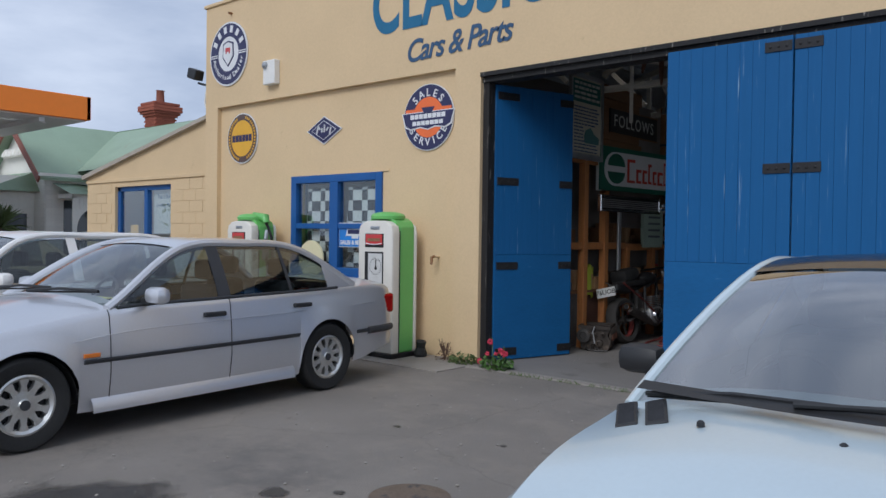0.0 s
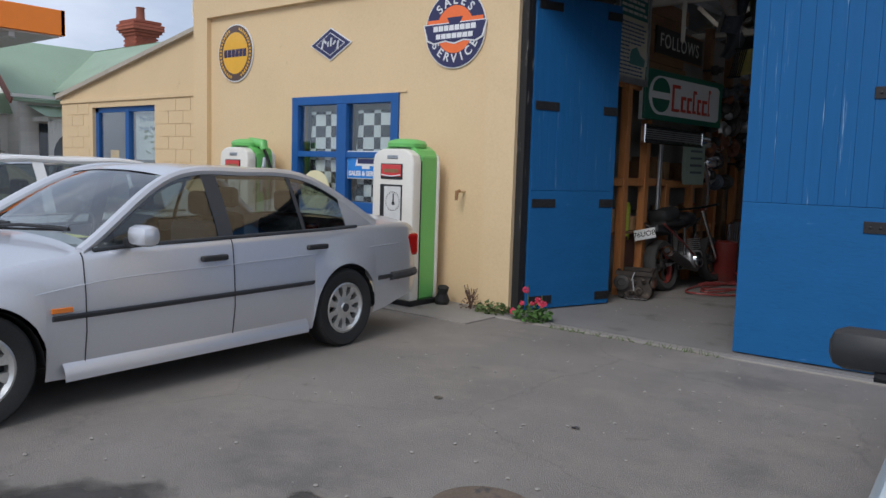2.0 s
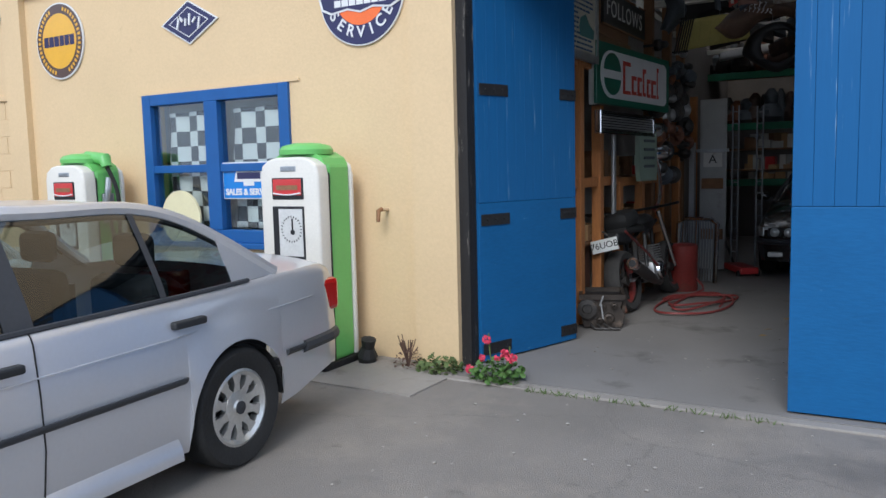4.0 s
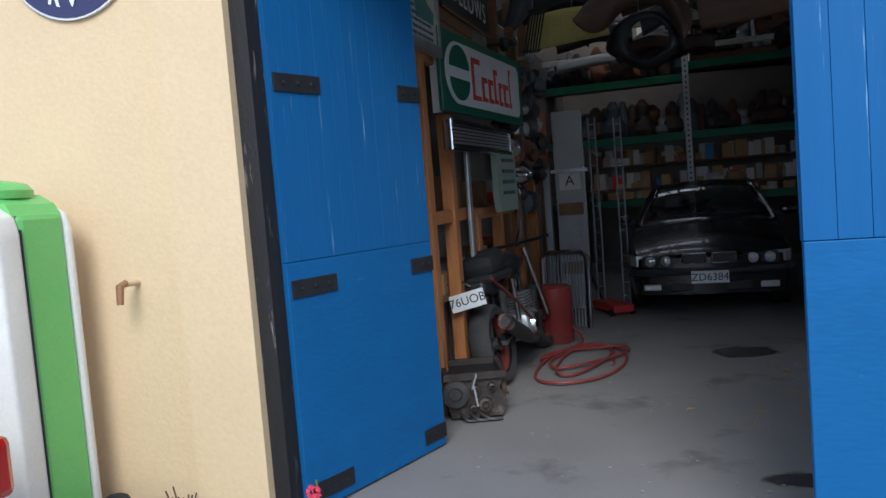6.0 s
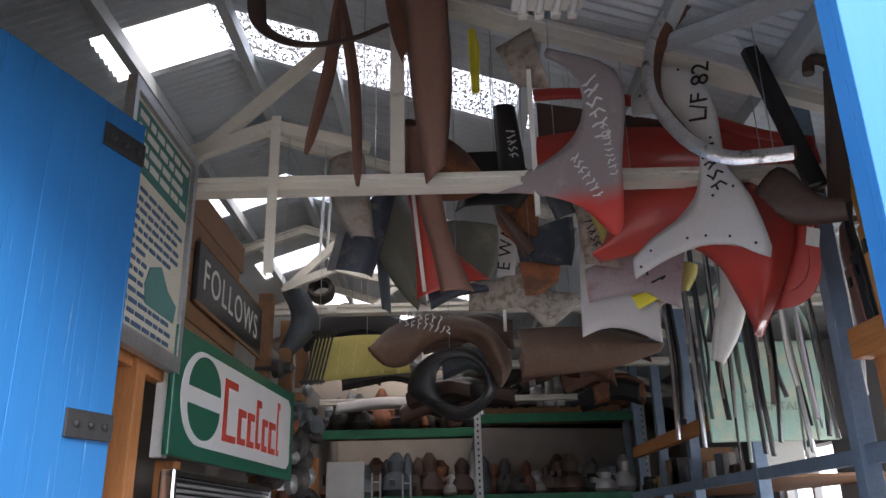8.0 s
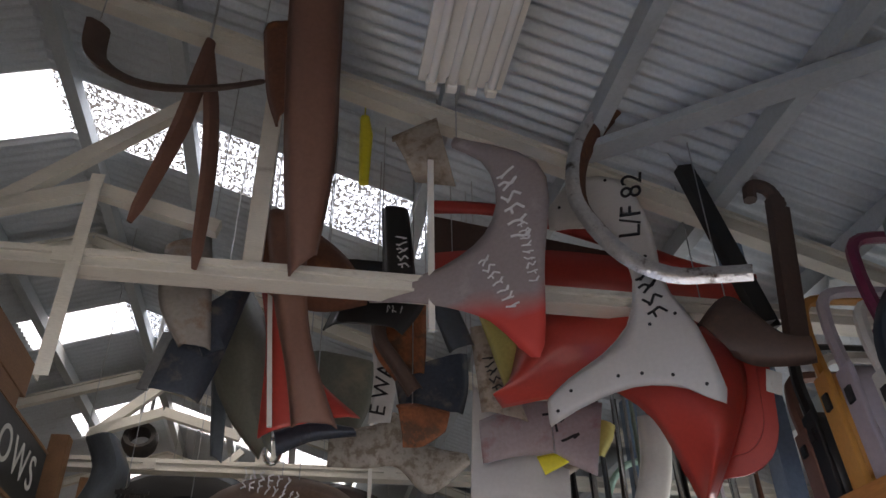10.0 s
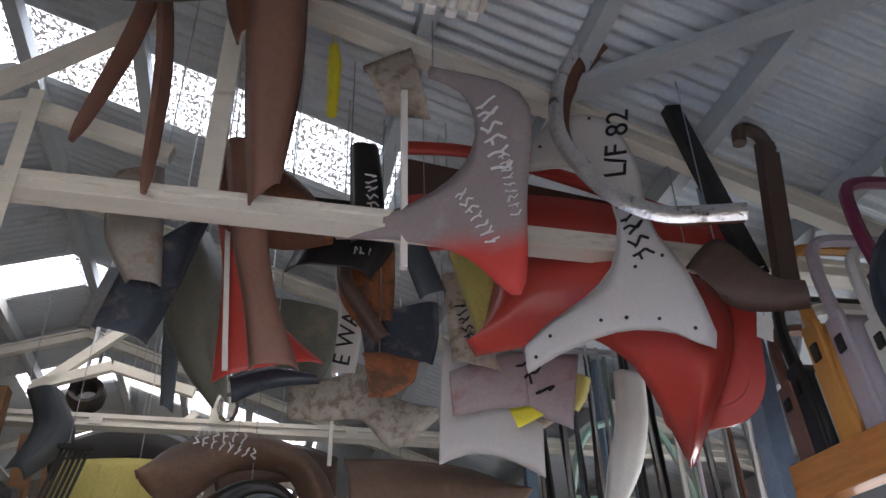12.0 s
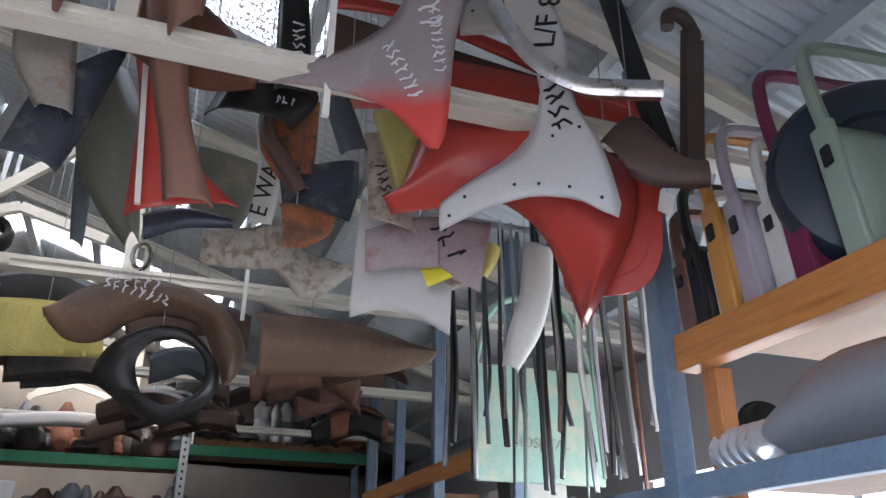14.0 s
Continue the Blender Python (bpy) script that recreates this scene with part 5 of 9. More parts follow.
def petrol_pump(x, label):
    t = thing("petrol_pump", pose(x, 6.6, 0.012), label, "petrol pump", "old petrol pumps")
    w, d, h = 0.28, 0.215, 1.58

    def shell(y0, y1):
        o = [(-w, 0.05), (w, 0.05), (w, h - 0.14), (w - 0.02, h - 0.06), (w - 0.09, h - 0.015), (0.12, h), (-0.12, h), (-w + 0.09, h - 0.015), (-w + 0.02, h - 0.06), (-w, h - 0.14)]
        bm = bmesh.new()
        g = Geo().prism(o, y0, y1)
        vs = [bm.verts.new(v) for v in g.v]
        for f in g.f:
            bm.faces.new([vs[i] for i in f])
        bmesh.ops.bevel(bm, geom=bm.edges[:], offset=0.022, segments=3, profile=0.6, affect="EDGES")
        bm.verts.index_update()
        q = Geo().add([v.co.copy() for v in bm.verts], [[v.index for v in f.verts] for f in bm.faces])
        bm.free()
        return q
    part("front_casing", shell(-d, -d + 0.13), PUMPW, t, "rounded white front casing", smooth=True)
    part("rear_casing", shell(d - 0.05, d), PUMPW, t, smooth=True)
    part("side_panel", Geo().box((-w + 0.008, -d + 0.12, 0.05), (w - 0.006, d - 0.045, h - 0.05), c=0.03), PUMPG, t, "bright green side panel")
    part("crown", Geo().prism([(-w + 0.02, h - 0.06), (w - 0.02, h - 0.06), (w - 0.05, h - 0.01), (0.15, h + 0.035), (-0.15, h + 0.035), (-w + 0.05, h - 0.01)], -d + 0.11, d - 0.05), PUMPG, t)
    part("dome", Geo().lathe([(0.2, h + 0.02), (0.205, h + 0.055), (0.18, h + 0.085), (0.1, h + 0.105), (0.01, h + 0.11)], 30), PUMPG, t, smooth=True)
    part("base", Geo().box((-w - 0.01, -d - 0.01, 0.0), (w + 0.01, d + 0.01, 0.055), c=0.01), IRON, t, "dark iron base")
    part("label_tab", Geo().box((-0.075, -d - 0.006, 1.475), (0.075, -d + 0.01, 1.515), c=0.008), GALV, t)
    bd = part("grade_badge", Geo().box((-0.16, -d - 0.008, 1.27), (0.14, -d + 0.01, 1.43), c=0.02), IRON, t, "red grade badge in a dark frame")
    part("badge_face", Geo().box((-0.145, -d - 0.013, 1.30), (0.125, -d, 1.42), c=0.012), REDENAMEL, bd)
    part("badge_line", Geo().tube([(-0.14 + 0.26 * i / 8, -d - 0.014, 1.318 - 0.014 * math.sin(math.pi * i / 8)) for i in range(9)], 0.006, 5), SIGNW, bd)
    part("badge_bars", Geo().box((-0.11, -d - 0.016, 1.34), (0.095, -d - 0.012, 1.375)), RUST, bd)
    dl = part("dial_frame", Geo().box((-0.165, -d - 0.006, 0.82), (0.14, -d + 0.01, 1.22), c=0.025), IRON, t, "glazed dial window")
    part("dial", Geo().box((-0.1, -d - 0.010, 0.85), (0.125, -d - 0.002, 1.2)), M("dial_white", (0.6, 0.6, 0.58), 0.5), dl)
    g = Geo()
    for i in range(24):
        g.box((-0.003, -d - 0.013, 0.085), (0.003, -d - 0.009, 0.1), pose(0.02, 0, 1.05) @ Matrix.Rotation(radians(i * 15), 4, "Y"))
    part("dial_marks", g, INK, dl)
    part("dial_hand", Geo().box((-0.006, -d - 0.015, -0.02), (0.006, -d - 0.011, 0.09), pose(0.03, 0, 1.04)).lathe([(0.02, 0.0), (0.02, 0.006)], 12, pose(0.03, -d - 0.009, 1.03, 90)), INK, dl)
    part("seam", Geo().box((-w - 0.004, -d + 0.122, 0.06), (w + 0.004, -d + 0.128, h - 0.12)), IRON, t)
    return t


pump_a = petrol_pump(-6.47, "old green and white petrol pump standing against the facade")
pump_b = copy_thing(pump_a, pose(-9.13, 6.6, 0.012))
pump_b["label"] = "old green and white petrol pump with its nozzle hung up"
noz = part("nozzle", Geo().tube([(0.3, -0.02, 1.2), (0.315, -0.0, 1.35), (0.31, 0.02, 1.46)], [0.02, 0.03, 0.028], 8).box((0.28, -0.05, 1.05), (0.32, 0.06, 1.32), c=0.012), GALV, pump_b, "grey metal nozzle")
part("elbow", Geo().tube([(0.05, 0, 1.66), (0.2, 0, 1.64), (0.3, 0, 1.63), (0.32, 0.0, 1.56)], [0.05, 0.055, 0.06, 0.045], 10), PUMPG, pump_b, smooth=True)
part("hose", Geo().tube(spline([(0.32, 0, 1.56), (0.37, 0.06, 1.3), (0.36, 0.05, 0.8), (0.34, 0, 0.4), (0.33, 0.02, 0.9), (0.31, 0.0, 1.1)], 24), 0.018, 8), RUBBER, pump_b, "black rubber hose")

# weeds and geranium by the door
LEAF, LEAF2, PETAL, DRYW = M("leaf_green", (0.07, 0.15, 0.03), 0.6, vary=0.3, scale=20), M("weed_green", (0.09, 0.13, 0.04), 0.7, vary=0.3, scale=20), M("pink_petal", (0.62, 0.05, 0.10), 0.6, vary=0.15, scale=20), M("dry_stalk", (0.12, 0.07, 0.05), 0.8, vary=0.3)


def leaf_clump(n, r, h, size, rng):
    g = Geo()
    for i in range(n):
        a, q, z = rng.uniform(0, 6.28), r * math.sqrt(rng.random()), rng.random()
        x, y = q * math.cos(a), q * math.sin(a) * 0.7
        s = size * rng.uniform(0.6, 1.2)
        m = pose(x, y, 0.01 + h * z * (1 - 0.5 * q / r), rng.uniform(-50, 50), rng.uniform(-50, 50), rng.uniform(0, 360))
        g.add([(-s * 0.5, 0, 0), (-s * 0.25, s * 0.55, s * 0.08), (s * 0.25, s * 0.6, s * 0.1), (s * 0.5, s * 0.1, 0), (0, -s * 0.3, -s * 0.08), (0, s * 0.15, s * 0.12)], [(0, 4, 5), (4, 3, 5), (3, 2, 5), (2, 1, 5), (1, 0, 5)], m)
    return g


rng = random.Random(4)
t = thing("geranium_plant", pose(-4.95, 6.72, 0.0), "leafy geranium with pink flowers at the door", "plant")
part("leaves", leaf_clump(260, 0.2, 0.19, 0.042, rng), LEAF, t)
part("stems", Geo().tube([(0, 0, 0), (-0.05, 0, 0.18), (-0.06, 0, 0.34)], 0.006, 5).tube([(0.03, 0, 0), (0.1, 0.0, 0.15), (0.1, 0, 0.26)], 0.006, 5).tube([(-0.03, 0, 0), (-0.15, 0.0, 0.12)], 0.006, 5), LEAF2, t)
for x, z, r in ((-0.06, 0.30, 0.03), (0.08, 0.21, 0.034), (0.13, 0.19, 0.034), (-0.1, 0.17, 0.026), (-0.2, 0.08, 0.03), (0.02, 0.18, 0.022)):
    g = Geo()
    for i in range(22):
        p = Vector((rng.gauss(0, 1), rng.gauss(0, 1), rng.gauss(0, 1))).normalized() * r * 0.8
        s = r * 0.45
        g.add([(-s, 0, 0), (0, s, s * 0.3), (s, 0, 0), (0, -s, s * 0.2)], [(0, 1, 2, 3)], Matrix.Translation(p + Vector((x, -0.03, z))) @ Euler((rng.uniform(0, 3), rng.uniform(0, 3), 0)).to_matrix().to_4x4())
    part("flower", g, PETAL, t, "pink flower head")
t = thing("weed_clump", pose(-5.45, 6.78, 0.0), "green weeds growing at the foot of the pilaster", "plant")
part("leaves", leaf_clump(170, 0.2, 0.13, 0.045, rng), LEAF2, t)
t = thing("dry_weed", pose(-5.72, 6.78, 0.0), "dry brown weed at the foot of the wall", "plant")
g = Geo()
for i in range(16):
    a = rng.uniform(0, 6.28)
    g.tube([(0, 0, 0), (0.03 * math.cos(a), 0.02 * math.sin(a), 0.1), (0.09 * math.cos(a), 0.04 * math.sin(a), rng.uniform(0.12, 0.26))], 0.004, 4)
part("stalks", g, DRYW, t)
part("leaves", leaf_clump(70, 0.12, 0.18, 0.025, rng), DRYW, t)
g = Geo()
for i in range(90):
    x = rng.uniform(-4.7, -3.1)
    g.tube([(x, 6.6 + rng.gauss(0, 0.012), 0.0), (x + rng.gauss(0, 0.02), 6.6, rng.uniform(0.01, 0.04))], 0.003, 4)
solid("grass_tufts", g, LEAF2, I4, "small grass tufts in the threshold joint", "grass", kind="stuff")
t = thing("rubber_boot_scrap", pose(-6.1, 6.78, 0.012), "dark rubber scrap lying beside the pump", "scrap")
part("scrap", Geo().lathe([(0.07, 0.0), (0.08, 0.05), (0.05, 0.12), (0.06, 0.19), (0.02, 0.2)], 9, pose(0, 0, 0, 8, 12, 0)), RUBBER, t)

# annex: what shows in the showroom window
t = thing("window_poster", pose(-12.65, AY + 0.18, 1.9), "pale poster with printed slogan in the annex window", "poster")
part("sheet", Geo().box((-0.42, -0.004, -0.5), (0.42, 0.0, 0.3)), M("poster_paper", (0.5, 0.52, 0.5), 0.7), t)
lettering("word", "The Ultimate", 0.12, SLATE, t, pose(0.02, -0.006, 0.15))
lettering("word", "Driving Machine", 0.105, SLATE, t, pose(0.02, -0.006, 0.0))
t = thing("yellow_notice", pose(-13.75, AY + 0.18, 1.3), "yellow notice behind the annex window", "notice")
part("sheet", Geo().box((-0.14, -0.004, -0.25), (0.14, 0.0, 0.25)), YELLOW, t)


def spiky_plant(m, n, r, label, trunk=0.0):
    t = thing("spiky_plant", m, label, "plant")
    part("trunk", Geo().tube([(0, 0, 0), (0, 0, max(0.2, trunk))], [0.09, 0.06], 8), DRYW, t)
    g = Geo()
    for i in range(n):
        a, e = rng.uniform(0, 6.28), rng.uniform(-0.3, 1.4)
        d = Vector((math.cos(a) * math.cos(e), math.sin(a) * math.cos(e), math.sin(e)))
        s = d.orthogonal().normalized() * 0.025
        b = Vector((0, 0, trunk))
        g.add([b + s, b + d * r * 0.6 + s, b + d * r + Vector((0, 0, -0.15 * r)), b + d * r * 0.6 - s, b - s], [(0, 1, 2, 3, 4)])
    part("leaves", g, M("spiky_leaf", (0.10, 0.15, 0.05), 0.6, vary=0.3), t)


spiky_plant(pose(-12.6, 8.2, 0), 90, 0.7, "spiky potted palm inside the annex window", 1.0)

# ---- the filling station across the side street ----
CANW = M("canopy_white", (0.62, 0.62, 0.6), 0.5, vary=0.05)
FASCIA = M("bright_orange_fascia", (0.95, 0.24, 0.015), 0.45, vary=0.04)
t = thing("filling_station_canopy", I4, "orange edged filling station canopy on white posts", "canopy")
part("soffit", Geo().box((-29.0, -8, 4.62), (-22.9, 10.65, 5.2)), CANW, t)
part("fascia", Geo().box((-22.9, 5.9, 4.66), (-22.75, 10.75, 5.33), c=0.01), FASCIA, t, "orange fascia")
part("fascia_end", Geo().box((-29.0, 10.65, 4.66), (-22.75, 10.75, 5.33)), FASCIA, t)
part("fascia_dark", Geo().box((-22.9, -8, 4.66), (-22.75, 5.9, 5.33), c=0.01), TRIM, t, "dark grey fascia")
lettering("numerals", "24/7", 0.46, SIGNW, t, Matrix.Translation((-22.74, 6.75, 5.0)) @ Matrix.Rotation(radians(90), 4, "Z"), bold=0.01)
for y in (9.2, 6.7, 4.2):
    part("canopy_lamp", Geo().box((-24.2, y - 0.8, 4.6), (-24.0, y + 0.8, 4.63)), SIGNW, t)
for i in range(7):
    part("soffit_rib", Geo().box((-29, -2 + 1.9 * i, 4.5), (-23.0, -1.85 + 1.9 * i, 4.62)), CANW, t)
for x, y in ((-26.3, 8.15), (-27.8, 7.3), (-26.8, 3.5)):
    part("post", Geo().box((x - 0.16, y - 0.16, 0), (x + 0.16, y + 0.16, 4.62), c=0.02), CANW, t)
    part("post_sign", Geo().box((x + 0.16, y - 0.25, 2.4), (x + 0.2, y + 0.25, 2.95)), M("green_sign", (0.02, 0.3, 0.16), 0.5), t, "green price sign")
    part("post_sheet", Geo().box((x + 0.16, y - 0.25, 1.75), (x + 0.19, y + 0.25, 2.3)), SIGNW, t)
for x, y, mt, w in ((-25.9, 8.5, ORANGE, "orange and dark fuel dispenser"), (-26.2, 7.6, YELLOW, "yellow fuel dispenser"), (-26.6, 6.9, YELLOW, "yellow fuel dispenser")):
    d = thing("fuel_dispenser", pose(x, y, 0), w + " under the canopy", "fuel pump", "fuel dispensers")
    part("body", Geo().box((-0.3, -0.45, 0), (0.3, 0.45, 1.6 if mt is YELLOW else 2.3), c=0.04), mt, d)
    part("panel", Geo().box((0.3, -0.36, 0.8), (0.32, 0.36, 1.4)), TRIM, d)
    part("hose", Geo().tube(spline([(0.32, -0.4, 1.4), (0.4, -0.5, 0.8), (0.36, -0.45, 0.4), (0.34, -0.3, 1.1)], 10), 0.03, 6), RUBBER, d)

# ---- the green-roofed villa ----
BOARDW, ROOFG, BARGE = M("white_weatherboard", (0.80, 0.79, 0.73), 0.6, vary=0.07, by_piece=0.05), M("weathered_green_roof", (0.29, 0.39, 0.28), 0.6, vary=0.16, scale=0.8, bump=0.1, dirt=(0.28, 0.2, 0.12), dirt_at=0.7, dirt_scale=1.2), M("red_brown_barge", (0.26, 0.09, 0.06), 0.6)
BRICKM, GREENTRIM = M("red_brick", (0.30, 0.085, 0.05), 0.85, vary=0.2, bump=0.3, by_piece=0.2), M("sage_trim", (0.45, 0.48, 0.38), 0.6)
HX0, HX1, HY, HE, HR = -32.9, -28.3, 11.8, 3.45, 5.35
HM = (HX0 + HX1) / 2
h = thing("villa", I4, "white weatherboard villa with a rusting green iron roof", "house")
part("wall", Geo().box((HX0, HY, 0), (HX1, 24, HE)).prism([(HX0, HE), (HX1, HE), (HM, HR - 0.1)], HY, HY + 0.1), BOARDW, h)
board = Geo().box((0, -0.025, 0), (HX1 - HX0, 0, 0.15)).mesh("weatherboard", BOARDW)
for i in range(21):
    part("weatherboard", board, BOARDW, h, m=pose(HX0, HY - 0.001, 0.2 + 0.155 * i, 6))
sideb = Geo().box((-0.0, 0, 0), (0.025, 8.0, 0.15)).mesh("weatherboard", BOARDW)
for i in range(21):
    part("weatherboard", sideb, BOARDW, h, m=pose(HX1 + 0.001, HY, 0.2 + 0.155 * i, 0, 6))
for s in (1, -1):
    e = HM + s * ((HX1 - HX0) / 2 + 0.35)
    zz = HR - (HR - HE) * (abs(e - HM)) / ((HX1 - HX0) / 2)
    part("roof", Geo().prism([(HM, HR), (e, zz), (e, zz + 0.09), (HM, HR + 0.09)], HY - 0.35, 20), ROOFG, h, "rusting green iron roof slope")
    part("barge_board", Geo().rod((HM, HY - 0.38, HR + 0.02), (e, HY - 0.38, zz), 0.22, 0.06, up=(0, 1, 0)), BARGE, h, "red-brown barge board")
part("cross_roof", Geo().add([(HX0 - 1, 15.5, HR + 0.08), (HX1 + 5.0, 15.5, HR + 0.08), (HX1 + 6.0, 12.6, HE + 0.1), (HX1 - 0.3, 12.9, HE + 0.1), (HM, 15.6, HR + 0.1), (HX1 + 6, 19, HE), (HX0, 19, HE)], [(4, 1, 2, 3), (0, 1, 5, 6)]), ROOFG, h)
part("gutter", Geo().rod((HX1 + 0.4, HY - 0.4, HE - 0.1), (HX1 + 0.4, 18, HE - 0.1), 0.1), WHITE, h)
part("gable_fret", Geo().prism([(HM - 1.0, HE + 0.65), (HM + 1.0, HE + 0.65), (HM + 0.8, HE + 0.95), (HM - 0.8, HE + 0.95)], HY - 0.2, HY - 0.1), BOARDW, h)
for i in range(6):
    part("fret_bracket", Geo().lathe([(0.12, 0), (0.08, 0.12), (0.02, 0.22)], 8, pose(HM - 0.8 + 0.32 * i, HY - 0.2, HE + 0.68)), BOARDW, h)
bay = part("bay_window", Geo().box((-32.2, HY - 1.3, 0), (-29.2, HY, 0.9)), BOARDW, h, "bay window with small panes")
part("bay_head", Geo().prism([(-32.5, 2.75), (-28.9, 2.75), (-29.4, 3.35), (-32.0, 3.35)], HY - 1.6, HY), BOARDW, bay)
part("bay_roof", Geo().add([(-32.7, HY - 1.8, 2.78), (-28.7, HY - 1.8, 2.78), (-29.3, HY, 3.5), (-32.1, HY, 3.5), (-28.7, HY, 2.78), (-32.7, HY, 2.78)], [(0, 1, 2, 3), (1, 4, 2), (0, 3, 5)]), ROOFG, bay)
PANEDARK = M("dark_old_glass", (0.05, 0.06, 0.07), 0.1, coat=1.0)
for i in range(6):
    x = -32.15 + 0.5 * i
    part("bay_pane", Geo().box((x + 0.06, HY - 1.31, 0.95), (x + 0.44, HY - 1.28, 2.0)), PANEDARK, bay)
    part("bay_light", Geo().box((x + 0.06, HY - 1.31, 2.1), (x + 0.44, HY - 1.28, 2.6)), PANEDARK, bay)
    part("bay_post", Geo().box((x - 0.05, HY - 1.35, 0.9), (x + 0.05, HY - 1.25, 2.75)), GREENTRIM, bay)
part("bay_side", Geo().box((-29.25, HY - 1.3, 0.9), (-29.15, HY, 2.75)), BOARDW, bay)
part("bay_pane", Geo().box((-29.16, HY - 1.1, 0.95), (-29.12, HY - 0.3, 2.0)), PANEDARK, bay)
porch = part("porch", Geo().box((HX1, 12.2, 2.55), (HX1 + 1.2, 15.5, 2.7)), BOARDW, h, "porch with a round arch")
g = Geo()
for i in range(13):
    a0, a1 = math.pi * i / 13, math.pi * (i + 1) / 13
    g.add([(HX1 + 1.2, 13.1 + 0.75 * math.cos(a0), 1.5 + 0.75 * math.sin(a0)), (HX1 + 1.2, 13.1 + 0.75 * math.cos(a1), 1.5 + 0.75 * math.sin(a1)), (HX1 + 1.2, 13.1 + 0.75 * math.cos(a1), 2.55), (HX1 + 1.2, 13.1 + 0.75 * math.cos(a0), 2.55)], [(0, 1, 2, 3)])
part("arch", g.box((HX1 + 1.15, 12.2, 0), (HX1 + 1.2, 12.35, 2.6)).box((HX1 + 1.15, 13.85, 0), (HX1 + 1.2, 14.05, 2.6)), BOARDW, porch)
for k in range(12):
    part("valance_slat", Geo().box((HX1 + 1.2, 12.3 + 0.13 * k, 2.2 + 0.2 * abs(k - 5.5) / 5.5 * -1 + 0.15), (HX1 + 1.23, 12.35 + 0.13 * k, 2.56)), BOARDW, porch)
part("porch_roof", Geo().add([(HX1, 12.0, 3.1), (HX1 + 1.5, 12.0, 2.68), (HX1 + 1.5, 16, 2.68), (HX1, 16, 3.1)], [(0, 1, 2, 3)]), ROOFG, porch)
part("porch_back", Geo().box((HX1 + 0.03, 12.4, 0), (HX1 + 0.06, 14, 2.5)), PANEDARK, porch)
ch = thing("brick_chimney", pose(-29.7, 16.9, 5.2), "red brick chimney with corbelled courses and a clay pot", "chimney")
part("stack", Geo().box((-0.42, -0.42, -0.4), (0.42, 0.42, 0.9)), BRICKM, ch)
br = Geo().box((-0.105, -0.012, 0), (0.105, 0.01, 0.072)).mesh("brick", BRICKM)
for k in range(11):
    for i in range(4):
        part("brick", br, BRICKM, ch, m=pose(-0.32 + 0.215 * i + (0.1 if k % 2 else 0) - 0.05, -0.425, 0.02 + 0.083 * k))
        part("brick", br, BRICKM, ch, m=pose(0.425, -0.32 + 0.215 * i + (0.1 if k % 2 else 0) - 0.05, 0.02 + 0.083 * k, 0, 0, 90))
for k, (r, z) in enumerate(((0.5, 0.9), (0.58, 1.0), (0.64, 1.1), (0.64, 1.22), (0.56, 1.36))):
    part("corbel", Geo().box((-r, -r, z), (r, r, z + 0.11), c=0.01), BRICKM, ch)
part("pot", Geo().lathe([(0.2, 1.47), (0.17, 1.55), (0.15, 1.95), (0.18, 2.0), (0.01, 2.0)], 14), M("clay_pot", (0.24, 0.08, 0.05), 0.8), ch, smooth=True)
spiky_plant(pose(-28.2, 10.3, 0), 140, 1.0, "spiky cabbage tree in front of the villa", 1.5)

# grey-roofed house, bushes and wires further off
h2 = thing("bungalow", I4, "white bungalow with a grey iron roof", "house")
part("wall", Geo().box((-52, 12, 0), (-40, 22, 2.9)), BOARDW, h2)
part("roof", Geo().add([(-53, 11.4, 2.8), (-39.4, 11.4, 2.8), (-39.4, 23, 2.8), (-53, 23, 2.8), (-43.5, 17, 5.3), (-49, 17, 5.3)], [(0, 1, 4, 5), (1, 2, 4), (2, 3, 5, 4), (3, 0, 5)]), M("grey_iron_roof", (0.16, 0.17, 0.19), 0.6, vary=0.12), h2, "grey hipped iron roof")
part("window", Geo().box((-39.99, 13.0, 1.0), (-39.95, 14.2, 2.3)), PANEDARK, h2)
part("flue", Geo().tube([(-42.5, 14.5, 3.8), (-42.5, 14.5, 5.9)], 0.16, 10), M("dark_flue", (0.06, 0.065, 0.07), 0.6), h2, "dark metal flue")
for x, y, r, mt in ((-46, 9, 2.0, LEAF), (-50, 8.4, 2.4, LEAF2), (-44, 9.6, 1.3, LEAF), (-55, 9.5, 2.8, M("yellow_flowering", (0.35, 0.28, 0.03), 0.7, vary=0.3))):
    b = thing("garden_bush", pose(x, y, 0), "dense garden bush behind the filling station", "bush", "garden bushes")
    part("stem", Geo().tube([(0, 0, 0), (0, 0, r * 0.6)], 0.12, 6), DRYW, b)
    part("foliage", leaf_clump(900, r, r * 1.5, 0.3, rng), mt, b)
t = thing("bare_tree", pose(-60, 14.5, 0), "bare winter tree in the distance", "tree")
part("trunk", Geo().tube([(0, 0, 0), (0.1, 0, 3), (0, 0.1, 5)], [0.25, 0.2, 0.12], 8), DRYW, t)
g = Geo()
for i in range(70):
    a, z = rng.uniform(0, 6.28), rng.uniform(3, 5.2)
    d = Vector((math.cos(a), math.sin(a), rng.uniform(0.3, 1.2)))
    p0 = Vector((0, 0, z))
    g.tube([p0, p0 + d * 1.0, p0 + d * 1.7 + Vector((rng.gauss(0, 0.3), rng.gauss(0, 0.3), 0.3)), p0 + d * 2.3 + Vector((rng.gauss(0, 0.6), rng.gauss(0, 0.6), 0.6))], [0.06, 0.04, 0.025, 0.012], 4)
part("branches", g, DRYW, t)
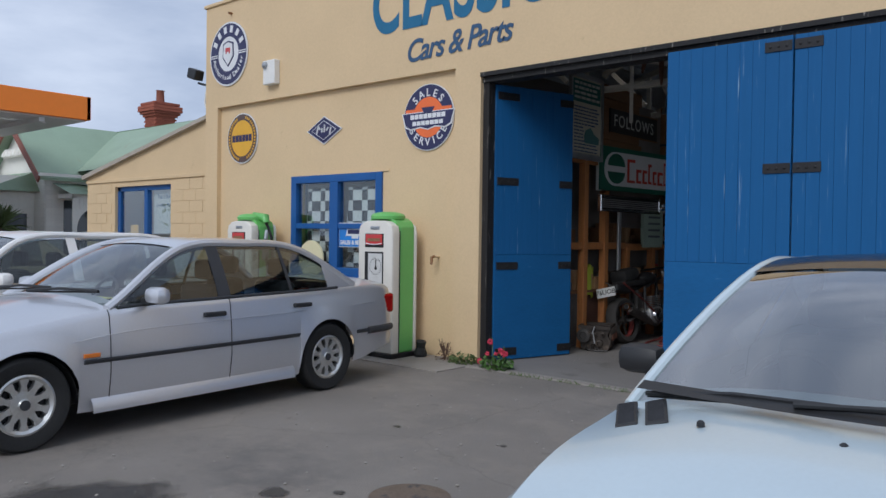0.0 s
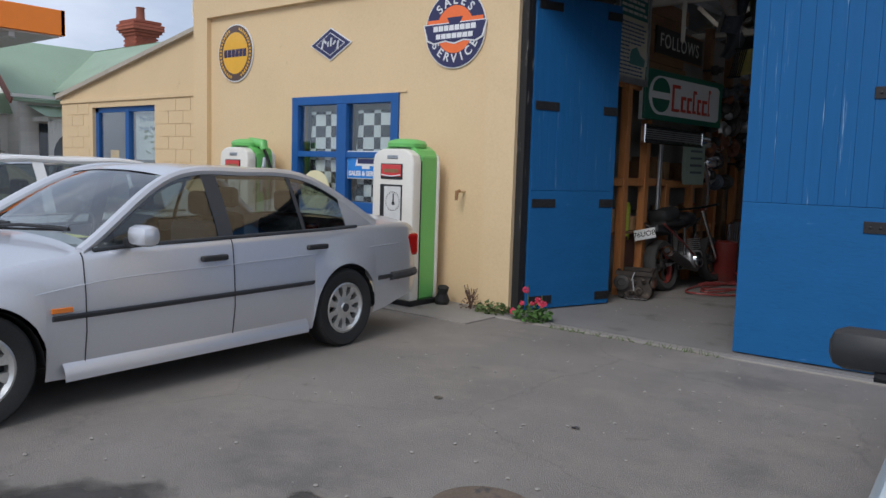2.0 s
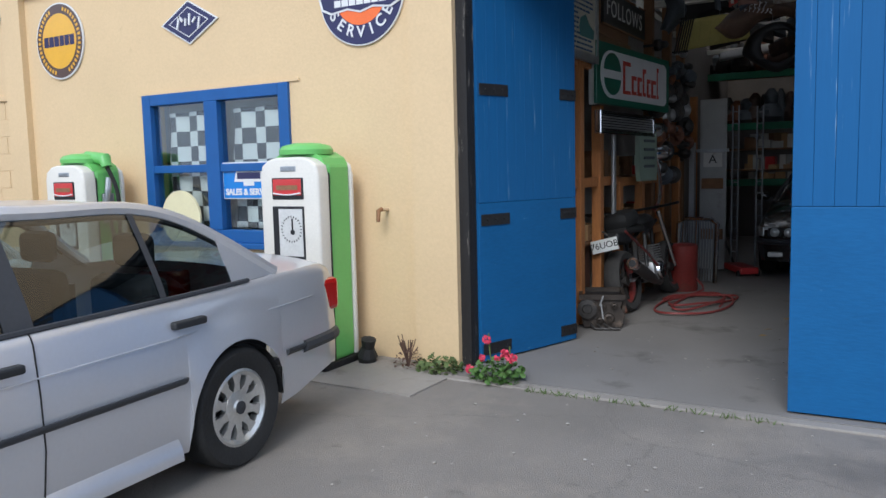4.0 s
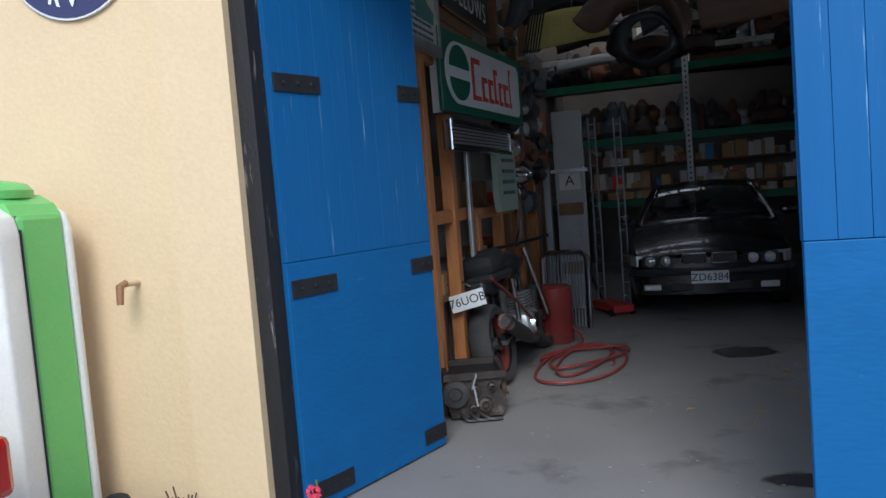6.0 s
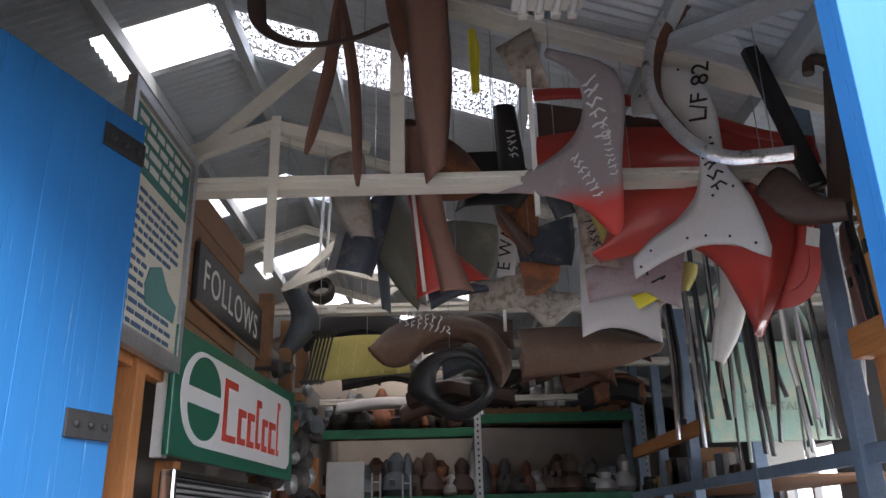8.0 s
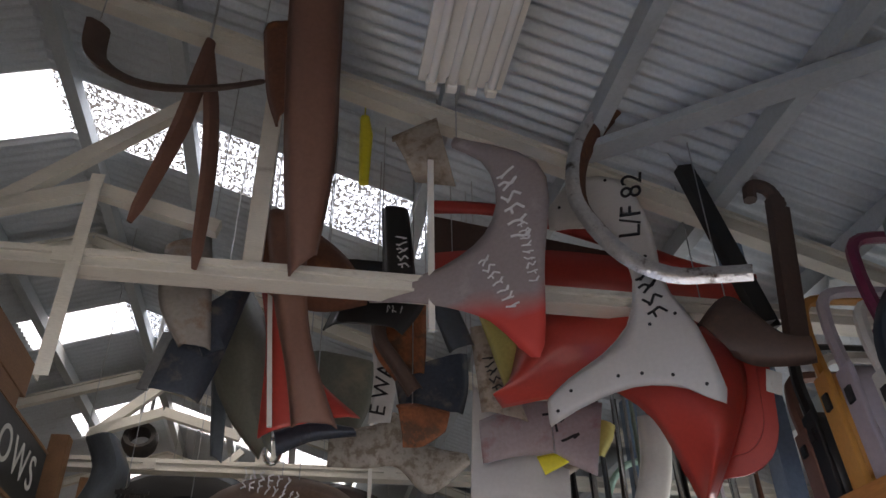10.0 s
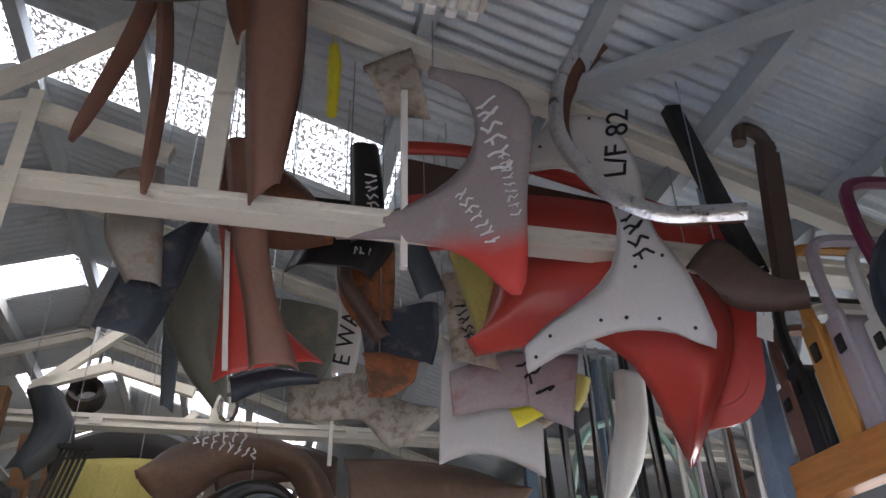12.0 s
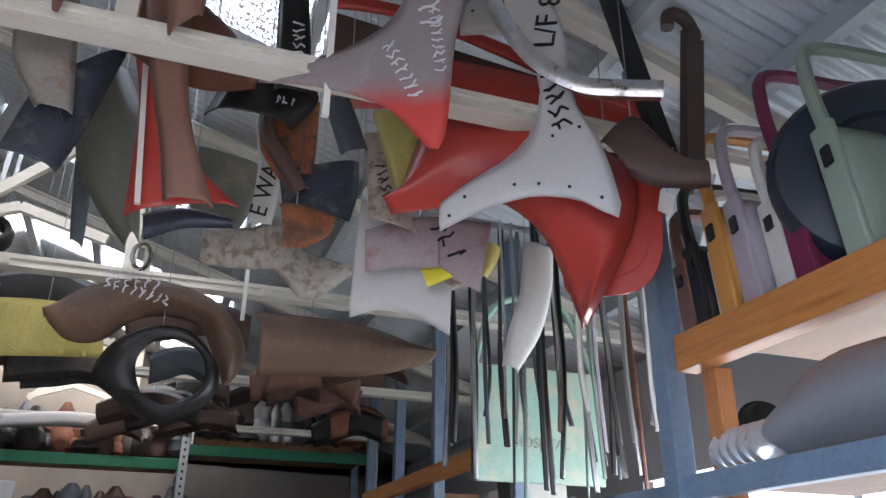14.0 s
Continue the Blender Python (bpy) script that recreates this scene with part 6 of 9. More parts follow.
for z0, z1 in ((6.8, 5.6), (8.8, 7.5)):
    solid("overhead_wire", Geo().tube([(-70, 8, z0), (-50, 13, (z0 + z1) / 2 - 0.4), (-36, 16.5, z1)], 0.025, 5), BLACK, I4, "thin black overhead power wire", "wire", "wires")
t = thing("hedge_row", pose(-75, 20, 0), "distant hedge and trees along the street", "hedge", kind="stuff")
g = Geo()
for i in range(12):
    q = leaf_clump(160, 5, 6 + rng.uniform(0, 3), 0.9, rng)
    g.add(q.v, q.f, Matrix.Translation((rng.uniform(-8, 8), -50 + 8 * i, 0)))
part("foliage", g, LEAF2, t)


# ---- inside the garage ----
RUSTM = M("rust_primer", (0.15, 0.06, 0.035), 0.75, 0.1, vary=0.3, scale=5, bump=0.2, dirt=(0.28, 0.11, 0.04), dirt_at=0.6, dirt_scale=6)
BROWNP = M("brown_primer_panel", (0.17, 0.085, 0.062), 0.65, vary=0.15, scale=3, bump=0.1, dirt=(0.26, 0.12, 0.07), dirt_at=0.7, dirt_scale=5)
DARKBR = M("dark_brown_panel", (0.075, 0.045, 0.035), 0.6, vary=0.25, scale=4, dirt=(0.14, 0.08, 0.05), dirt_at=0.64, dirt_scale=5)
PALEGREY = M("pale_grey_primer", (0.52, 0.51, 0.5), 0.65, vary=0.07, scale=3, bump=0.05, dirt=(0.34, 0.32, 0.3), dirt_at=0.7, dirt_scale=7)
MAUVE = M("mauve_grey_primer", (0.27, 0.23, 0.235), 0.7, vary=0.14, scale=2.5, bump=0.06, dirt=(0.38, 0.34, 0.34), dirt_at=0.62, dirt_scale=3)
REDP = M("red_panel_paint", (0.42, 0.042, 0.03), 0.45, vary=0.12, scale=3, bump=0.02, coat=0.25, dirt=(0.4, 0.06, 0.05), dirt_at=0.68)
TAN = M("stained_tan_panel", (0.36, 0.31, 0.26), 0.75, vary=0.2, scale=6, bump=0.1, dirt=(0.2, 0.15, 0.11), dirt_at=0.56, dirt_scale=14)
SLATEP = M("slate_panel", (0.07, 0.085, 0.10), 0.5, vary=0.2, scale=4, dirt=(0.18, 0.14, 0.11), dirt_at=0.66)
OLIVE = M("olive_grey_panel", (0.13, 0.135, 0.11), 0.5, vary=0.2, scale=3, dirt=(0.22, 0.2, 0.15), dirt_at=0.66)
YELP = M("mustard_panel", (0.46, 0.40, 0.12), 0.6, vary=0.15, scale=4, dirt=(0.25, 0.18, 0.04), dirt_at=0.68)
LEMON = M("lemon_plastic", (0.75, 0.68, 0.04), 0.5, vary=0.1)
WHITEP = M("old_white_panel", (0.58, 0.57, 0.53), 0.6, vary=0.08, dirt=(0.3, 0.22, 0.15), dirt_at=0.7, dirt_scale=8)
TURQ = M("faded_turquoise_panel", (0.36, 0.55, 0.46), 0.6, vary=0.15, scale=3, dirt=(0.55, 0.56, 0.42), dirt_at=0.55, dirt_scale=4)
ORANGEP = M("orange_brown_panel", (0.52, 0.24, 0.05), 0.5, vary=0.12, dirt=(0.25, 0.13, 0.05), dirt_at=0.7)
LILAC = M("lilac_panel", (0.38, 0.34, 0.38), 0.55, vary=0.1)
MAROON = M("maroon_panel", (0.16, 0.02, 0.06), 0.4, vary=0.15)
SAGE = M("sage_panel", (0.26, 0.33, 0.26), 0.5, vary=0.12)
CARTON = M("brown_carton", (0.36, 0.22, 0.11), 0.8, vary=0.12, scale=6, bump=0.05, by_piece=0.35)
PALEBOX = M("pale_carton", (0.55, 0.53, 0.48), 0.75, vary=0.1, by_piece=0.2)
GREASE = M("greasy_iron", (0.06, 0.056, 0.053), 0.5, 0.5, vary=0.4, scale=8, bump=0.3, dirt=(0.1, 0.07, 0.05), dirt_at=0.62, dirt_scale=8)
CHALK = M("white_chalk", (0.7, 0.7, 0.72), 0.9)
ALU = M("dull_aluminium", (0.45, 0.45, 0.45), 0.4, 0.7, vary=0.15)
HOSE = M("red_hose", (0.24, 0.04, 0.035), 0.5, vary=0.15)
HIVIS = M("lime_cloth", (0.5, 0.6, 0.05), 0.8)


def car_panel(name, o, ang, a, b, mat, label, bulge=0.06, tilt=0, hinge=3.3, category="car part", wire=True, nu=26, nv=8, fold=0.0, marks=(), group="hanging car panels"):
    """Pressed sheet hung up: the surface between two smooth edges a and b, rows of (along, height)."""
    t = thing(name, pose(o[0], o[1], hinge, 0, 0, ang) @ pose(0, 0, 0, tilt) @ pose(0, 0, -hinge), label, category, group)
    A, B = spline([(u, 0, z) for u, z in a], nu), spline([(u, 0, z) for u, z in b], nu)

    def fn(u, v):
        i = min(nu, int(u * nu + 0.5))
        p = A[i].lerp(B[i], v)
        return (p.x, -bulge * (math.sin(math.pi * v) if bulge >= 0.1 else 1 - abs(2 * v - 1) ** 5) + fold * (v - 0.5), p.z)
    ob = part("panel", Geo().grid(fn, nu, nv), mat, t, smooth=True)
    s = ob.modifiers.new("thickness", "SOLIDIFY")
    s.thickness, s.offset = 0.005, 0
    edge = max(A + B, key=lambda p: p.z)
    if wire:
        wxp = o[0] + edge.x * math.cos(radians(ang))
        part("hanging_wire", Geo().tube([(edge.x, 0.0, edge.z - 0.03), (edge.x, 0.012, roof_z(wxp) - 0.02)], 0.003, 5), GALV, t)
    part("rolled_edge", Geo().tube([p + Vector((0, 0.004, 0)) for p in A[::2]], 0.006, 5), mat, t)
    for kind, text, u, z, size, rot, mt in marks:
        m = pose(u, -bulge - 0.01, z, 0, rot, 0)
        if kind == "word":
            lettering("marking", text, size, mt, t, m, label="hand-painted marking")
        else:
            for i in range(len(text)):
                part("marking", scrawl(i + len(text), size), mt, t, "hand-painted marking", m=m @ Matrix.Translation(((i - (len(text) - 1) / 2) * size * 0.78, 0, 0)))
    return t


def scrawl(seed, size):
    """One hand-painted letter-sized mark of joined strokes."""
    r = random.Random(seed)
    g = Geo()
    p = [(r.uniform(-0.28, 0.28) * size, 0, (k / 3 - 0.5) * size) for k in range(4)]
    for q0, q1 in zip(p, p[1:]):
        g.rod(q0, q1, size * 0.13, 0.003, up=(0, 1, 0))
    return g.rod(p[r.randrange(1, 4)], (0.3 * size, 0, r.uniform(-0.4, 0.4) * size), size * 0.13, 0.003, up=(0, 1, 0))


# fenders on the first truss
two = bpy.data.materials["mauve_grey_primer"].copy()
two.name = "mauve_primer_red_tip"
n_, l_ = two.node_tree.nodes, two.node_tree.links
bsdf = n_["Principled BSDF"]
src = bsdf.inputs["Base Color"].links[0].from_socket
sep, mrz, mxz, coz, nz, ad = n_.new("ShaderNodeSeparateXYZ"), n_.new("ShaderNodeMapRange"), n_.new("ShaderNodeMix"), n_.new("ShaderNodeTexCoord"), n_.new("ShaderNodeTexNoise"), n_.new("ShaderNodeMath")
l_.new(coz.outputs["Object"], sep.inputs[0])
nz.inputs["Scale"].default_value = 5
l_.new(coz.outputs["Object"], nz.inputs["Vector"])
ad.operation = "MULTIPLY_ADD"
ad.inputs[1].default_value = 0.18
l_.new(nz.outputs["Fac"], ad.inputs[0])
l_.new(sep.outputs["Z"], ad.inputs[2])
mrz.inputs["From Min"].default_value, mrz.inputs["From Max"].default_value = 3.34, 3.22
l_.new(ad.outputs[0], mrz.inputs["Value"])
mxz.data_type = "RGBA"
mxz.inputs["B"].default_value = (0.5, 0.05, 0.04, 1)
l_.new(mrz.outputs["Result"], mxz.inputs["Factor"])
l_.new(src, mxz.inputs["A"])
l_.new(mxz.outputs["Result"], bsdf.inputs["Base Color"])

car_panel("fender", (-3.3, 9.1), -36, [(-0.35, 3.44), (-0.11, 3.41), (0.07, 3.46), (0.18, 3.55), (0.22, 3.70), (0.17, 3.88), (0.03, 4.02)], [(-0.35, 3.35), (-0.1, 3.28), (0.15, 3.15), (0.335, 2.96), (0.385, 3.32), (0.41, 3.77), (0.05, 4.06)], two, "mauve-grey primed fender with a red sprayed tip", 0.014,
          marks=(("bars", "SIXSIX", 0.29, 3.62, 0.08, 82, CHALK), ("bars", "SEVENNN", 0.21, 3.28, 0.05, 65, CHALK), ("bars", "SEVENNNNN", 0.335, 3.38, 0.04, 84, CHALK)))
sigma = car_panel("fender", (-2.6, 9.12), -38, [(-0.34, 2.99), (-0.24, 3.06), (-0.08, 3.14), (0.03, 3.26), (0.06, 3.49), (-0.05, 3.71), (-0.26, 3.77)], [(-0.34, 2.88), (-0.18, 2.94), (0.01, 2.97), (0.18, 2.93), (0.32, 2.85), (0.27, 3.15), (0.18, 3.37), (0.17, 3.64), (0.09, 3.91), (-0.12, 4.0), (-0.25, 3.89)], PALEGREY, "pale grey primed fender with black markings", 0.014,
          marks=(("bars", "FIVES", 0.12, 3.36, 0.075, 82, INK), ("word", "L/F 82", 0.115, 3.76, 0.13, -80, INK)))
for u, z in ((-0.3, 2.93), (-0.24, 3.0), (-0.05, 3.02), (0.04, 3.01), (0.15, 2.98), (0.26, 2.92), (0.1, 3.2), (0.2, 3.22), (0.13, 3.5), (0.02, 3.93), (-0.2, 3.86)):
    part("bolt_hole", Geo().lathe([(0.007, 0), (0.007, 0.003)], 8, pose(u, -0.017, z, 90)), INK, sigma)
car_panel("fender", (-2.5, 9.35), -30, [(-0.55, 3.09), (-0.5, 3.21), (-0.37, 3.55), (-0.05, 3.50), (0.12, 3.45), (0.40, 3.2), (0.41, 2.95), (0.20, 2.55)], [(-0.55, 3.07), (-0.36, 3.08), (-0.15, 3.09), (-0.05, 3.05), (0.06, 2.93), (0.12, 2.78), (0.16, 2.65), (0.19, 2.54)], REDP, "large red front fender hung by its edge", 0.13, nv=12)
t = thing("door_card", pose(-2.26, 9.3, 0, 0, 0, -35), "red rounded inner panel with a pressed rim", "car part", "hanging car panels")
for k, (w, y0) in enumerate(((1.0, 0.0), (0.74, -0.012), (0.66, -0.006))):
    o = [(0.1 + w * (0.19 * math.copysign(abs(math.cos(a)) ** 0.5, math.cos(a)) + 0.06 * math.sin(a)), 2.98 + w * 0.29 * math.copysign(abs(math.sin(a)) ** 0.5, math.sin(a))) for a in [2 * math.pi * i / 36 for i in range(36)]]
    part(("plate", "pressed_rim", "face")[k], Geo().prism(o, y0, y0 + 0.012), REDP, t)
part("hanging_wire", Geo().tube([(0.1, 0.006, 3.2), (0.1, 0.006, roof_z(-2.15) - 0.02)], 0.003, 5), GALV, t)
t = car_panel("door_shell", (-2.6, 9.5), -20, [(-0.70, 4.22), (-0.35, 4.14), (0.14, 3.91), (0.5, 3.7), (0.76, 3.6)], [(-0.70, 4.14), (-0.35, 4.07), (0.12, 3.84), (0.48, 3.63), (0.75, 3.53)], REDP, "red car door frame with an open window", 0.02)
part("lower_panel", Geo().grid(lambda u, v: (-0.70 + 1.46 * u, -0.05 * math.sin(math.pi * v), (3.90 - 0.36 * u * u) - (0.32 - 0.1 * u) * v), 14, 6), REDP, t, smooth=True)
# dark sheet across the open window, coloured as the shade behind it
part("window_void", Geo().grid(lambda u, v: (-0.70 + 1.46 * u, 0.05, (4.16 - 0.56 * u) - 0.3 * v), 8, 2), DARKBR, t)

t = thing("wheel_arch_trim", pose(-2.55, 8.9, 0, 0, 0, -30), "rusted chrome wheel arch moulding", "car part", "hanging car panels")
pts = spline([(0.1, -0.03, 4.28), (-0.06, 0.0, 4.2), (-0.19, 0, 4.02), (-0.225, 0, 3.78), (-0.16, 0, 3.6), (-0.06, 0, 3.44), (0.07, 0, 3.34), (0.2, 0, 3.31), (0.34, 0, 3.29)], 36)
def band(u, depth, out):
    i = int(u * 36 + 0.5)
    d = (pts[min(36, i + 1)] - pts[max(0, i - 1)]).normalized()
    return pts[i] + Vector((-d.z, 0, d.x)) * out + Vector((0, depth, 0))


part("rusty_back", Geo().grid(lambda u, v: band(u, -0.02 + 0.13 * v, 0.012 * math.sin(math.pi * v)), 36, 4), RUSTM, t, smooth=True)
part("chrome_face", Geo().grid(lambda u, v: band(u, -0.022 - 0.012 * math.sin(math.pi * v), -0.07 * v * min(1, 0.55 + 0.9 * u)), 36, 5), FLAKED, t, "flaking chrome", smooth=True)
part("hanging_wire", Geo().tube([(-0.09, 0.02, 4.1), (-0.09, 0.02, 4.3)], 0.003, 5), GALV, t)
for a, b, w, mt, lb in (((-2.23, 9.06, 4.02), (-2.03, 9.06, 3.25), 0.07, BLACK, "black steel channel hung from the truss"), ((-1.85, 9.02, 3.86), (-1.98, 8.98, 3.14), 0.065, DARKBR, "dark brown curved door pillar section")):
    t = thing("steel_section", I4, lb, "car part", "hanging car panels")
    part("channel", Geo().rod(a, b, w, 0.05, up=(0, 1, 0)).rod((a[0] + w * 0.8, a[1] + 0.03, a[2] - 0.03), (b[0] + w * 0.8, b[1] + 0.03, b[2]), w * 0.5, 0.05, up=(0, 1, 0)), mt, t)
    if mt is DARKBR:
        part("hook_end", Geo().tube(spline([(a[0] + 0.02, a[1], a[2] - 0.04), (a[0] - 0.02, a[1], a[2] + 0.05), (a[0] - 0.1, a[1], a[2] + 0.06), (a[0] - 0.12, a[1], a[2] - 0.02)], 10), 0.03, 7), mt, t, smooth=True)
    part("hanging_wire", Geo().tube([(a[0], a[1] + 0.01, a[2] - 0.02), (a[0] - 0.05, a[1] + 0.01, roof_z(a[0] - 0.05) - 0.02)], 0.003, 5), GALV, t)
car_panel("fender", (-2.3, 9.0), -30, [(-0.05, 3.2), (0.08, 3.3), (0.22, 3.12), (0.32, 3.08)], [(0.05, 3.05), (0.12, 3.0), (0.25, 2.98), (0.32, 2.98)], DARKBR, "dark rusty bracket behind a fender", 0.04)
t = thing("paper_tag", pose(-2.14, 8.93, 2.98), "white paper tag tied to a panel", "tag")
part("tag", Geo().box((-0.03, 0, -0.09), (0.03, 0.002, 0.0), pose(0, 0, 0, 0, 14)), WHITEP, t)
part("string", Geo().tube([(0, 0.001, 0), (0.01, 0.02, 0.2)], 0.002, 4), GALV, t)

# brown and grey panels left of them
car_panel("fender", (-3.93, 9.12), 4, [(-0.11, 4.75), (-0.08, 4.2), (-0.03, 3.7), (0.03, 3.33)], [(0.10, 4.78), (0.13, 4.2), (0.15, 3.8), (0.12, 3.42)], BROWNP, "long brown primed fender hanging point down", 0.06, tilt=20, wire=False)
car_panel("fender", (-3.9, 9.33), 0, [(-0.13, 3.75), (-0.05, 3.33), (0.02, 3.05), (0.06, 2.83)], [(0.04, 3.75), (0.07, 3.35), (0.12, 3.1), (0.22, 2.83)], BROWNP, "narrow curved brown fender", 0.05)
car_panel("fender", (-3.95, 8.98), -10, [(-0.17, 4.5), (-0.12, 4.15), (-0.06, 3.95)], [(0.03, 4.5), (0.02, 4.2), (0.1, 4.03)], RUSTM, "rusty curved wing end", 0.06)
car_panel("fender", (-4.0, 9.5), 0, [(-0.05, 3.85), (0.02, 3.9), (0.3, 3.7), (0.42, 3.5)], [(-0.05, 3.5), (0.1, 3.42), (0.25, 3.4), (0.42, 3.45)], RUSTM, "rusty rounded wing behind the chord", 0.1)
car_panel("fender", (-3.8, 9.6), 0, [(-0.24, 3.6), (-0.18, 3.3), (-0.17, 2.88)], [(-0.1, 3.6), (0.0, 3.2), (0.22, 2.98)], REDP, "red fender with a white strip", 0.06, marks=(("bars", "THR", -0.09, 3.3, 0.06, 85, INK),))
solid("white_strip", Geo().rod((-4.0, 9.53, 3.6), (-3.93, 9.53, 2.9), 0.02), WHITEP, I4, "thin white trim strip against a red fender", "trim")
TANGREY = M("grey_tan_panel", (0.27, 0.25, 0.23), 0.6, vary=0.2, dirt=(0.2, 0.13, 0.09), dirt_at=0.6, dirt_scale=6)
BLUESTEEL = M("dark_blue_grey_steel", (0.05, 0.062, 0.085), 0.4, 0.3, vary=0.3, dirt=(0.16, 0.15, 0.14), dirt_at=0.6, dirt_scale=7)
BRIGHTRUST = M("bright_rust", (0.24, 0.085, 0.035), 0.85, vary=0.4, scale=9, bump=0.4, dirt=(0.10, 0.05, 0.03), dirt_at=0.55, dirt_scale=12)
PINKP = M("pink_grey_primer", (0.36, 0.30, 0.31), 0.7, vary=0.16, scale=3, bump=0.06, dirt=(0.30, 0.13, 0.13), dirt_at=0.60, dirt_scale=3.5)
SPOTTED = M("spotted_tan_panel", (0.34, 0.31, 0.27), 0.75, vary=0.2, scale=6, bump=0.1, dirt=(0.20, 0.165, 0.13), dirt_at=0.53, dirt_scale=22)
car_panel("bonnet", (-4.32, 9.5), 0, [(-0.12, 3.66), (-0.1, 3.4), (0.01, 3.2)], [(0.06, 3.72), (0.1, 3.43), (0.13, 3.19)], TANGREY, "grey and tan bonnet panel hanging upright", 0.03)
t = car_panel("inner_wing", (-4.28, 9.6), 0, [(0.21, 3.58), (0.12, 3.2), (0.06, 3.01)], [(-0.09, 3.3), (-0.13, 3.15), (-0.16, 3.05)], BLUESTEEL, "dark blue-grey folded inner wing panel", 0.05)
part("bent_edge", Geo().rod((-0.09, -0.03, 3.29), (-0.15, -0.03, 3.04), 0.05, 0.012, up=(0.4, 1, 0)), GALV, t, "bright bent steel edge")
part("bracket", Geo().rod((0.02, -0.06, 3.36), (0.1, -0.06, 3.2), 0.09, 0.02, up=(0, 1, 0)), BLUESTEEL, t)
car_panel("fender", (-3.85, 9.75), 0, [(-0.07, 2.96), (0.08, 3.01), (0.25, 2.99)], [(-0.05, 2.86), (0.09, 2.93), (0.27, 2.96)], BLUESTEEL, "curved blue-grey edge strip below a red fender", 0.03)
car_panel("fender", (-2.85, 10.05), -20, [(-0.15, 3.37), (-0.03, 3.24), (0.12, 3.07), (0.28, 2.95)], [(-0.18, 2.77), (-0.04, 2.81), (0.11, 2.78), (0.27, 2.69)], PALEGREY, "off-white panel with an arched lower edge", 0.02)
car_panel("fender", (-2.8, 9.9), -20, [(-0.21, 3.14), (0.04, 3.21), (0.36, 3.18)], [(-0.2, 2.94), (0.05, 2.96), (0.3, 2.85)], PINKP, "pink and grey primed panel with dark markings", 0.02, marks=(("bars", "FOU", 0.16, 3.09, 0.085, 60, INK),))
car_panel("fender", (-2.7, 10.0), -20, [(-0.17, 3.0), (0.01, 2.97), (0.2, 2.98)], [(-0.14, 2.89), (0.01, 2.86), (0.17, 2.93)], TAN, "stained tan strip behind other panels", 0.02)
car_panel("fender", (-2.75, 9.85), -20, [(-0.02, 2.94), (0.06, 2.95)], [(0.01, 2.86), (0.12, 2.91)], LEMON, "small bright yellow panel scrap", 0.01)
car_panel("fender", (-3.0, 9.8), -10, [(-0.06, 3.54), (-0.04, 3.34), (-0.02, 3.12)], [(0.09, 3.54), (0.12, 3.28), (0.18, 3.07)], TAN, "pale stained panel with dark writing", 0.02, marks=(("bars", "FIVES", 0.03, 3.3, 0.05, 75, INK),))
car_panel("fender", (-3.4, 10.2), 0, [(-0.28, 3.14), (-0.06, 3.18), (0.04, 3.25), (0.18, 3.1), (0.38, 3.06)], [(-0.28, 2.97), (-0.1, 2.97), (0.05, 2.98), (0.2, 2.86), (0.4, 3.01)], SPOTTED, "spotted tan fender with an arched edge", 0.03)
car_panel("fender", (-3.4, 10.1), 0, [(-0.11, 3.68), (-0.08, 3.41), (-0.1, 3.15)], [(0.01, 3.69), (0.03, 3.42), (0.0, 3.16)], PALEGREY, "narrow pale panel lettered in black", 0.01, marks=(("word", "E WA", -0.045, 3.32, 0.11, -82, INK),))
car_panel("floor_panel", (-3.35, 9.9), 0, [(-0.16, 3.68), (-0.15, 3.44), (-0.05, 3.29)], [(0.09, 3.72), (0.09, 3.47), (0.08, 3.33)], BRIGHTRUST, "rusted floor panel in a dark frame", 0.03)
car_panel("frame_rail", (-3.35, 9.82), 0, [(-0.16, 3.7), (-0.17, 3.47), (-0.08, 3.31), (0.0, 3.18)], [(-0.1, 3.7), (-0.11, 3.48), (-0.03, 3.35), (0.06, 3.22)], DARKBR, "dark bent frame rail", 0.035)
car_panel("inner_wing", (-3.3, 9.95), 0, [(-0.1, 3.34), (-0.08, 3.24), (-0.06, 3.12)], [(0.25, 3.47), (0.25, 3.3), (0.22, 3.16)], BLUESTEEL, "dark slate inner wing with pressed ribs", 0.05)
car_panel("fender", (-3.3, 9.86), 0, [(-0.1, 3.15), (-0.01, 3.16), (0.14, 3.13)], [(-0.07, 2.96), (0.02, 2.97), (0.12, 3.04)], BRIGHTRUST, "bright orange rusted torn panel", 0.03)
car_panel("steel_section", (-3.2, 9.7), 0, [(-0.07, 3.6), (0.02, 3.35)], [(0.04, 3.63), (0.13, 3.39)], SLATEP, "dark pressed steel box section", 0.03)
car_panel("moulded_panel", (-2.3, 10.0), 0, [(0.11, 3.22), (0.09, 2.99), (0.02, 2.77), (-0.02, 2.59)], [(0.26, 3.19), (0.24, 2.98), (0.17, 2.76), (0.04, 2.56)], WHITEP, "curved off-white moulded trim panel", 0.04)
car_panel("door_shell", (-3.75, 10.3), 0, [(-0.05, 3.6), (-0.02, 3.4), (0.02, 3.2)], [(0.3, 3.55), (0.28, 3.35), (0.2, 3.15)], OLIVE, "dull olive inner panel with pressed ribs", 0.04)
car_panel("fender", (-4.1, 10.0), 0, [(-0.14, 3.6), (-0.13, 3.33), (-0.02, 3.1), (0.12, 2.93)], [(0.0, 3.75), (0.12, 3.5), (0.14, 3.2), (0.17, 2.95)], OLIVE, "olive grey rounded fender", 0.12)
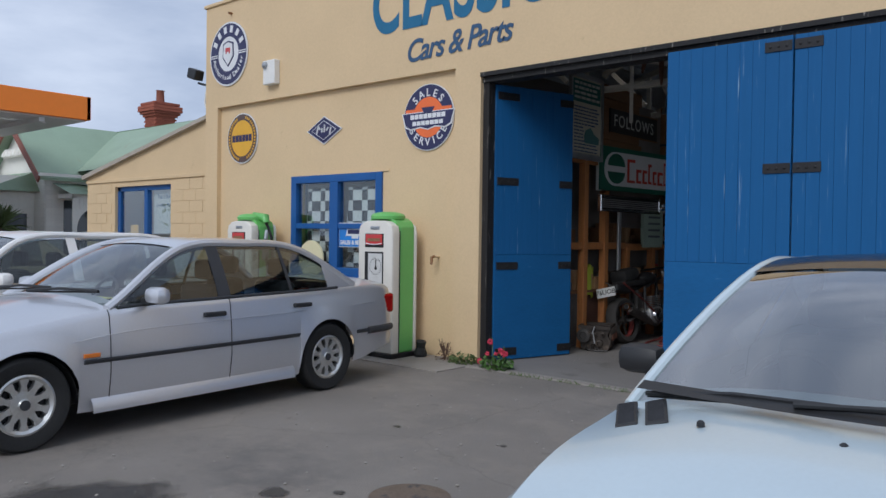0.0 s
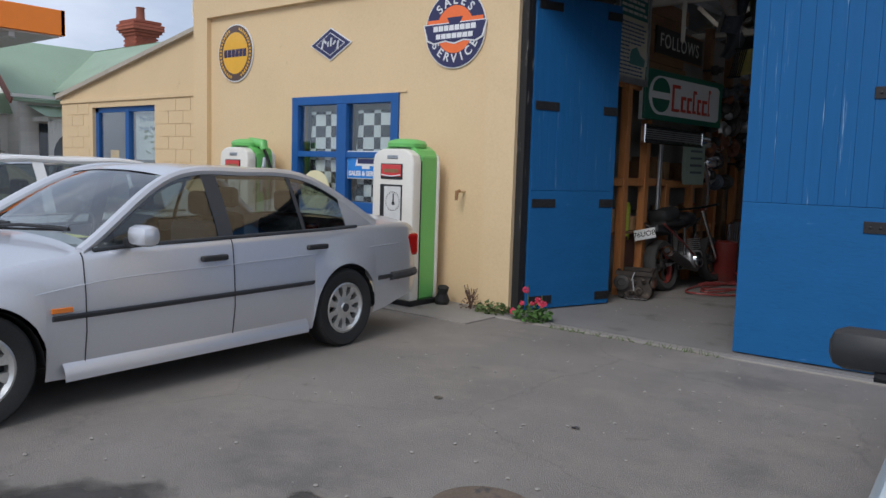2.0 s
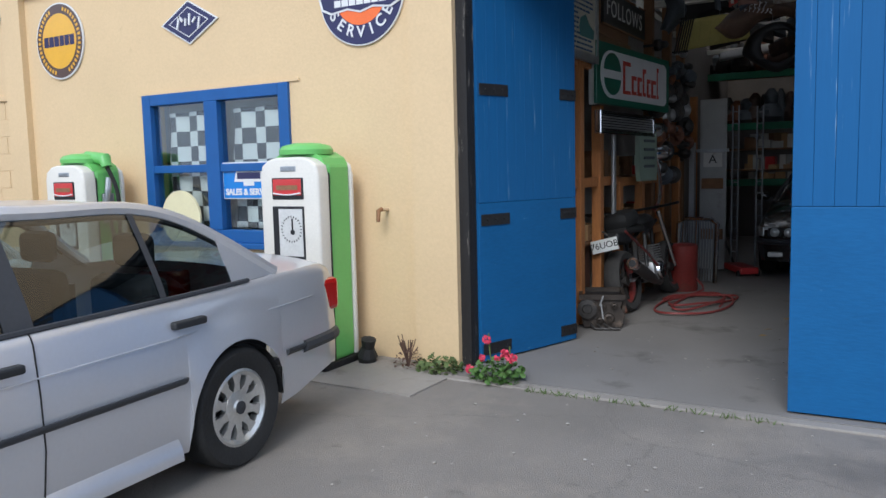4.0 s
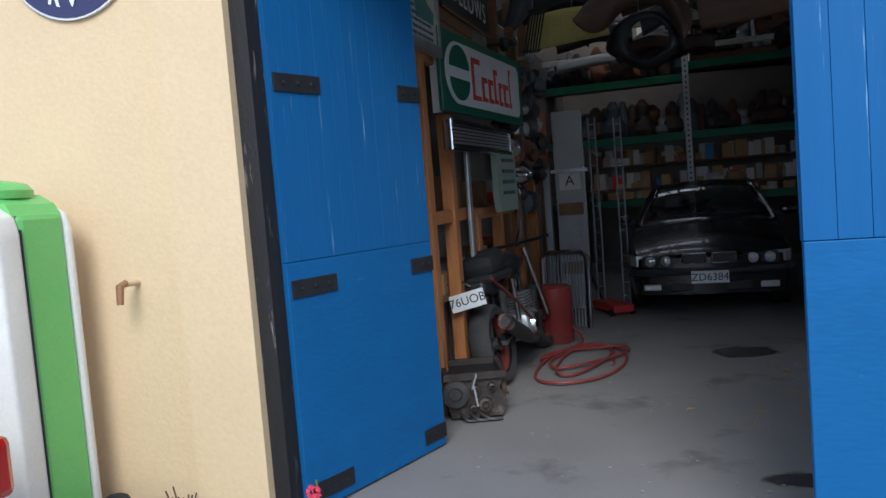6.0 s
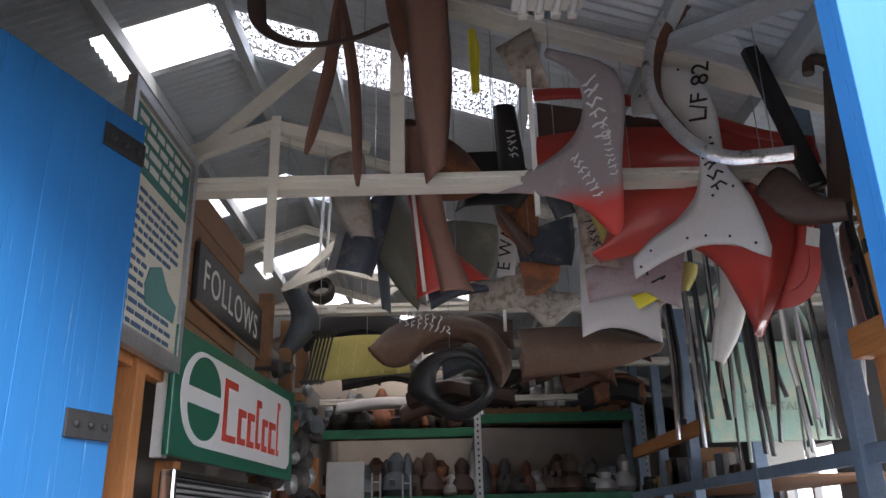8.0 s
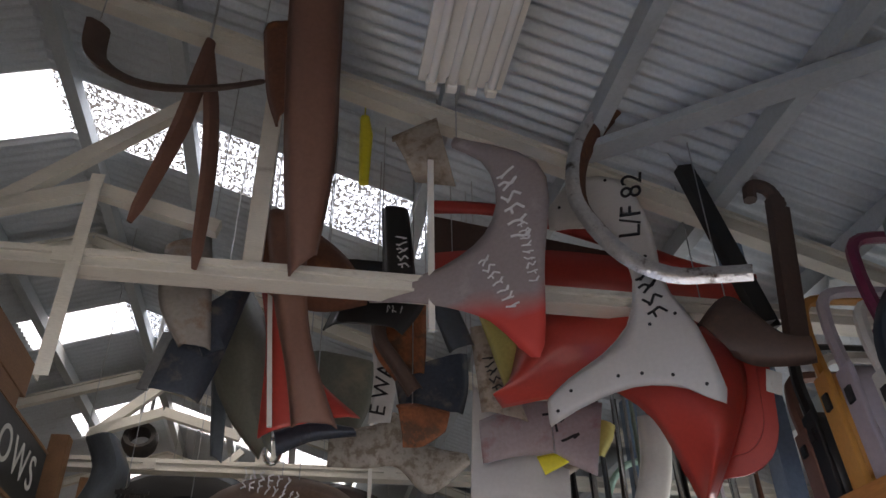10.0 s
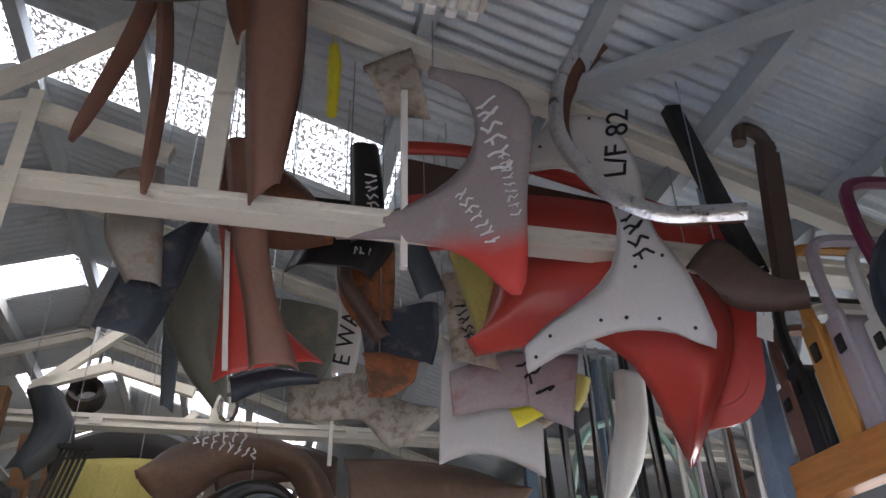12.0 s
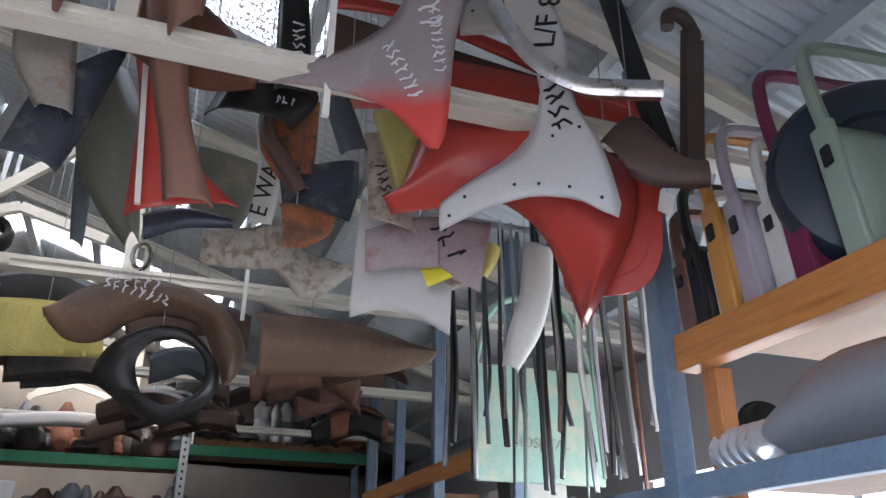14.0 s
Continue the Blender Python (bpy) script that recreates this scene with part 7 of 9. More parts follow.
car_panel("fender", (-4.2, 10.15), 0, [(-0.05, 3.4), (0.0, 2.98)], [(0.03, 3.35), (0.05, 2.95)], SLATEP, "slate grey steel grille surround", 0.02)
car_panel("fender", (-3.2, 9.2), -20, [(-0.33, 4.22), (-0.12, 4.32)], [(-0.22, 3.96), (-0.04, 3.91)], TAN, "bent grey steel box section", 0.08)
solid("fishing_float", Geo().tube([(-3.64, 9.33, 4.36), (-3.63, 9.33, 4.25), (-3.63, 9.33, 3.97)], [0.022, 0.032, 0.022], 10).tube([(-3.64, 9.33, 4.36), (-3.64, 9.33, 4.58)], 0.003, 5), LEMON, I4, "lemon yellow plastic float hung on a string", "float", smooth=True)
car_panel("fender", (-3.0, 9.7), -20, [(-0.05, 3.6), (0.02, 3.35), (0.06, 3.2)], [(0.12, 3.58), (0.15, 3.45), (0.1, 3.18)], YELP, "mustard yellow painted body panel", 0.03)
car_panel("fender", (-2.45, 10.0), -20, [(-0.05, 3.2), (-0.05, 3.1), (-0.03, 2.98)], [(0.12, 3.15), (0.1, 3.08), (0.05, 3.0)], YELP, "mustard yellow panel edge", 0.04)
car_panel("fender", (-3.45, 9.55), 0, [(-0.07, 4.0), (-0.05, 3.5)], [(0.05, 4.0), (0.1, 3.5)], BLACK, "black panel with chalk writing", 0.03, marks=(("bars", "FIVEE", 0.02, 3.75, 0.05, 85, CHALK),))
car_panel("fender", (-3.7, 9.7), 0, [(-0.05, 3.75), (0.0, 3.6), (-0.05, 3.42)], [(0.3, 3.75), (0.4, 3.6), (0.3, 3.42)], BLACK, "black rounded inner wing", 0.08, marks=(("bars", "THR", 0.25, 3.5, 0.035, 0, CHALK),))
# ring wings above, at the near end
t = thing("wing_ring", I4, "dark rusty mudguard ring hung near the roof", "car part", "hanging car panels")
part("guard", Geo().tube(spline([(-4.745, 8.9, 4.3), (-4.72, 8.9, 4.13), (-4.6, 8.9, 4.03), (-4.45, 8.9, 4.0), (-4.25, 8.9, 4.03), (-4.09, 8.95, 4.14)], 30), [0.055] * 8 + [0.055 - 0.001 * i for i in range(23)], 8, flat=0.35), DARKBR, t, smooth=True)
part("hanging_wire", Geo().tube([(-4.745, 8.9, 4.29), (-4.745, 8.9, roof_z(-4.745) - 0.02)], 0.003, 5), GALV, t)
for a, b in (((-4.35, 9.1, 4.5), (-4.5, 9.1, 3.5)), ((-4.36, 9.12, 4.5), (-4.24, 9.1, 3.32))):
    t = thing("hanging_strap", I4, "rusty curved bumper iron hung on the truss", "car part", "hanging car panels")
    part("iron", Geo().tube(spline([a, ((a[0] + b[0]) / 2 + 0.03, a[1], (a[2] + b[2]) / 2), b], 10), [0.025, 0.03, 0.035, 0.04, 0.04, 0.04, 0.038, 0.034, 0.03, 0.025, 0.012], 7, flat=0.6), BROWNP, t, smooth=True)
    part("hanging_wire", Geo().tube([(a[0], a[1], a[2] - 0.02), (a[0], a[1], roof_z(a[0]) - 0.02)], 0.003, 5), GALV, t)
t = thing("fluorescent_lamp", pose(-3.3, 8.42, 4.05), "four-tube fluorescent ceiling lamp, switched off", "lamp")
part("tray", Geo().box((-0.17, -0.62, 0.03), (0.17, 0.36, 0.06)), WHITE, t)
part("hanger", Geo().box((-0.02, 0.1, 0.06), (0.02, 0.13, 0.5)).box((-0.02, -0.5, 0.06), (0.02, -0.47, 0.5)), GALV, t)
for i in range(4):
    x = -0.12 + 0.08 * i
    part("tube", Geo().tube([(x, -0.6, 0.0), (x, 0.33, 0.0)], 0.018, 10), M("tube_glass", (0.8, 0.8, 0.78), 0.25, vary=0.02, bump=0) if i == 0 else bpy.data.materials["tube_glass"], t, smooth=True)
    part("holder", Geo().box((x - 0.022, 0.32, -0.025), (x + 0.022, 0.36, 0.03), c=0.006), WHITE, t)

# second row: big rounded fenders and panels
MUDBR = M("brown_mudguard_paint", (0.14, 0.085, 0.058), 0.6, vary=0.25, scale=4, bump=0.1, dirt=(0.21, 0.13, 0.085), dirt_at=0.6, dirt_scale=4)
arcs = [(-0.38, 2.94), (-0.25, 3.1), (0.0, 3.2), (0.24, 3.2), (0.47, 3.12), (0.61, 2.96), (0.64, 2.8), (0.56, 2.66)]
car_panel("fender", (-4.0, 11.15), 0, arcs, [(-0.36, 2.92), (-0.25, 2.83), (-0.1, 2.84), (0.05, 2.97), (0.2, 3.01), (0.38, 2.98), (0.48, 2.82), (0.55, 2.66)], MUDBR, "large rounded brown mudguard with chalk writing", 0.18, nv=12, marks=(("bars", "SIXSIX", 0.02, 3.14, 0.06, 12, CHALK), ("bars", "EIGHTEIG", 0.05, 3.07, 0.055, 12, CHALK)))
t = thing("inner_guard", I4, "black inner wheel guard with an open hoop", "car part", "hanging car panels")
outer = spline([(-0.21, 0, 2.56), (-0.3, 0, 2.65), (-0.23, 0, 2.82), (-0.05, 0, 2.93), (0.15, 0, 2.92), (0.3, 0, 2.75), (0.29, 0, 2.57), (0.05, 0, 2.42), (-0.21, 0, 2.56)], 40)
inner = spline([(-0.06, 0, 2.56), (-0.1, 0, 2.68), (-0.08, 0, 2.77), (0.0, 0, 2.84), (0.13, 0, 2.84), (0.23, 0, 2.75), (0.23, 0, 2.6), (0.08, 0, 2.51), (-0.06, 0, 2.56)], 40)
ob = part("hoop", Geo().grid(lambda u, v: outer[int(u * 40 + 0.5)].lerp(inner[int(u * 40 + 0.5)], v) + Vector((-3.8, 11.0 + 0.09 * (1 - v) ** 2 - 0.03 * math.sin(math.pi * v), 0)), 40, 6), BLACK, t, smooth=True)
k = ob.modifiers.new("thickness", "SOLIDIFY")
k.thickness, k.offset = 0.006, 0
part("hanging_wire", Geo().tube([(-3.8, 11.08, 2.92), (-3.8, 11.05, roof_z(-3.8) - 0.02)], 0.003, 5), GALV, t)
t = car_panel("boot_lid", (-4.6, 11.6), 0, [(-0.26, 3.14), (0.1, 3.17), (0.46, 3.16)], [(-0.3, 2.8), (0.1, 2.84), (0.5, 2.87)], YELP, "pale yellow ribbed panel", 0.02)
for i in range(6):
    part("rib", Geo().rod((-0.2 + 0.12 * i, -0.03, 2.86), (-0.17 + 0.12 * i, -0.03, 3.12), 0.02), YELP, t)
t = thing("luggage_grille", I4, "black slatted steel grille hung upright", "car part", "hanging car panels")
for i in range(6):
    part("slat", Geo().rod((-4.86 + 0.026 * i, 11.2, 2.72), (-4.77 + 0.026 * i, 11.2, 3.12), 0.014), BLACK, t)
part("crossbar", Geo().rod((-4.8, 11.19, 3.1), (-4.62, 11.19, 3.1), 0.02), BLACK, t)
part("crossbar", Geo().rod((-4.88, 11.19, 2.74), (-4.7, 11.19, 2.74), 0.02), BLACK, t)
part("hanging_wire", Geo().tube([(-4.75, 11.2, 3.05), (-4.75, 11.25, roof_z(-4.75) - 0.02)], 0.003, 5), GALV, t)
car_panel("fender", (-3.2, 11.0), 0, [(-0.13, 3.04), (0.2, 3.05), (0.55, 3.02), (0.87, 2.92)], [(-0.1, 2.7), (0.2, 2.72), (0.55, 2.76), (0.87, 2.86)], MUDBR, "long dark brown mudguard hung level", 0.14, nv=10)
car_panel("fender", (-5.0, 11.5), 20, [(-0.1, 3.5), (-0.02, 3.3), (-0.1, 3.05)], [(0.1, 3.5), (0.2, 3.25), (0.0, 3.0)], SLATEP, "dark curved fender hung on the wall end", 0.14)
t = thing("lamp_bowl", I4, "round steel ring hung on two rods", "car part", "hanging car panels")
part("ring", Geo().lathe([(0.1, -0.06), (0.115, 0), (0.1, 0.06), (0.07, 0.05), (0.07, -0.05), (0.1, -0.06)], 20, pose(-4.83, 11.72, 3.58, 70), cap=False), GREASE, t, smooth=True)
part("rod", Geo().rod((-4.86, 11.72, 3.68), (-4.82, 11.72, 4.9), 0.02), GALV, t)
part("rod", Geo().rod((-4.8, 11.72, 3.68), (-4.76, 11.72, 4.9), 0.02), GALV, t)
t = thing("chain_ring", I4, "steel shackle hung below a red fender", "shackle")
part("ring", Geo().tube([(-3.98 + 0.05 * math.cos(a), 11.4, 3.44 + 0.08 * math.sin(a)) for a in [2 * math.pi * i / 16 for i in range(16)]], 0.014, 6, closed=True), CHROME, t)
part("rope", Geo().tube([(-3.98, 11.4, 3.52), (-3.98, 11.4, roof_z(-3.98) - 0.02)], 0.008, 6), GALV, t)

rng = random.Random(11)
pool = [DARKBR, BROWNP, SLATEP, DARKBR, BLACK, RUSTM, OLIVE, BLACK, GREASE]
for i in range(26):
    x, y = rng.uniform(-4.9, -1.9), rng.choice((12.3, 12.9, 13.5, 14.2, 14.9))
    w, hgt, z = rng.uniform(0.2, 0.45), rng.uniform(0.25, 0.45), rng.uniform(3.0, 3.5)
    car_panel("fender", (x, y), rng.uniform(-30, 30), [(-w, z + hgt * 0.2), (-w * 0.3, z + hgt * 0.5), (w * 0.4, z + hgt * 0.55), (w, z + hgt * 0.3)], [(-w * 0.9, z - 0.15), (-w * 0.3, z - 0.1), (w * 0.3, z - 0.05), (w, z - hgt * 0.4)], rng.choice(pool), "dusty old body panel hung from the roof", rng.uniform(0.04, 0.14), nu=14, nv=5)


# ---- stud wall and what hangs on it ----
wall = thing("stud_wall", I4, "open pine stud wall with nogging rails", "wall", kind="structure")
for y, z1 in ((8.79, 2.42), (9.33, 2.05), (9.95, 1.3), (10.75, 1.3), (11.6, 2.4), (12.4, 2.4), (13.4, 2.4)):
    part("stud", Geo().box((-5.17, y - 0.05, 0.018), (-5.08, y + 0.05, z1), c=0.005), PINE, wall)
for z, y0, y1 in ((1.32, 8.4, 9.9), (0.7, 9.4, 11.6), (2.42, 8.3, 9.4), (1.3, 9.9, 12.4)):
    part("rail", Geo().box((-5.16, y0, z - 0.045), (-5.1, y1, z + 0.045), c=0.004), PINE, wall)
for k in range(5):
    part("board", Geo().box((-5.15, 9.1, 2.56 + 0.182 * k), (-5.11, 10.35 - 0.08 * (k % 2), 2.735 + 0.182 * k), c=0.004), BOARD, wall)
part("end_board", Geo().box((-5.13, 9.1, 2.05), (-5.075, 9.16, 2.55)), WHITEP, wall)
for y in (8.5, 9.0, 9.6, 10.3, 11.1, 12.0):
    b = Geo().box((-5.5, y, 0.02), (-5.25, y + 0.45, rng.uniform(0.5, 1.0)), c=0.01)
    solid("stored_board", b, rng.choice([BOARD, DARKWALL, BROWNP]), I4, "dusty timber offcut standing behind the studs", "timber", "stored timber")
for i in range(26):
    y, z = 8.4 + 0.17 * i, rng.choice((0.745, 1.365))
    w = rng.uniform(0.1, 0.16)
    solid("parts_box", Geo().box((-5.5, y, z), (-5.2, y + w, z + rng.uniform(0.1, 0.3)), c=0.004), rng.choice([CARTON, CARTON, BOARD, REDENAMEL, PALEBOX]), I4, "small parts box on the stud wall shelf", "box", "parts boxes")
for z in (0.73, 1.35):
    solid("wall_shelf", Geo().box((-5.54, 8.3, z - 0.02), (-5.17, 13.0, z + 0.01)), BOARD, I4, "rough timber shelf between the studs", "shelf", "wall shelves")
t = thing("service_poster", pose(-5.06, 8.3, 0, 0, 0, 90), "printed motoring poster in a grey metal frame", "poster")
part("sheet", Geo().box((0.03, -0.01, 2.47), (0.77, 0.0, 3.43)), M("aged_paper", (0.55, 0.52, 0.42), 0.6, vary=0.08, scale=4, dirt=(0.4, 0.36, 0.28), dirt_at=0.64), t)
part("frame", Geo().box((0, -0.03, 2.41), (0.8, 0.01, 2.48)).box((0, -0.03, 3.42), (0.8, 0.01, 3.47)).box((0, -0.03, 2.48), (0.035, 0.01, 3.42)).box((0.76, -0.03, 2.48), (0.8, 0.01, 3.42)), GALV, t)
part("header", Geo().box((0.06, -0.013, 3.12), (0.74, -0.009, 3.4)), M("poster_green", (0.02, 0.14, 0.12), 0.6), t)
g = Geo()
for k in range(4):
    x = 0.1
    while x < 0.66:
        w = rng.uniform(0.05, 0.14)
        g.box((x, -0.017, 3.34 - 0.06 * k), (min(x + w, 0.71), -0.012, 3.37 - 0.06 * k))
        x += w + 0.025
part("header_print", g, WHITEP, t)
g = Geo()
for k in range(14):
    x = 0.1
    while x < 0.62:
        w = rng.uniform(0.03, 0.1)
        if 5 < k < 11 and x > 0.3:
            break
        g.box((x, -0.014, 3.05 - 0.042 * k), (x + w, -0.0095, 3.067 - 0.042 * k))
        x += w + 0.02
part("print_block", g, SLATE, t)
part("picture", Geo().prism([(0.36, 2.62), (0.7, 2.62), (0.72, 2.7), (0.6, 2.74), (0.5, 2.82), (0.38, 2.78), (0.34, 2.7)], -0.014, -0.009), M("poster_teal", (0.07, 0.2, 0.19), 0.6), t)
t = thing("name_board", pose(-5.108, 9.38, 0, 0, 0, 90), "old black board with worn pale lettering", "sign")
part("board", Geo().box((0, -0.03, 2.84), (1.4, 0.0, 3.16), c=0.006), BLACK, t)
part("edge", Geo().box((-0.012, -0.035, 2.825), (1.41, -0.02, 2.842)).box((-0.012, -0.035, 3.158), (1.41, -0.02, 3.172)), BOARD, t)
lettering("word", "FOLLOWS", 0.23, WHITEP, t, pose(0.68, -0.032, 3.0), space=1.2)
t = thing("oil_sign", pose(-5.06, 9.16, 0, 0, 0, 86), "green and white oil company sign with red lettering", "sign")
SGREEN = M("sign_green", (0.01, 0.115, 0.07), 0.4, coat=0.3, vary=0.1)
part("board", Geo().box((-0.1, -0.03, 2.055), (1.95, 0.0, 2.635), c=0.005), SGREEN, t)
r = 0.225
o = [(0.24 + r * 1.15 * math.cos(a), 2.345 + r * math.sin(a)) for a in [math.pi / 2 + math.pi * i / 14 for i in range(15)]] + [(1.78, 2.12), (1.85, 2.16), (1.85, 2.53), (1.78, 2.57)]
part("field", Geo().prism(o, -0.034, -0.028), SIGNW, t)
part("disc_top", Geo().prism([(0.27 + 0.21 * math.cos(a), 2.385 + 0.165 * math.sin(a)) for a in [math.pi * i / 12 for i in range(13)]], -0.038, -0.032), SGREEN, t)
part("disc_low", Geo().prism([(0.27 + 0.21 * math.cos(a), 2.305 + 0.155 * math.sin(a)) for a in [math.pi + math.pi * i / 12 for i in range(13)]], -0.038, -0.032), SGREEN, t)
g = Geo()
x = 0.54
for w, hh, dz in ((0.2, 0.32, 0.0), (0.13, 0.19, -0.06), (0.12, 0.19, -0.06), (0.09, 0.28, -0.01), (0.1, 0.19, -0.06), (0.14, 0.19, -0.06), (0.05, 0.33, 0.01)):
    z0, z1, k = 2.34 + dz - hh / 2, 2.34 + dz + hh / 2, min(0.05, w * 0.42)
    g.box((x, -0.039, z0), (x + k, -0.033, z1))
    g.box((x + k, -0.039, z1 - 0.04), (x + w, -0.033, z1)).box((x + k, -0.039, z0), (x + w, -0.033, z0 + 0.035))
    x += w + 0.035
part("name_print", g, M("sign_red", (0.5, 0.05, 0.03), 0.45), t)
t = thing("car_grille", pose(-5.02, 8.95, 1.88, 0, 0, 88), "long chrome car grille hung on the studs", "grille")
part("shell", Geo().box((0, -0.06, -0.11), (1.62, 0.0, -0.07), c=0.01).box((0, -0.06, 0.07), (1.62, 0.0, 0.11), c=0.01).box((0, -0.06, -0.11), (0.04, 0, 0.11), c=0.008).box((1.58, -0.06, -0.11), (1.62, 0, 0.11), c=0.008), CHROME, t)
for k in range(5):
    part("bar", Geo().tube([(0.04, -0.04, -0.05 + 0.025 * k), (1.58, -0.04, -0.05 + 0.025 * k)], 0.008, 6), ALU, t)
part("back", Geo().box((0.02, 0.0, -0.1), (1.6, 0.01, 0.1)), BLACK, t)
solid("chrome_strip", Geo().box((-5.08, 9.6, 0.85), (-5.05, 9.68, 1.78), c=0.008), ALU, I4, "long pale metal trim strip hung upright", "trim")
t = thing("louvred_cover", pose(-5.0, 10.15, 1.3, 0, 0, 85), "pale green louvred engine cover", "car part")
part("cover", Geo().prism([(0.04, 0.0), (0.5, 0.0), (0.52, 0.1), (0.5, 0.52), (0.0, 0.52), (0.0, 0.12)], -0.05, 0.0), SAGE, t)
for k in range(4):
    part("louvre", Geo().box((0.12, -0.062, 0.14 + 0.09 * k), (0.42, -0.045, 0.17 + 0.09 * k), c=0.006), SLATEP, t)
for y, z, rr in ((10.75, 1.85, 0.09), (11.0, 1.6, 0.09), (11.2, 1.62, 0.08)):
    solid("headlamp_shell", Geo().lathe([(rr, 0.0), (rr * 0.95, 0.05), (rr * 0.6, 0.12), (0.01, 0.14)], 20, pose(-5.0, y, z, 0, 90, 15)).rod((-5.12, y, z), (-4.99, y, z), 0.02), CHROME, I4, "chrome headlamp shell fixed to the wall", "headlamp", "headlamp shells", smooth=True)
solid("chrome_bumper", Geo().tube(spline([(-5.0, 10.85, 1.6), (-4.96, 10.95, 1.35), (-4.97, 11.0, 1.1), (-5.04, 11.05, 0.95)], 14), 0.035, 8, flat=0.6), CHROME, I4, "curved chrome bumper iron hung on the wall", "bumper", smooth=True)
for i in range(46):
    y, z = rng.uniform(10.9, 12.7), rng.uniform(1.3, 2.9)
    rr = rng.uniform(0.05, 0.13)
    q = pose(-5.08 + 0.1 * rng.random(), y, z, rng.uniform(0, 90), 90, rng.uniform(-40, 40))
    g = Geo().lathe([(rr * 0.4, -0.06), (rr, -0.05), (rr, 0.0), (rr * 0.6, 0.03), (rr * 0.55, 0.08), (rr * 0.2, 0.1)], 12, q)
    g.rod((-5.2, y, z), (-5.0, y, z), 0.03)
    solid("salvaged_part", g, rng.choice([GREASE, GREASE, RUSTM, ALU, SLATEP]), I4, "greasy salvaged engine part fixed to the wall", "engine part", "salvaged parts", smooth=True)
for y in (11.2, 12.0, 12.7):
    solid("wall_post", Geo().box((-5.2, y - 0.05, 0.02), (-5.1, y + 0.05, 3.4), c=0.005), BOARD, I4, "rough timber wall post", "post", "wall posts")

# ladders and grey panel standing at the end of the wall
t = thing("grey_ramp", pose(-4.93, 12.9, 0.018), "tall grey steel ramp standing on end", "ramp")
part("deck", Geo().box((0.0, 0, 0.02), (0.34, 0.06, 2.3), c=0.012), M("grey_ramp_paint", (0.36, 0.36, 0.35), 0.6, vary=0.12, dirt=(0.22, 0.2, 0.18), dirt_at=0.64), t)
part("clamp", Geo().box((-0.04, -0.02, 1.6), (0.38, 0.0, 1.64)), GALV, t)
lettering("mark", "A", 0.16, INK, t, pose(0.17, -0.006, 1.5))
part("label", Geo().box((0.05, -0.004, 1.4), (0.29, 0.0, 1.59)), WHITEP, t)
for z in (1.18, 0.5):
    part("packer", Geo().box((0.03, -0.03, z - 0.07), (0.31, -0.001, z + 0.07), c=0.004), BOARD, t)
for x in (0.4, 0.66):
    la = thing("steel_ladder", pose(-4.93 + x, 12.95 + 0.3 * (x > 0.5), 0.018), "galvanised mesh sided ladder standing upright", "ladder", "ladders")
    for dx in (0, 0.075):
        part("rail", Geo().box((dx, 0, 0), (dx + 0.014, 0.05, 2.2)), STEELDARK, la)
    for k in range(14):
        part("rung", Geo().box((0.01, 0.01, 0.1 + 0.155 * k), (0.085, 0.035, 0.112 + 0.155 * k)), STEELDARK, la)
solid("steel_post", Geo().box((-5.05, 12.8, 0.018), (-4.98, 12.9, 1.75)), GALV, I4, "short galvanised post beside the ramp", "post")

# ---- motorcycle, engine block, hose and drum on the floor ----
DULLRED = M("dull_red_paint", (0.17, 0.022, 0.018), 0.55, vary=0.3, dirt=(0.05, 0.04, 0.035), dirt_at=0.55, dirt_scale=9)
DUSTYRUBBER = M("dusty_tyre", (0.04, 0.038, 0.036), 0.85, vary=0.3, scale=8, bump=0.4, bscale=50)
bike = thing("motorcycle", pose(-4.88, 9.52, 0.018, 0, -10, -4), "worn stripped motorcycle leaning on the studs", "motorcycle")


def bike_wheel(y, r, w, nm):
    ring = Geo().lathe([(r - 0.09, -w * 0.5), (r - 0.03, -w * 0.62), (r - 0.008, -w * 0.4), (r, 0), (r - 0.008, w * 0.4), (r - 0.03, w * 0.62), (r - 0.09, w * 0.5)], 32, Matrix.Translation((0, y, r)) @ Matrix.Rotation(radians(90), 4, "Y"), cap=False)
    o = part(nm, ring, DUSTYRUBBER, bike, "dusty treaded tyre on a dull red rim", smooth=True)
    part("rim", Geo().lathe([(r - 0.085, -0.04), (r - 0.11, -0.02), (r - 0.11, 0.02), (r - 0.085, 0.04)], 28, Matrix.Translation((0, y, r)) @ Matrix.Rotation(radians(90), 4, "Y"), cap=False), DULLRED, o)
    g = Geo()
    for k in range(5):
        a = 2 * math.pi * k / 5
        g.rod((0, y, r), (0, y + (r - 0.1) * math.cos(a), r + (r - 0.1) * math.sin(a)), 0.03, 0.02)
    part("spokes", g.lathe([(0.05, -0.05), (0.05, 0.05)], 12, Matrix.Translation((0, y, r)) @ Matrix.Rotation(radians(90), 4, "Y")), GREASE, o, "grimy cast spokes")


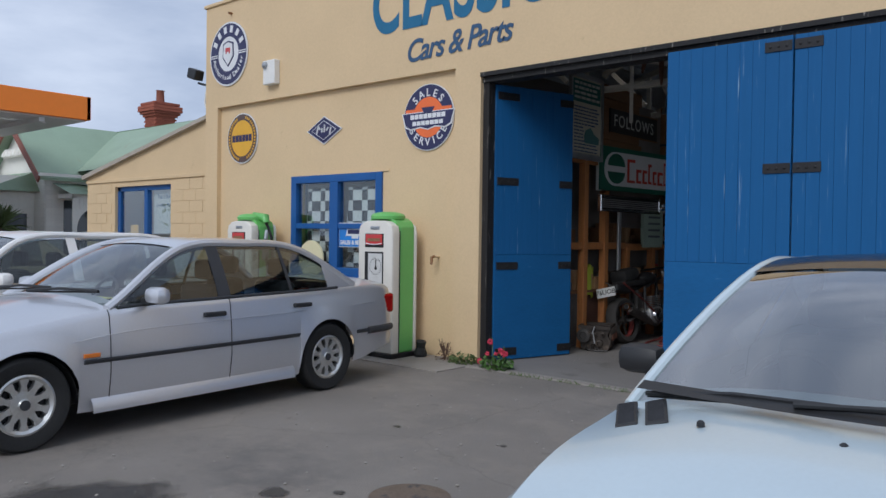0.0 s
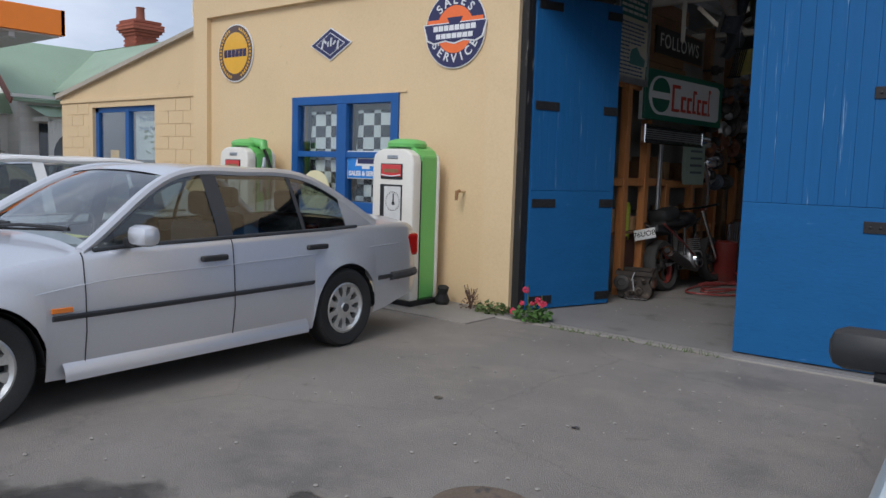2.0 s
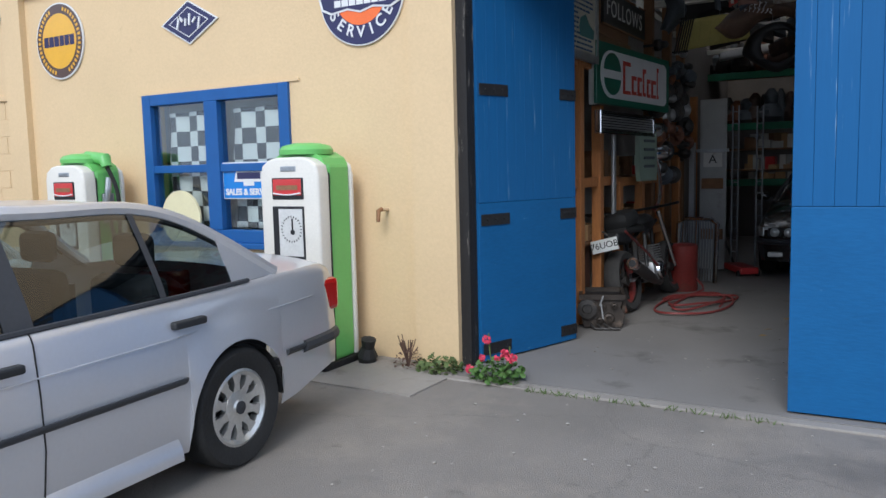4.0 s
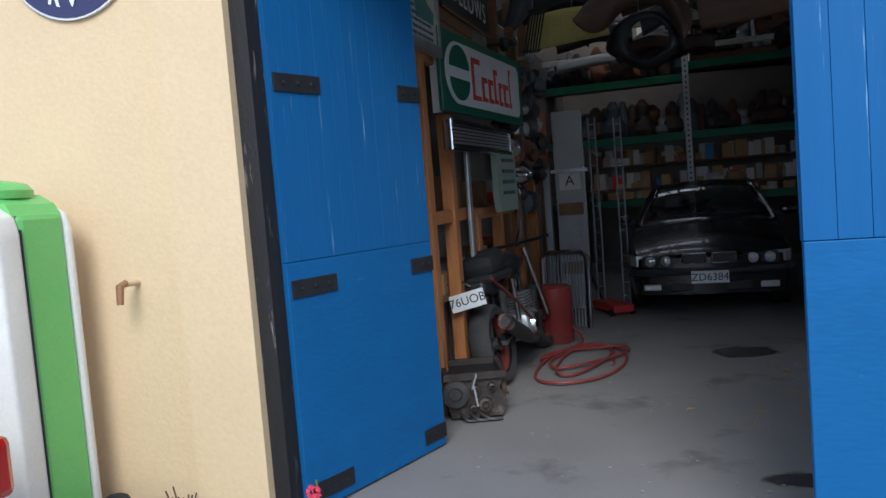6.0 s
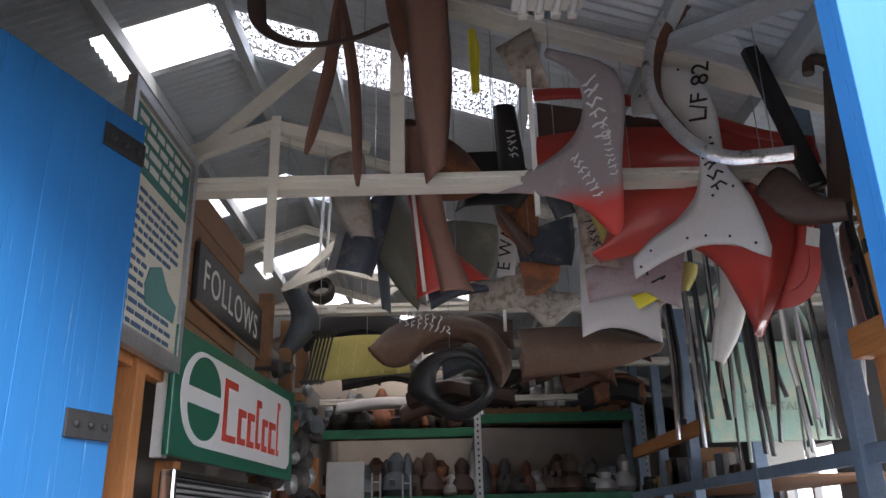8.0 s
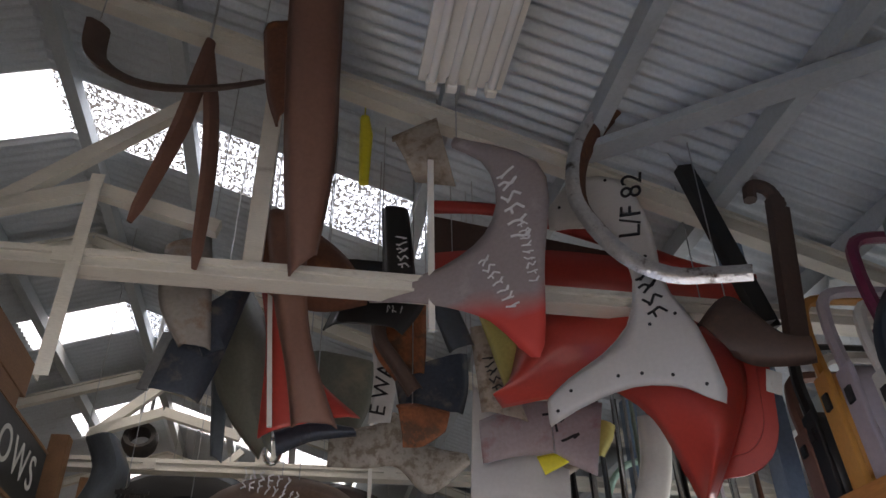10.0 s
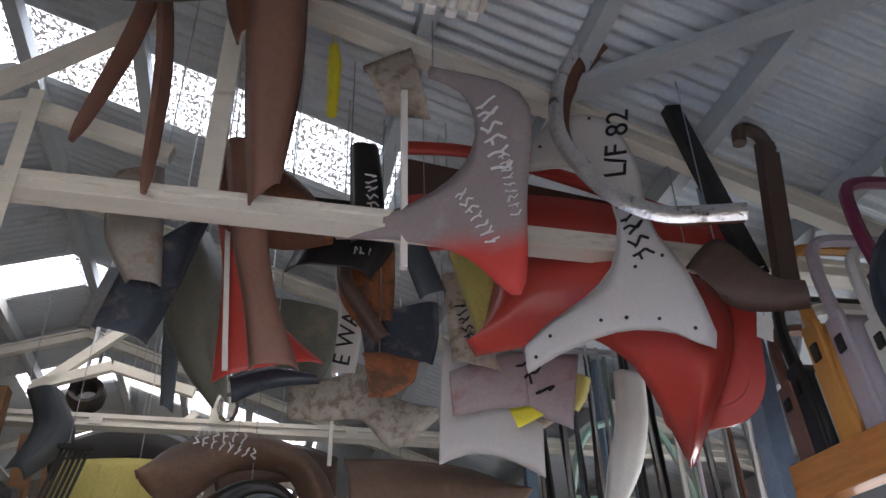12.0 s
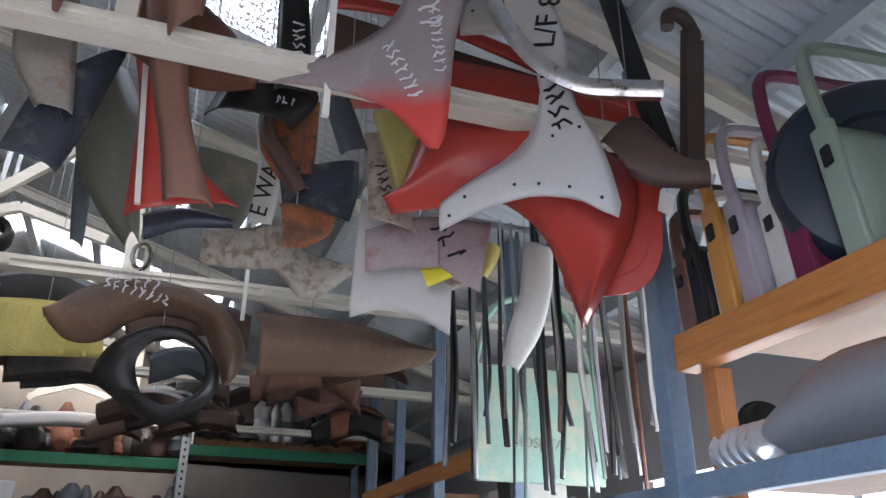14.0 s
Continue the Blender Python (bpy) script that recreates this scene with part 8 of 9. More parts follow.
bike_wheel(0.0, 0.31, 0.13, "rear_wheel")
bike_wheel(1.35, 0.30, 0.11, "front_wheel")
part("swingarm", Geo().rod((0.09, 0.0, 0.31), (0.08, 0.5, 0.4), 0.04).rod((-0.09, 0.0, 0.31), (-0.08, 0.5, 0.4), 0.04), ALU, bike)
part("frame", Geo().tube([(0, 0.1, 0.78), (0, 0.5, 0.72), (0, 0.85, 0.82), (0, 1.05, 0.9)], 0.022, 8).tube([(0.1, 0.45, 0.4), (0.1, 0.52, 0.72), (0.06, 1.05, 0.85)], 0.02, 8).tube([(-0.1, 0.45, 0.4), (-0.1, 0.52, 0.72), (-0.06, 1.05, 0.85)], 0.02, 8).tube([(0, 0.5, 0.25), (0, 0.9, 0.3), (0, 1.05, 0.85)], 0.02, 8), BLACK, bike, "black tube frame")
part("side_tube", Geo().tube([(0.13, -0.05, 0.8), (0.16, 0.35, 0.55), (0.17, 0.6, 0.36)], 0.012, 8), DULLRED, bike, "dull red steel tube")
part("tank", Geo().grid(lambda u, v: (0.13 * math.sin(math.pi * u) ** 0.5 * math.cos(2 * math.pi * v), 0.55 + 0.42 * u, 0.85 + 0.1 * math.sin(math.pi * u) ** 0.5 * math.sin(2 * math.pi * v)), 10, 14), BLACK, bike, smooth=True)
part("saddle", Geo().box((-0.12, 0.02, 0.76), (0.12, 0.55, 0.84), c=0.035), RUBBER, bike)
part("seat_hump", Geo().box((-0.15, 0.1, 0.8), (0.15, 0.5, 0.98), pose(0, 0, 0, 6), c=0.08), RUBBER, bike, smooth=True)
part("tail", Geo().box((-0.09, -0.25, 0.68), (0.09, 0.1, 0.78), pose(0, 0, 0, -8), c=0.03), PLASTIC, bike)
eng = part("engine", Geo().box((-0.16, 0.5, 0.22), (0.16, 0.85, 0.45), c=0.05), ALU, bike, "grimy alloy engine", smooth=True)
for k in range(6):
    part("fin", Geo().box((-0.13, 0.62, 0.46 + 0.025 * k), (0.13, 0.84, 0.472 + 0.025 * k)), ALU, eng)
part("engine_cover", Geo().lathe([(0.1, 0), (0.09, 0.03), (0.02, 0.04)], 18, Matrix.Translation((0.16, 0.65, 0.33)) @ Matrix.Rotation(radians(90), 4, "Y")), CHROME, eng, smooth=True)
part("exhaust", Geo().tube(spline([(0.1, 0.85, 0.35), (0.16, 0.6, 0.2), (0.17, 0.3, 0.3), (0.19, -0.15, 0.48)], 16), [0.022] * 8 + [0.03, 0.045, 0.055, 0.058, 0.058, 0.058, 0.058, 0.058, 0.05], 10), GREASE, bike, "sooty steel exhaust", smooth=True)
part("exhaust_tip", Geo().tube([(0.19, -0.15, 0.48), (0.192, -0.17, 0.487)], 0.035, 10), BLACK, bike)
part("exhaust_ring", Geo().tube([(0.189, -0.10, 0.466), (0.191, -0.165, 0.485)], 0.06, 14), CHROME, bike, smooth=True)
for s in (1, -1):
    part("fork", Geo().tube([(s * 0.09, 1.35, 0.3), (s * 0.09, 1.08, 0.95)], 0.025, 8), CHROME, bike)
part("handlebar", Geo().tube(spline([(-0.36, 0.98, 1.0), (-0.15, 1.05, 0.99), (0.15, 1.05, 0.99), (0.36, 0.98, 1.0)], 12), 0.015, 8), BLACK, bike)
part("rear_shock", Geo().tube([(0.02, 0.35, 0.38), (0.02, 0.42, 0.7)], 0.035, 10), GREASE, bike)
part("chain_guard", Geo().box((0.09, -0.05, 0.33), (0.12, 0.4, 0.38)), BLACK, bike)
pl = part("number_plate", Geo().box((-0.13, -0.012, -0.062), (0.13, 0.0, 0.062), c=0.004), PLATEW, bike, "white number plate with black characters", m=pose(0.0, -0.3, 0.70, -8, -4, 10))
lettering("characters", "76UOB", 0.088, INK, pl, pose(0, -0.014, 0), bold=0.0)
part("plate_stay", Geo().tube(spline([(-0.25, -0.2, 0.82), (-0.05, -0.22, 0.84), (0.0, -0.1, 0.74)], 8), 0.01, 6), CHROME, bike)

blk = thing("engine_block", pose(-4.88, 8.72, 0.018, 0, 0, 20), "dirty cast iron engine block on the floor", "engine")
BLOCKM = M("oily_brown_iron", (0.045, 0.035, 0.028), 0.55, 0.3, vary=0.45, scale=9, bump=0.4, dirt=(0.16, 0.12, 0.09), dirt_at=0.62, dirt_scale=9)
part("block", Geo().prism([(-0.16, 0.02), (0.17, 0.02), (0.2, 0.12), (0.16, 0.2), (0.19, 0.27), (-0.15, 0.27), (-0.19, 0.15)], -0.1, 0.3), BLOCKM, blk)
part("pan", Geo().box((-0.2, -0.13, 0.27), (-0.17, 0.33, 0.315)).box((0.17, -0.13, 0.27), (0.2, 0.33, 0.315)).box((-0.17, -0.13, 0.27), (0.17, -0.1, 0.315)).box((-0.17, 0.3, 0.27), (0.17, 0.33, 0.315)), BLOCKM, blk, "open rim of the crankcase")
part("pan_floor", Geo().box((-0.17, -0.1, 0.268), (0.17, 0.3, 0.275)), INK, blk)
part("pulley", Geo().lathe([(0.02, 0), (0.085, 0), (0.085, 0.02), (0.06, 0.03), (0.085, 0.045), (0.085, 0.06), (0.045, 0.065), (0.04, 0.05), (0.01, 0.05)], 20, pose(-0.13, -0.1, 0.19, 90)), GREASE, blk, smooth=True)
part("sump", Geo().box((-0.12, -0.08, 0.0), (0.12, 0.27, 0.04), c=0.02), GREASE, blk)
for k in range(4):
    part("rib", Geo().rod((0.17, -0.06 + 0.11 * k, 0.03), (0.2, -0.05 + 0.11 * k, 0.29), 0.025, 0.03), BLOCKM, blk)
    part("port", Geo().lathe([(0.03, 0), (0.04, 0.05), (0.025, 0.05)], 10, pose(0.17, -0.01 + 0.1 * k, 0.16, 0, 80)), RUSTM, blk)
for x, z, r in ((0.06, 0.1, 0.05), (0.11, 0.21, 0.028), (-0.02, 0.08, 0.03), (0.0, 0.2, 0.035)):
    part("boss", Geo().lathe([(r, 0), (r * 0.9, 0.03), (r * 0.5, 0.035), (r * 0.45, 0.01)], 12, pose(x, -0.098, z, 90)), BLOCKM, blk, smooth=True)
part("bracket", Geo().rod((-0.02, -0.14, 0.22), (0.01, -0.14, 0.31), 0.06, 0.01).rod((0.01, -0.14, 0.1), (-0.01, -0.14, 0.24), 0.025, 0.012), ALU, blk)
for k in range(3):
    part("pipe", Geo().tube(spline([(-0.1 + 0.06 * k, -0.11, 0.05), (-0.06 + 0.07 * k, -0.17, 0.02), (0.02 + 0.07 * k, -0.16, 0.015)], 8), 0.012, 6), GREASE, blk, smooth=True)
pts = []
for i in range(130):
    a = i * 0.17
    k = i / 130
    pts.append((-4.38 + (0.31 - 0.06 * math.sin(18.6 * k)) * math.cos(a) * (0.85 + 0.25 * math.sin(k * 9)), 10.1 + 0.3 * k + (0.82 - 0.55 * k) * math.sin(a + 0.6 * k), 0.032 + 0.012 * math.sin(a * 1.7) ** 2 + 0.015 * k))
pts += [(-4.45, 10.9, 0.06), (-4.6, 11.1, 0.2), (-4.65, 11.15, 0.4)]
solid("air_hose", Geo().tube(spline(pts, 400), 0.0115, 7), HOSE, I4, "coiled red rubber air hose on the concrete", "hose", smooth=True)
solid("red_drum", Geo().lathe([(0.16, 0), (0.165, 0.02), (0.16, 0.16), (0.165, 0.17), (0.16, 0.33), (0.165, 0.34), (0.16, 0.52), (0.13, 0.54), (0.01, 0.54)], 24), M("dull_red_drum", (0.19, 0.025, 0.02), 0.5, vary=0.2, dirt=(0.08, 0.03, 0.02), dirt_at=0.62), pose(-4.72, 11.1, 0.018), "dull red steel drum on the floor", "drum", smooth=True)
t = thing("radiator_shell", pose(-4.95, 11.75, 0.018, -8), "chrome upright radiator grille leaning on the wall", "grille")
part("shell", Geo().tube([(0.0, 0, 0.0), (0.0, 0, 0.72), (0.08, 0, 0.78), (0.38, 0, 0.78), (0.46, 0, 0.72), (0.46, 0, 0.0)], 0.03, 8), CHROME, t, smooth=True)
for k in range(13):
    part("slat", Geo().box((0.03 + 0.032 * k, -0.01, 0.02), (0.042 + 0.032 * k, 0.02, 0.75)), STEELDARK, t)
solid("lime_vest", Geo().grid(lambda u, v: (-5.21 + 0.03 * math.sin(5 * u), 9.0 + 0.26 * u, 1.05 - 0.4 * v + 0.03 * math.sin(6 * u)), 8, 8), HIVIS, I4, "lime safety vest hung on a stud", "vest", smooth=True, thick=0.006)
t = thing("trolley_jack", pose(-4.35, 12.7, 0.018, 0, 0, 30), "low red trolley jack on the floor", "jack")
part("body", Geo().box((-0.12, -0.3, 0.03), (0.12, 0.3, 0.12), c=0.02), REDENAMEL, t)
part("handle", Geo().tube([(0, 0.25, 0.1), (0.0, 0.8, 0.55)], 0.016, 8), IRON, t)
for s in (1, -1):
    part("castor", Geo().lathe([(0.04, -0.02), (0.04, 0.02)], 12, pose(s * 0.12, -0.25, 0.04, 0, 90)), IRON, t)
t = thing("red_crate", pose(-2.0, 12.1, 0.018), "red plastic crate with rags beside the car", "crate")
part("crate", Geo().box((-0.22, -0.3, 0), (0.2, 0.3, 0.34), c=0.02), REDENAMEL, t)
part("bag", Geo().lathe([(0.15, 0.0), (0.22, 0.08), (0.2, 0.2), (0.08, 0.26)], 12, pose(0.1, -0.5, 0)), M("grey_bag", (0.35, 0.35, 0.36), 0.6), t, smooth=True)
LEAFDRY = M("dry_leaf", (0.38, 0.25, 0.1), 0.8)
for i in range(14):
    x, y = rng.uniform(-3.6, -2.5), rng.uniform(8.3, 10.2)
    solid("dry_leaf", Geo().add([(-0.04, 0, 0.004), (0, 0.02, 0.012), (0.045, 0.005, 0.004), (0, -0.02, 0.006)], [(0, 1, 2, 3)]), LEAFDRY, pose(x, y, 0.018, 0, 0, rng.uniform(0, 360)), "dry brown leaf on the concrete floor", "leaf", "dry leaves")

# ---- pallet racks along the back ----
rack = thing("pallet_rack", pose(0, 16.4, 0.018), "tall pallet rack with green beams and perforated posts", "rack")
for x in (-5.9, -3.42, -1.2):
    up = part("upright", Geo().box((x - 0.045, -0.06, 0), (x + 0.045, 0.0, 3.6)), M("pale_post", (0.5, 0.52, 0.53), 0.5, 0.2) if x == -5.9 else bpy.data.materials["pale_post"], rack, "perforated pale steel post")
    for k in range(44):
        part("slot", Geo().box((x - 0.012, -0.063, 0.12 + 0.08 * k), (x + 0.012, -0.058, 0.15 + 0.08 * k)), INK, up)
    part("rear_upright", Geo().box((x - 0.045, 0.9, 0), (x + 0.045, 0.96, 3.6)), GREYPOST, rack)
LEVELS = (1.10, 2.06, 2.98)
for z in LEVELS:
    for x0, x1, dz in ((-5.85, -3.47, -0.05 if z > 2.5 else 0), (-3.37, -1.25, 0.12 if z > 2.5 else 0)):
        part("beam", Geo().box((x0, -0.06, z - 0.06 + dz), (x1, -0.01, z + 0.06 + dz), c=0.006), RACKGREEN, rack, "dark green steel beam")
        part("deck", Geo().box((x0, -0.01, z + 0.02 + dz), (x1, 0.95, z + 0.06 + dz)), BOARD, rack)
for z in (1.3, 1.66):
    part("inner_shelf", Geo().box((-5.85, 0.1, z), (-1.25, 0.95, z + 0.025)), BOARD, rack)
for i in range(230):
    x, z = rng.uniform(-4.9, -1.35), rng.choice((1.16, 1.345, 1.705))
    w, hh = rng.uniform(0.08, 0.2), rng.uniform(0.07, 0.26)
    if abs(x + 3.42) < 0.08:
        continue
    hh = min(hh, 0.13) if z < 1.2 else hh
    solid("carton", Geo().box((-w / 2, 0, 0), (w / 2, 0.25, hh), c=0.003), rng.choice([CARTON, CARTON, CARTON, PALEBOX, PALEBOX, BOARD, SIGNBLUE if rng.random() < 0.3 else CARTON, REDENAMEL if rng.random() < 0.3 else PALEBOX]), pose(x, 16.45 + rng.uniform(0, 0.3), z, 0, 0, rng.uniform(-6, 6)), "parts carton on the pallet rack", "box", "rack cartons")
for i in range(60):
    x = -5.7 + 4.4 * i / 60
    z = (2.14, 3.04 if x < -3.42 else 3.275)[i % 2]
    rr, hh = rng.uniform(0.1, 0.22), rng.uniform(0.25, 0.6)
    g = Geo().lathe([(rr * 0.7, 0), (rr, hh * 0.15), (rr * 0.9, hh * 0.4), (rr * 0.5, hh * 0.55), (rr * 0.6, hh * 0.8), (rr * 0.2, hh)], 10).rod((-rr, 0, hh * 0.3), (rr * 1.2, 0.05, hh * 0.5), rr * 0.35)
    solid("gearbox_part", g, rng.choice([GREASE, GREASE, ALU, RUSTM, SLATEP, DARKBR]), pose(x, 16.5 + rng.uniform(0, 0.35), z, 0, 0, rng.uniform(0, 360)), "greasy gearbox or engine part on the rack", "engine part", "racked engine parts", smooth=True)
t = thing("pallet", pose(-2.4, 16.4, 3.178), "rough timber pallet lying on the rack top", "pallet")
for k in range(3):
    part("bearer", Geo().box((-0.95, 0.02 + 0.4 * k, 0), (0.95, 0.1 + 0.4 * k, 0.075), c=0.004), BOARD, t)
for k in range(9):
    part("slat", Geo().box((-0.95 + 0.215 * k, 0, 0.075), (-0.80 + 0.215 * k, 0.92, 0.095), c=0.003), BOARD, t)
car_panel("bumper", (-4.6, 16.2), 0, [(-0.7, 3.35), (0.0, 3.42), (0.7, 3.35)], [(-0.72, 3.2), (0.0, 3.26), (0.7, 3.2)], PALEGREY, "pale grey bumper stored on the rack top", 0.08, wire=False)

# ---- steel and pine shelving along the right side ----
posts = [(-1.84, 9.45), (-1.62, 11.35), (-1.6, 12.9), (-1.55, 14.15), (-1.5, 15.35)]
for x, y in posts:
    solid("rack_post", Geo().box((x - 0.045, y - 0.045, 0.018), (x + 0.045, y + 0.045, roof_z(x) - 0.02), c=0.004), GREYPOST, I4, "scuffed blue-grey steel rack post", "post", "rack posts")
solid("shelf_beam", Geo().box((-1.84, 7.3, 2.46), (-1.74, 9.4, 2.61), c=0.006), PINE_H, I4, "thick orange pine shelf beam", "beam", "shelf beams")
solid("shelf_beam", Geo().box((-1.7, 11.4, 2.44), (-1.62, 14.9, 2.56), c=0.006), PINE_H, I4, "thick orange pine shelf beam", "beam", "shelf beams")
solid("pine_post", Geo().box((-1.76, 9.27, 1.9), (-1.68, 9.35, 2.46), c=0.004).box((-1.76, 9.27, 0.018), (-1.68, 9.35, 1.9), c=0.004), PINE, I4, "upright pine shelf post", "post")
solid("shelf_rail", Geo().box((-1.86, 7.3, 1.97), (-1.8, 9.42, 2.06), c=0.005), GREYPOST, I4, "blue-grey steel shelf rail", "rail")
solid("shelf_rail", Geo().box((-1.66, 9.5, 2.0), (-1.6, 15.3, 2.08), c=0.005), GREYPOST, I4, "blue-grey steel shelf rail", "rail")
for z in (2.585, 2.02, 1.3, 0.6):
    solid("shelf_board", Geo().box((-1.8, 7.3, z), (-1.05, 9.4, z + 0.02)), BOARD, I4, "rough timber shelf board", "shelf", "shelf boards")
    if z < 2.5:
        solid("shelf_board", Geo().box((-1.6, 11.4, z), (-0.3, 15.3, z + 0.02)), BOARD, I4, "rough timber shelf board", "shelf", "shelf boards")
solid("cupboard", Geo().box((-1.55, 11.2, 0.018), (-1.5, 11.32, 1.55)).box((-1.55, 10.4, 0.018), (-1.5, 11.2, 1.55), c=0.01), M("orange_brown_door", (0.32, 0.10, 0.035), 0.5, vary=0.12), I4, "orange-brown cupboard door panel", "panel")
for i in range(70):
    y, z = rng.uniform(11.5, 15.2), rng.choice((0.62, 1.32, 2.04))
    w, hh = rng.uniform(0.08, 0.22), rng.uniform(0.1, 0.35)
    solid("carton", Geo().box((-0.15, -w / 2, 0), (0.15, w / 2, hh), c=0.003), rng.choice([CARTON, PALEBOX, BOARD, GREASE, SLATEP]), pose(-1.4, y, z), "parts carton on the side shelving", "box", "side shelf cartons")
for i in range(18):
    solid("green_bottle", Geo().lathe([(0.03, 0), (0.032, 0.1), (0.015, 0.14), (0.012, 0.18)], 8), M("green_glass", (0.05, 0.35, 0.14), 0.2, coat=0.6) if i == 0 else bpy.data.materials["green_glass"], pose(-1.5, 12.2 + 0.15 * i, 2.04), "small green bottle on the steel shelf", "bottle", "green bottles", smooth=True)


def car_door(m, w, h, mat, label, lean=0):
    """A stripped door shell: pressed lower half, open window frame, rolled edges."""
    t = thing("door_shell", m, label, "car door", "stored car doors")
    ob = part("skin", Geo().grid(lambda u, v: (w * (u - 0.5) * (1 - 0.06 * v), -0.05 * math.sin(math.pi * v) ** 0.7, h * 0.55 * v), 10, 8), mat, t, smooth=True)
    s = ob.modifiers.new("thickness", "SOLIDIFY")
    s.thickness = 0.012
    part("window_frame", Geo().tube(spline([(-w * 0.47, 0, h * 0.53), (-w * 0.46, 0.02, h * 0.8), (-w * 0.38, 0.03, h * 0.98), (0, 0.035, h), (w * 0.36, 0.03, h * 0.97), (w * 0.45, 0.0, h * 0.53)], 22), 0.026, 7), mat, t, smooth=True)
    part("edge", Geo().box((-w * 0.5, -0.05, 0), (-w * 0.47, 0.05, h * 0.54), c=0.008), mat, t)
    part("latch", Geo().box((-w * 0.512, -0.02, h * 0.36), (-w * 0.49, 0.02, h * 0.44), c=0.004), IRON, t)
    return t


for y, mt, w, h, lb in ((9.32, BROWNP, 0.8, 0.62, "brown car door shell stood on the shelf"), (9.24, BLACK, 0.8, 0.72, "black car door shell stood on the shelf"), (9.12, WHITEP, 0.75, 0.62, "old white tailgate stood on the shelf"), (9.02, ORANGEP, 0.9, 0.86, "orange-brown car door shell with an open window"), (8.92, LILAC, 0.85, 0.84, "lilac car door shell"), (8.78, WHITEP, 0.8, 0.7, "old white car door shell with grimy marks"), (8.66, MAROON, 0.85, 0.95, "maroon car door shell with a slim window frame"), (8.42, SAGE, 0.9, 0.9, "pale sage boot lid stood on the shelf")):
    car_door(pose(-1.38, y, 2.605, -6, 0, -6), w, h, mt, lb)
t = thing("spare_wheel_cover", pose(-1.55, 8.55, 2.605, 0, 0, -40), "large round dark blue wheel cover", "car part")
part("cover", Geo().lathe([(0.36, 0.0), (0.36, 0.03), (0.33, 0.07), (0.2, 0.085), (0.19, 0.06), (0.01, 0.06)], 36, pose(0, 0, 0.37, 90)), M("dark_blue_steel", (0.02, 0.03, 0.045), 0.4, coat=0.2), t, smooth=True)
part("stand", Geo().box((-0.05, -0.02, 0), (0.05, 0.02, 0.04)), IRON, t)
car_panel("mudguard", (-1.62, 8.75), -88, [(-0.55, 2.07), (-0.4, 2.25), (-0.1, 2.4), (0.35, 2.38), (0.8, 2.3)], [(-0.55, 2.05), (-0.3, 2.06), (0.0, 2.08), (0.4, 2.1), (0.8, 2.08)], M("dusty_grey_panel", (0.22, 0.235, 0.26), 0.55, vary=0.12), "dusty grey mudguard stored under the beam", 0.12, wire=False, nv=10)
for k in range(5):
    solid("glass_lens", Geo().lathe([(0.09, 0), (0.085, 0.03), (0.05, 0.05), (0.01, 0.055)], 18, pose(0, 0, 0.1, 70)).box((-0.03, -0.02, 0.0), (0.03, 0.05, 0.03)), LAMPGLASS, pose(-1.7, 9.3 - 0.05 * k, 2.04, 0, 0, -30), "old headlamp glass standing on the shelf", "headlamp", "headlamp glasses", smooth=True)
t = thing("door_shell", pose(-1.93, 11.28, 0), "faded turquoise steel door hung on the rack", "car part")
part("panel", Geo().box((-0.03, 0, 2.26), (0.88, 0.03, 2.98), c=0.012), TURQ, t)
part("frame_tube", Geo().tube(spline([(0.0, 0.015, 2.96), (0.1, 0.015, 3.3), (0.28, 0.015, 3.44), (0.62, 0.015, 3.44), (0.84, 0.015, 2.96)], 16), 0.022, 8), TURQ, t, smooth=True)
lettering("marking", "HOSPITAL", 0.085, SAGE, t, pose(0.44, -0.003, 2.5))
part("hanging_wire", Geo().tube([(0.5, 0.015, 3.48), (0.5, 0.015, roof_z(-1.43) - 0.02)], 0.004, 5), GALV, t)
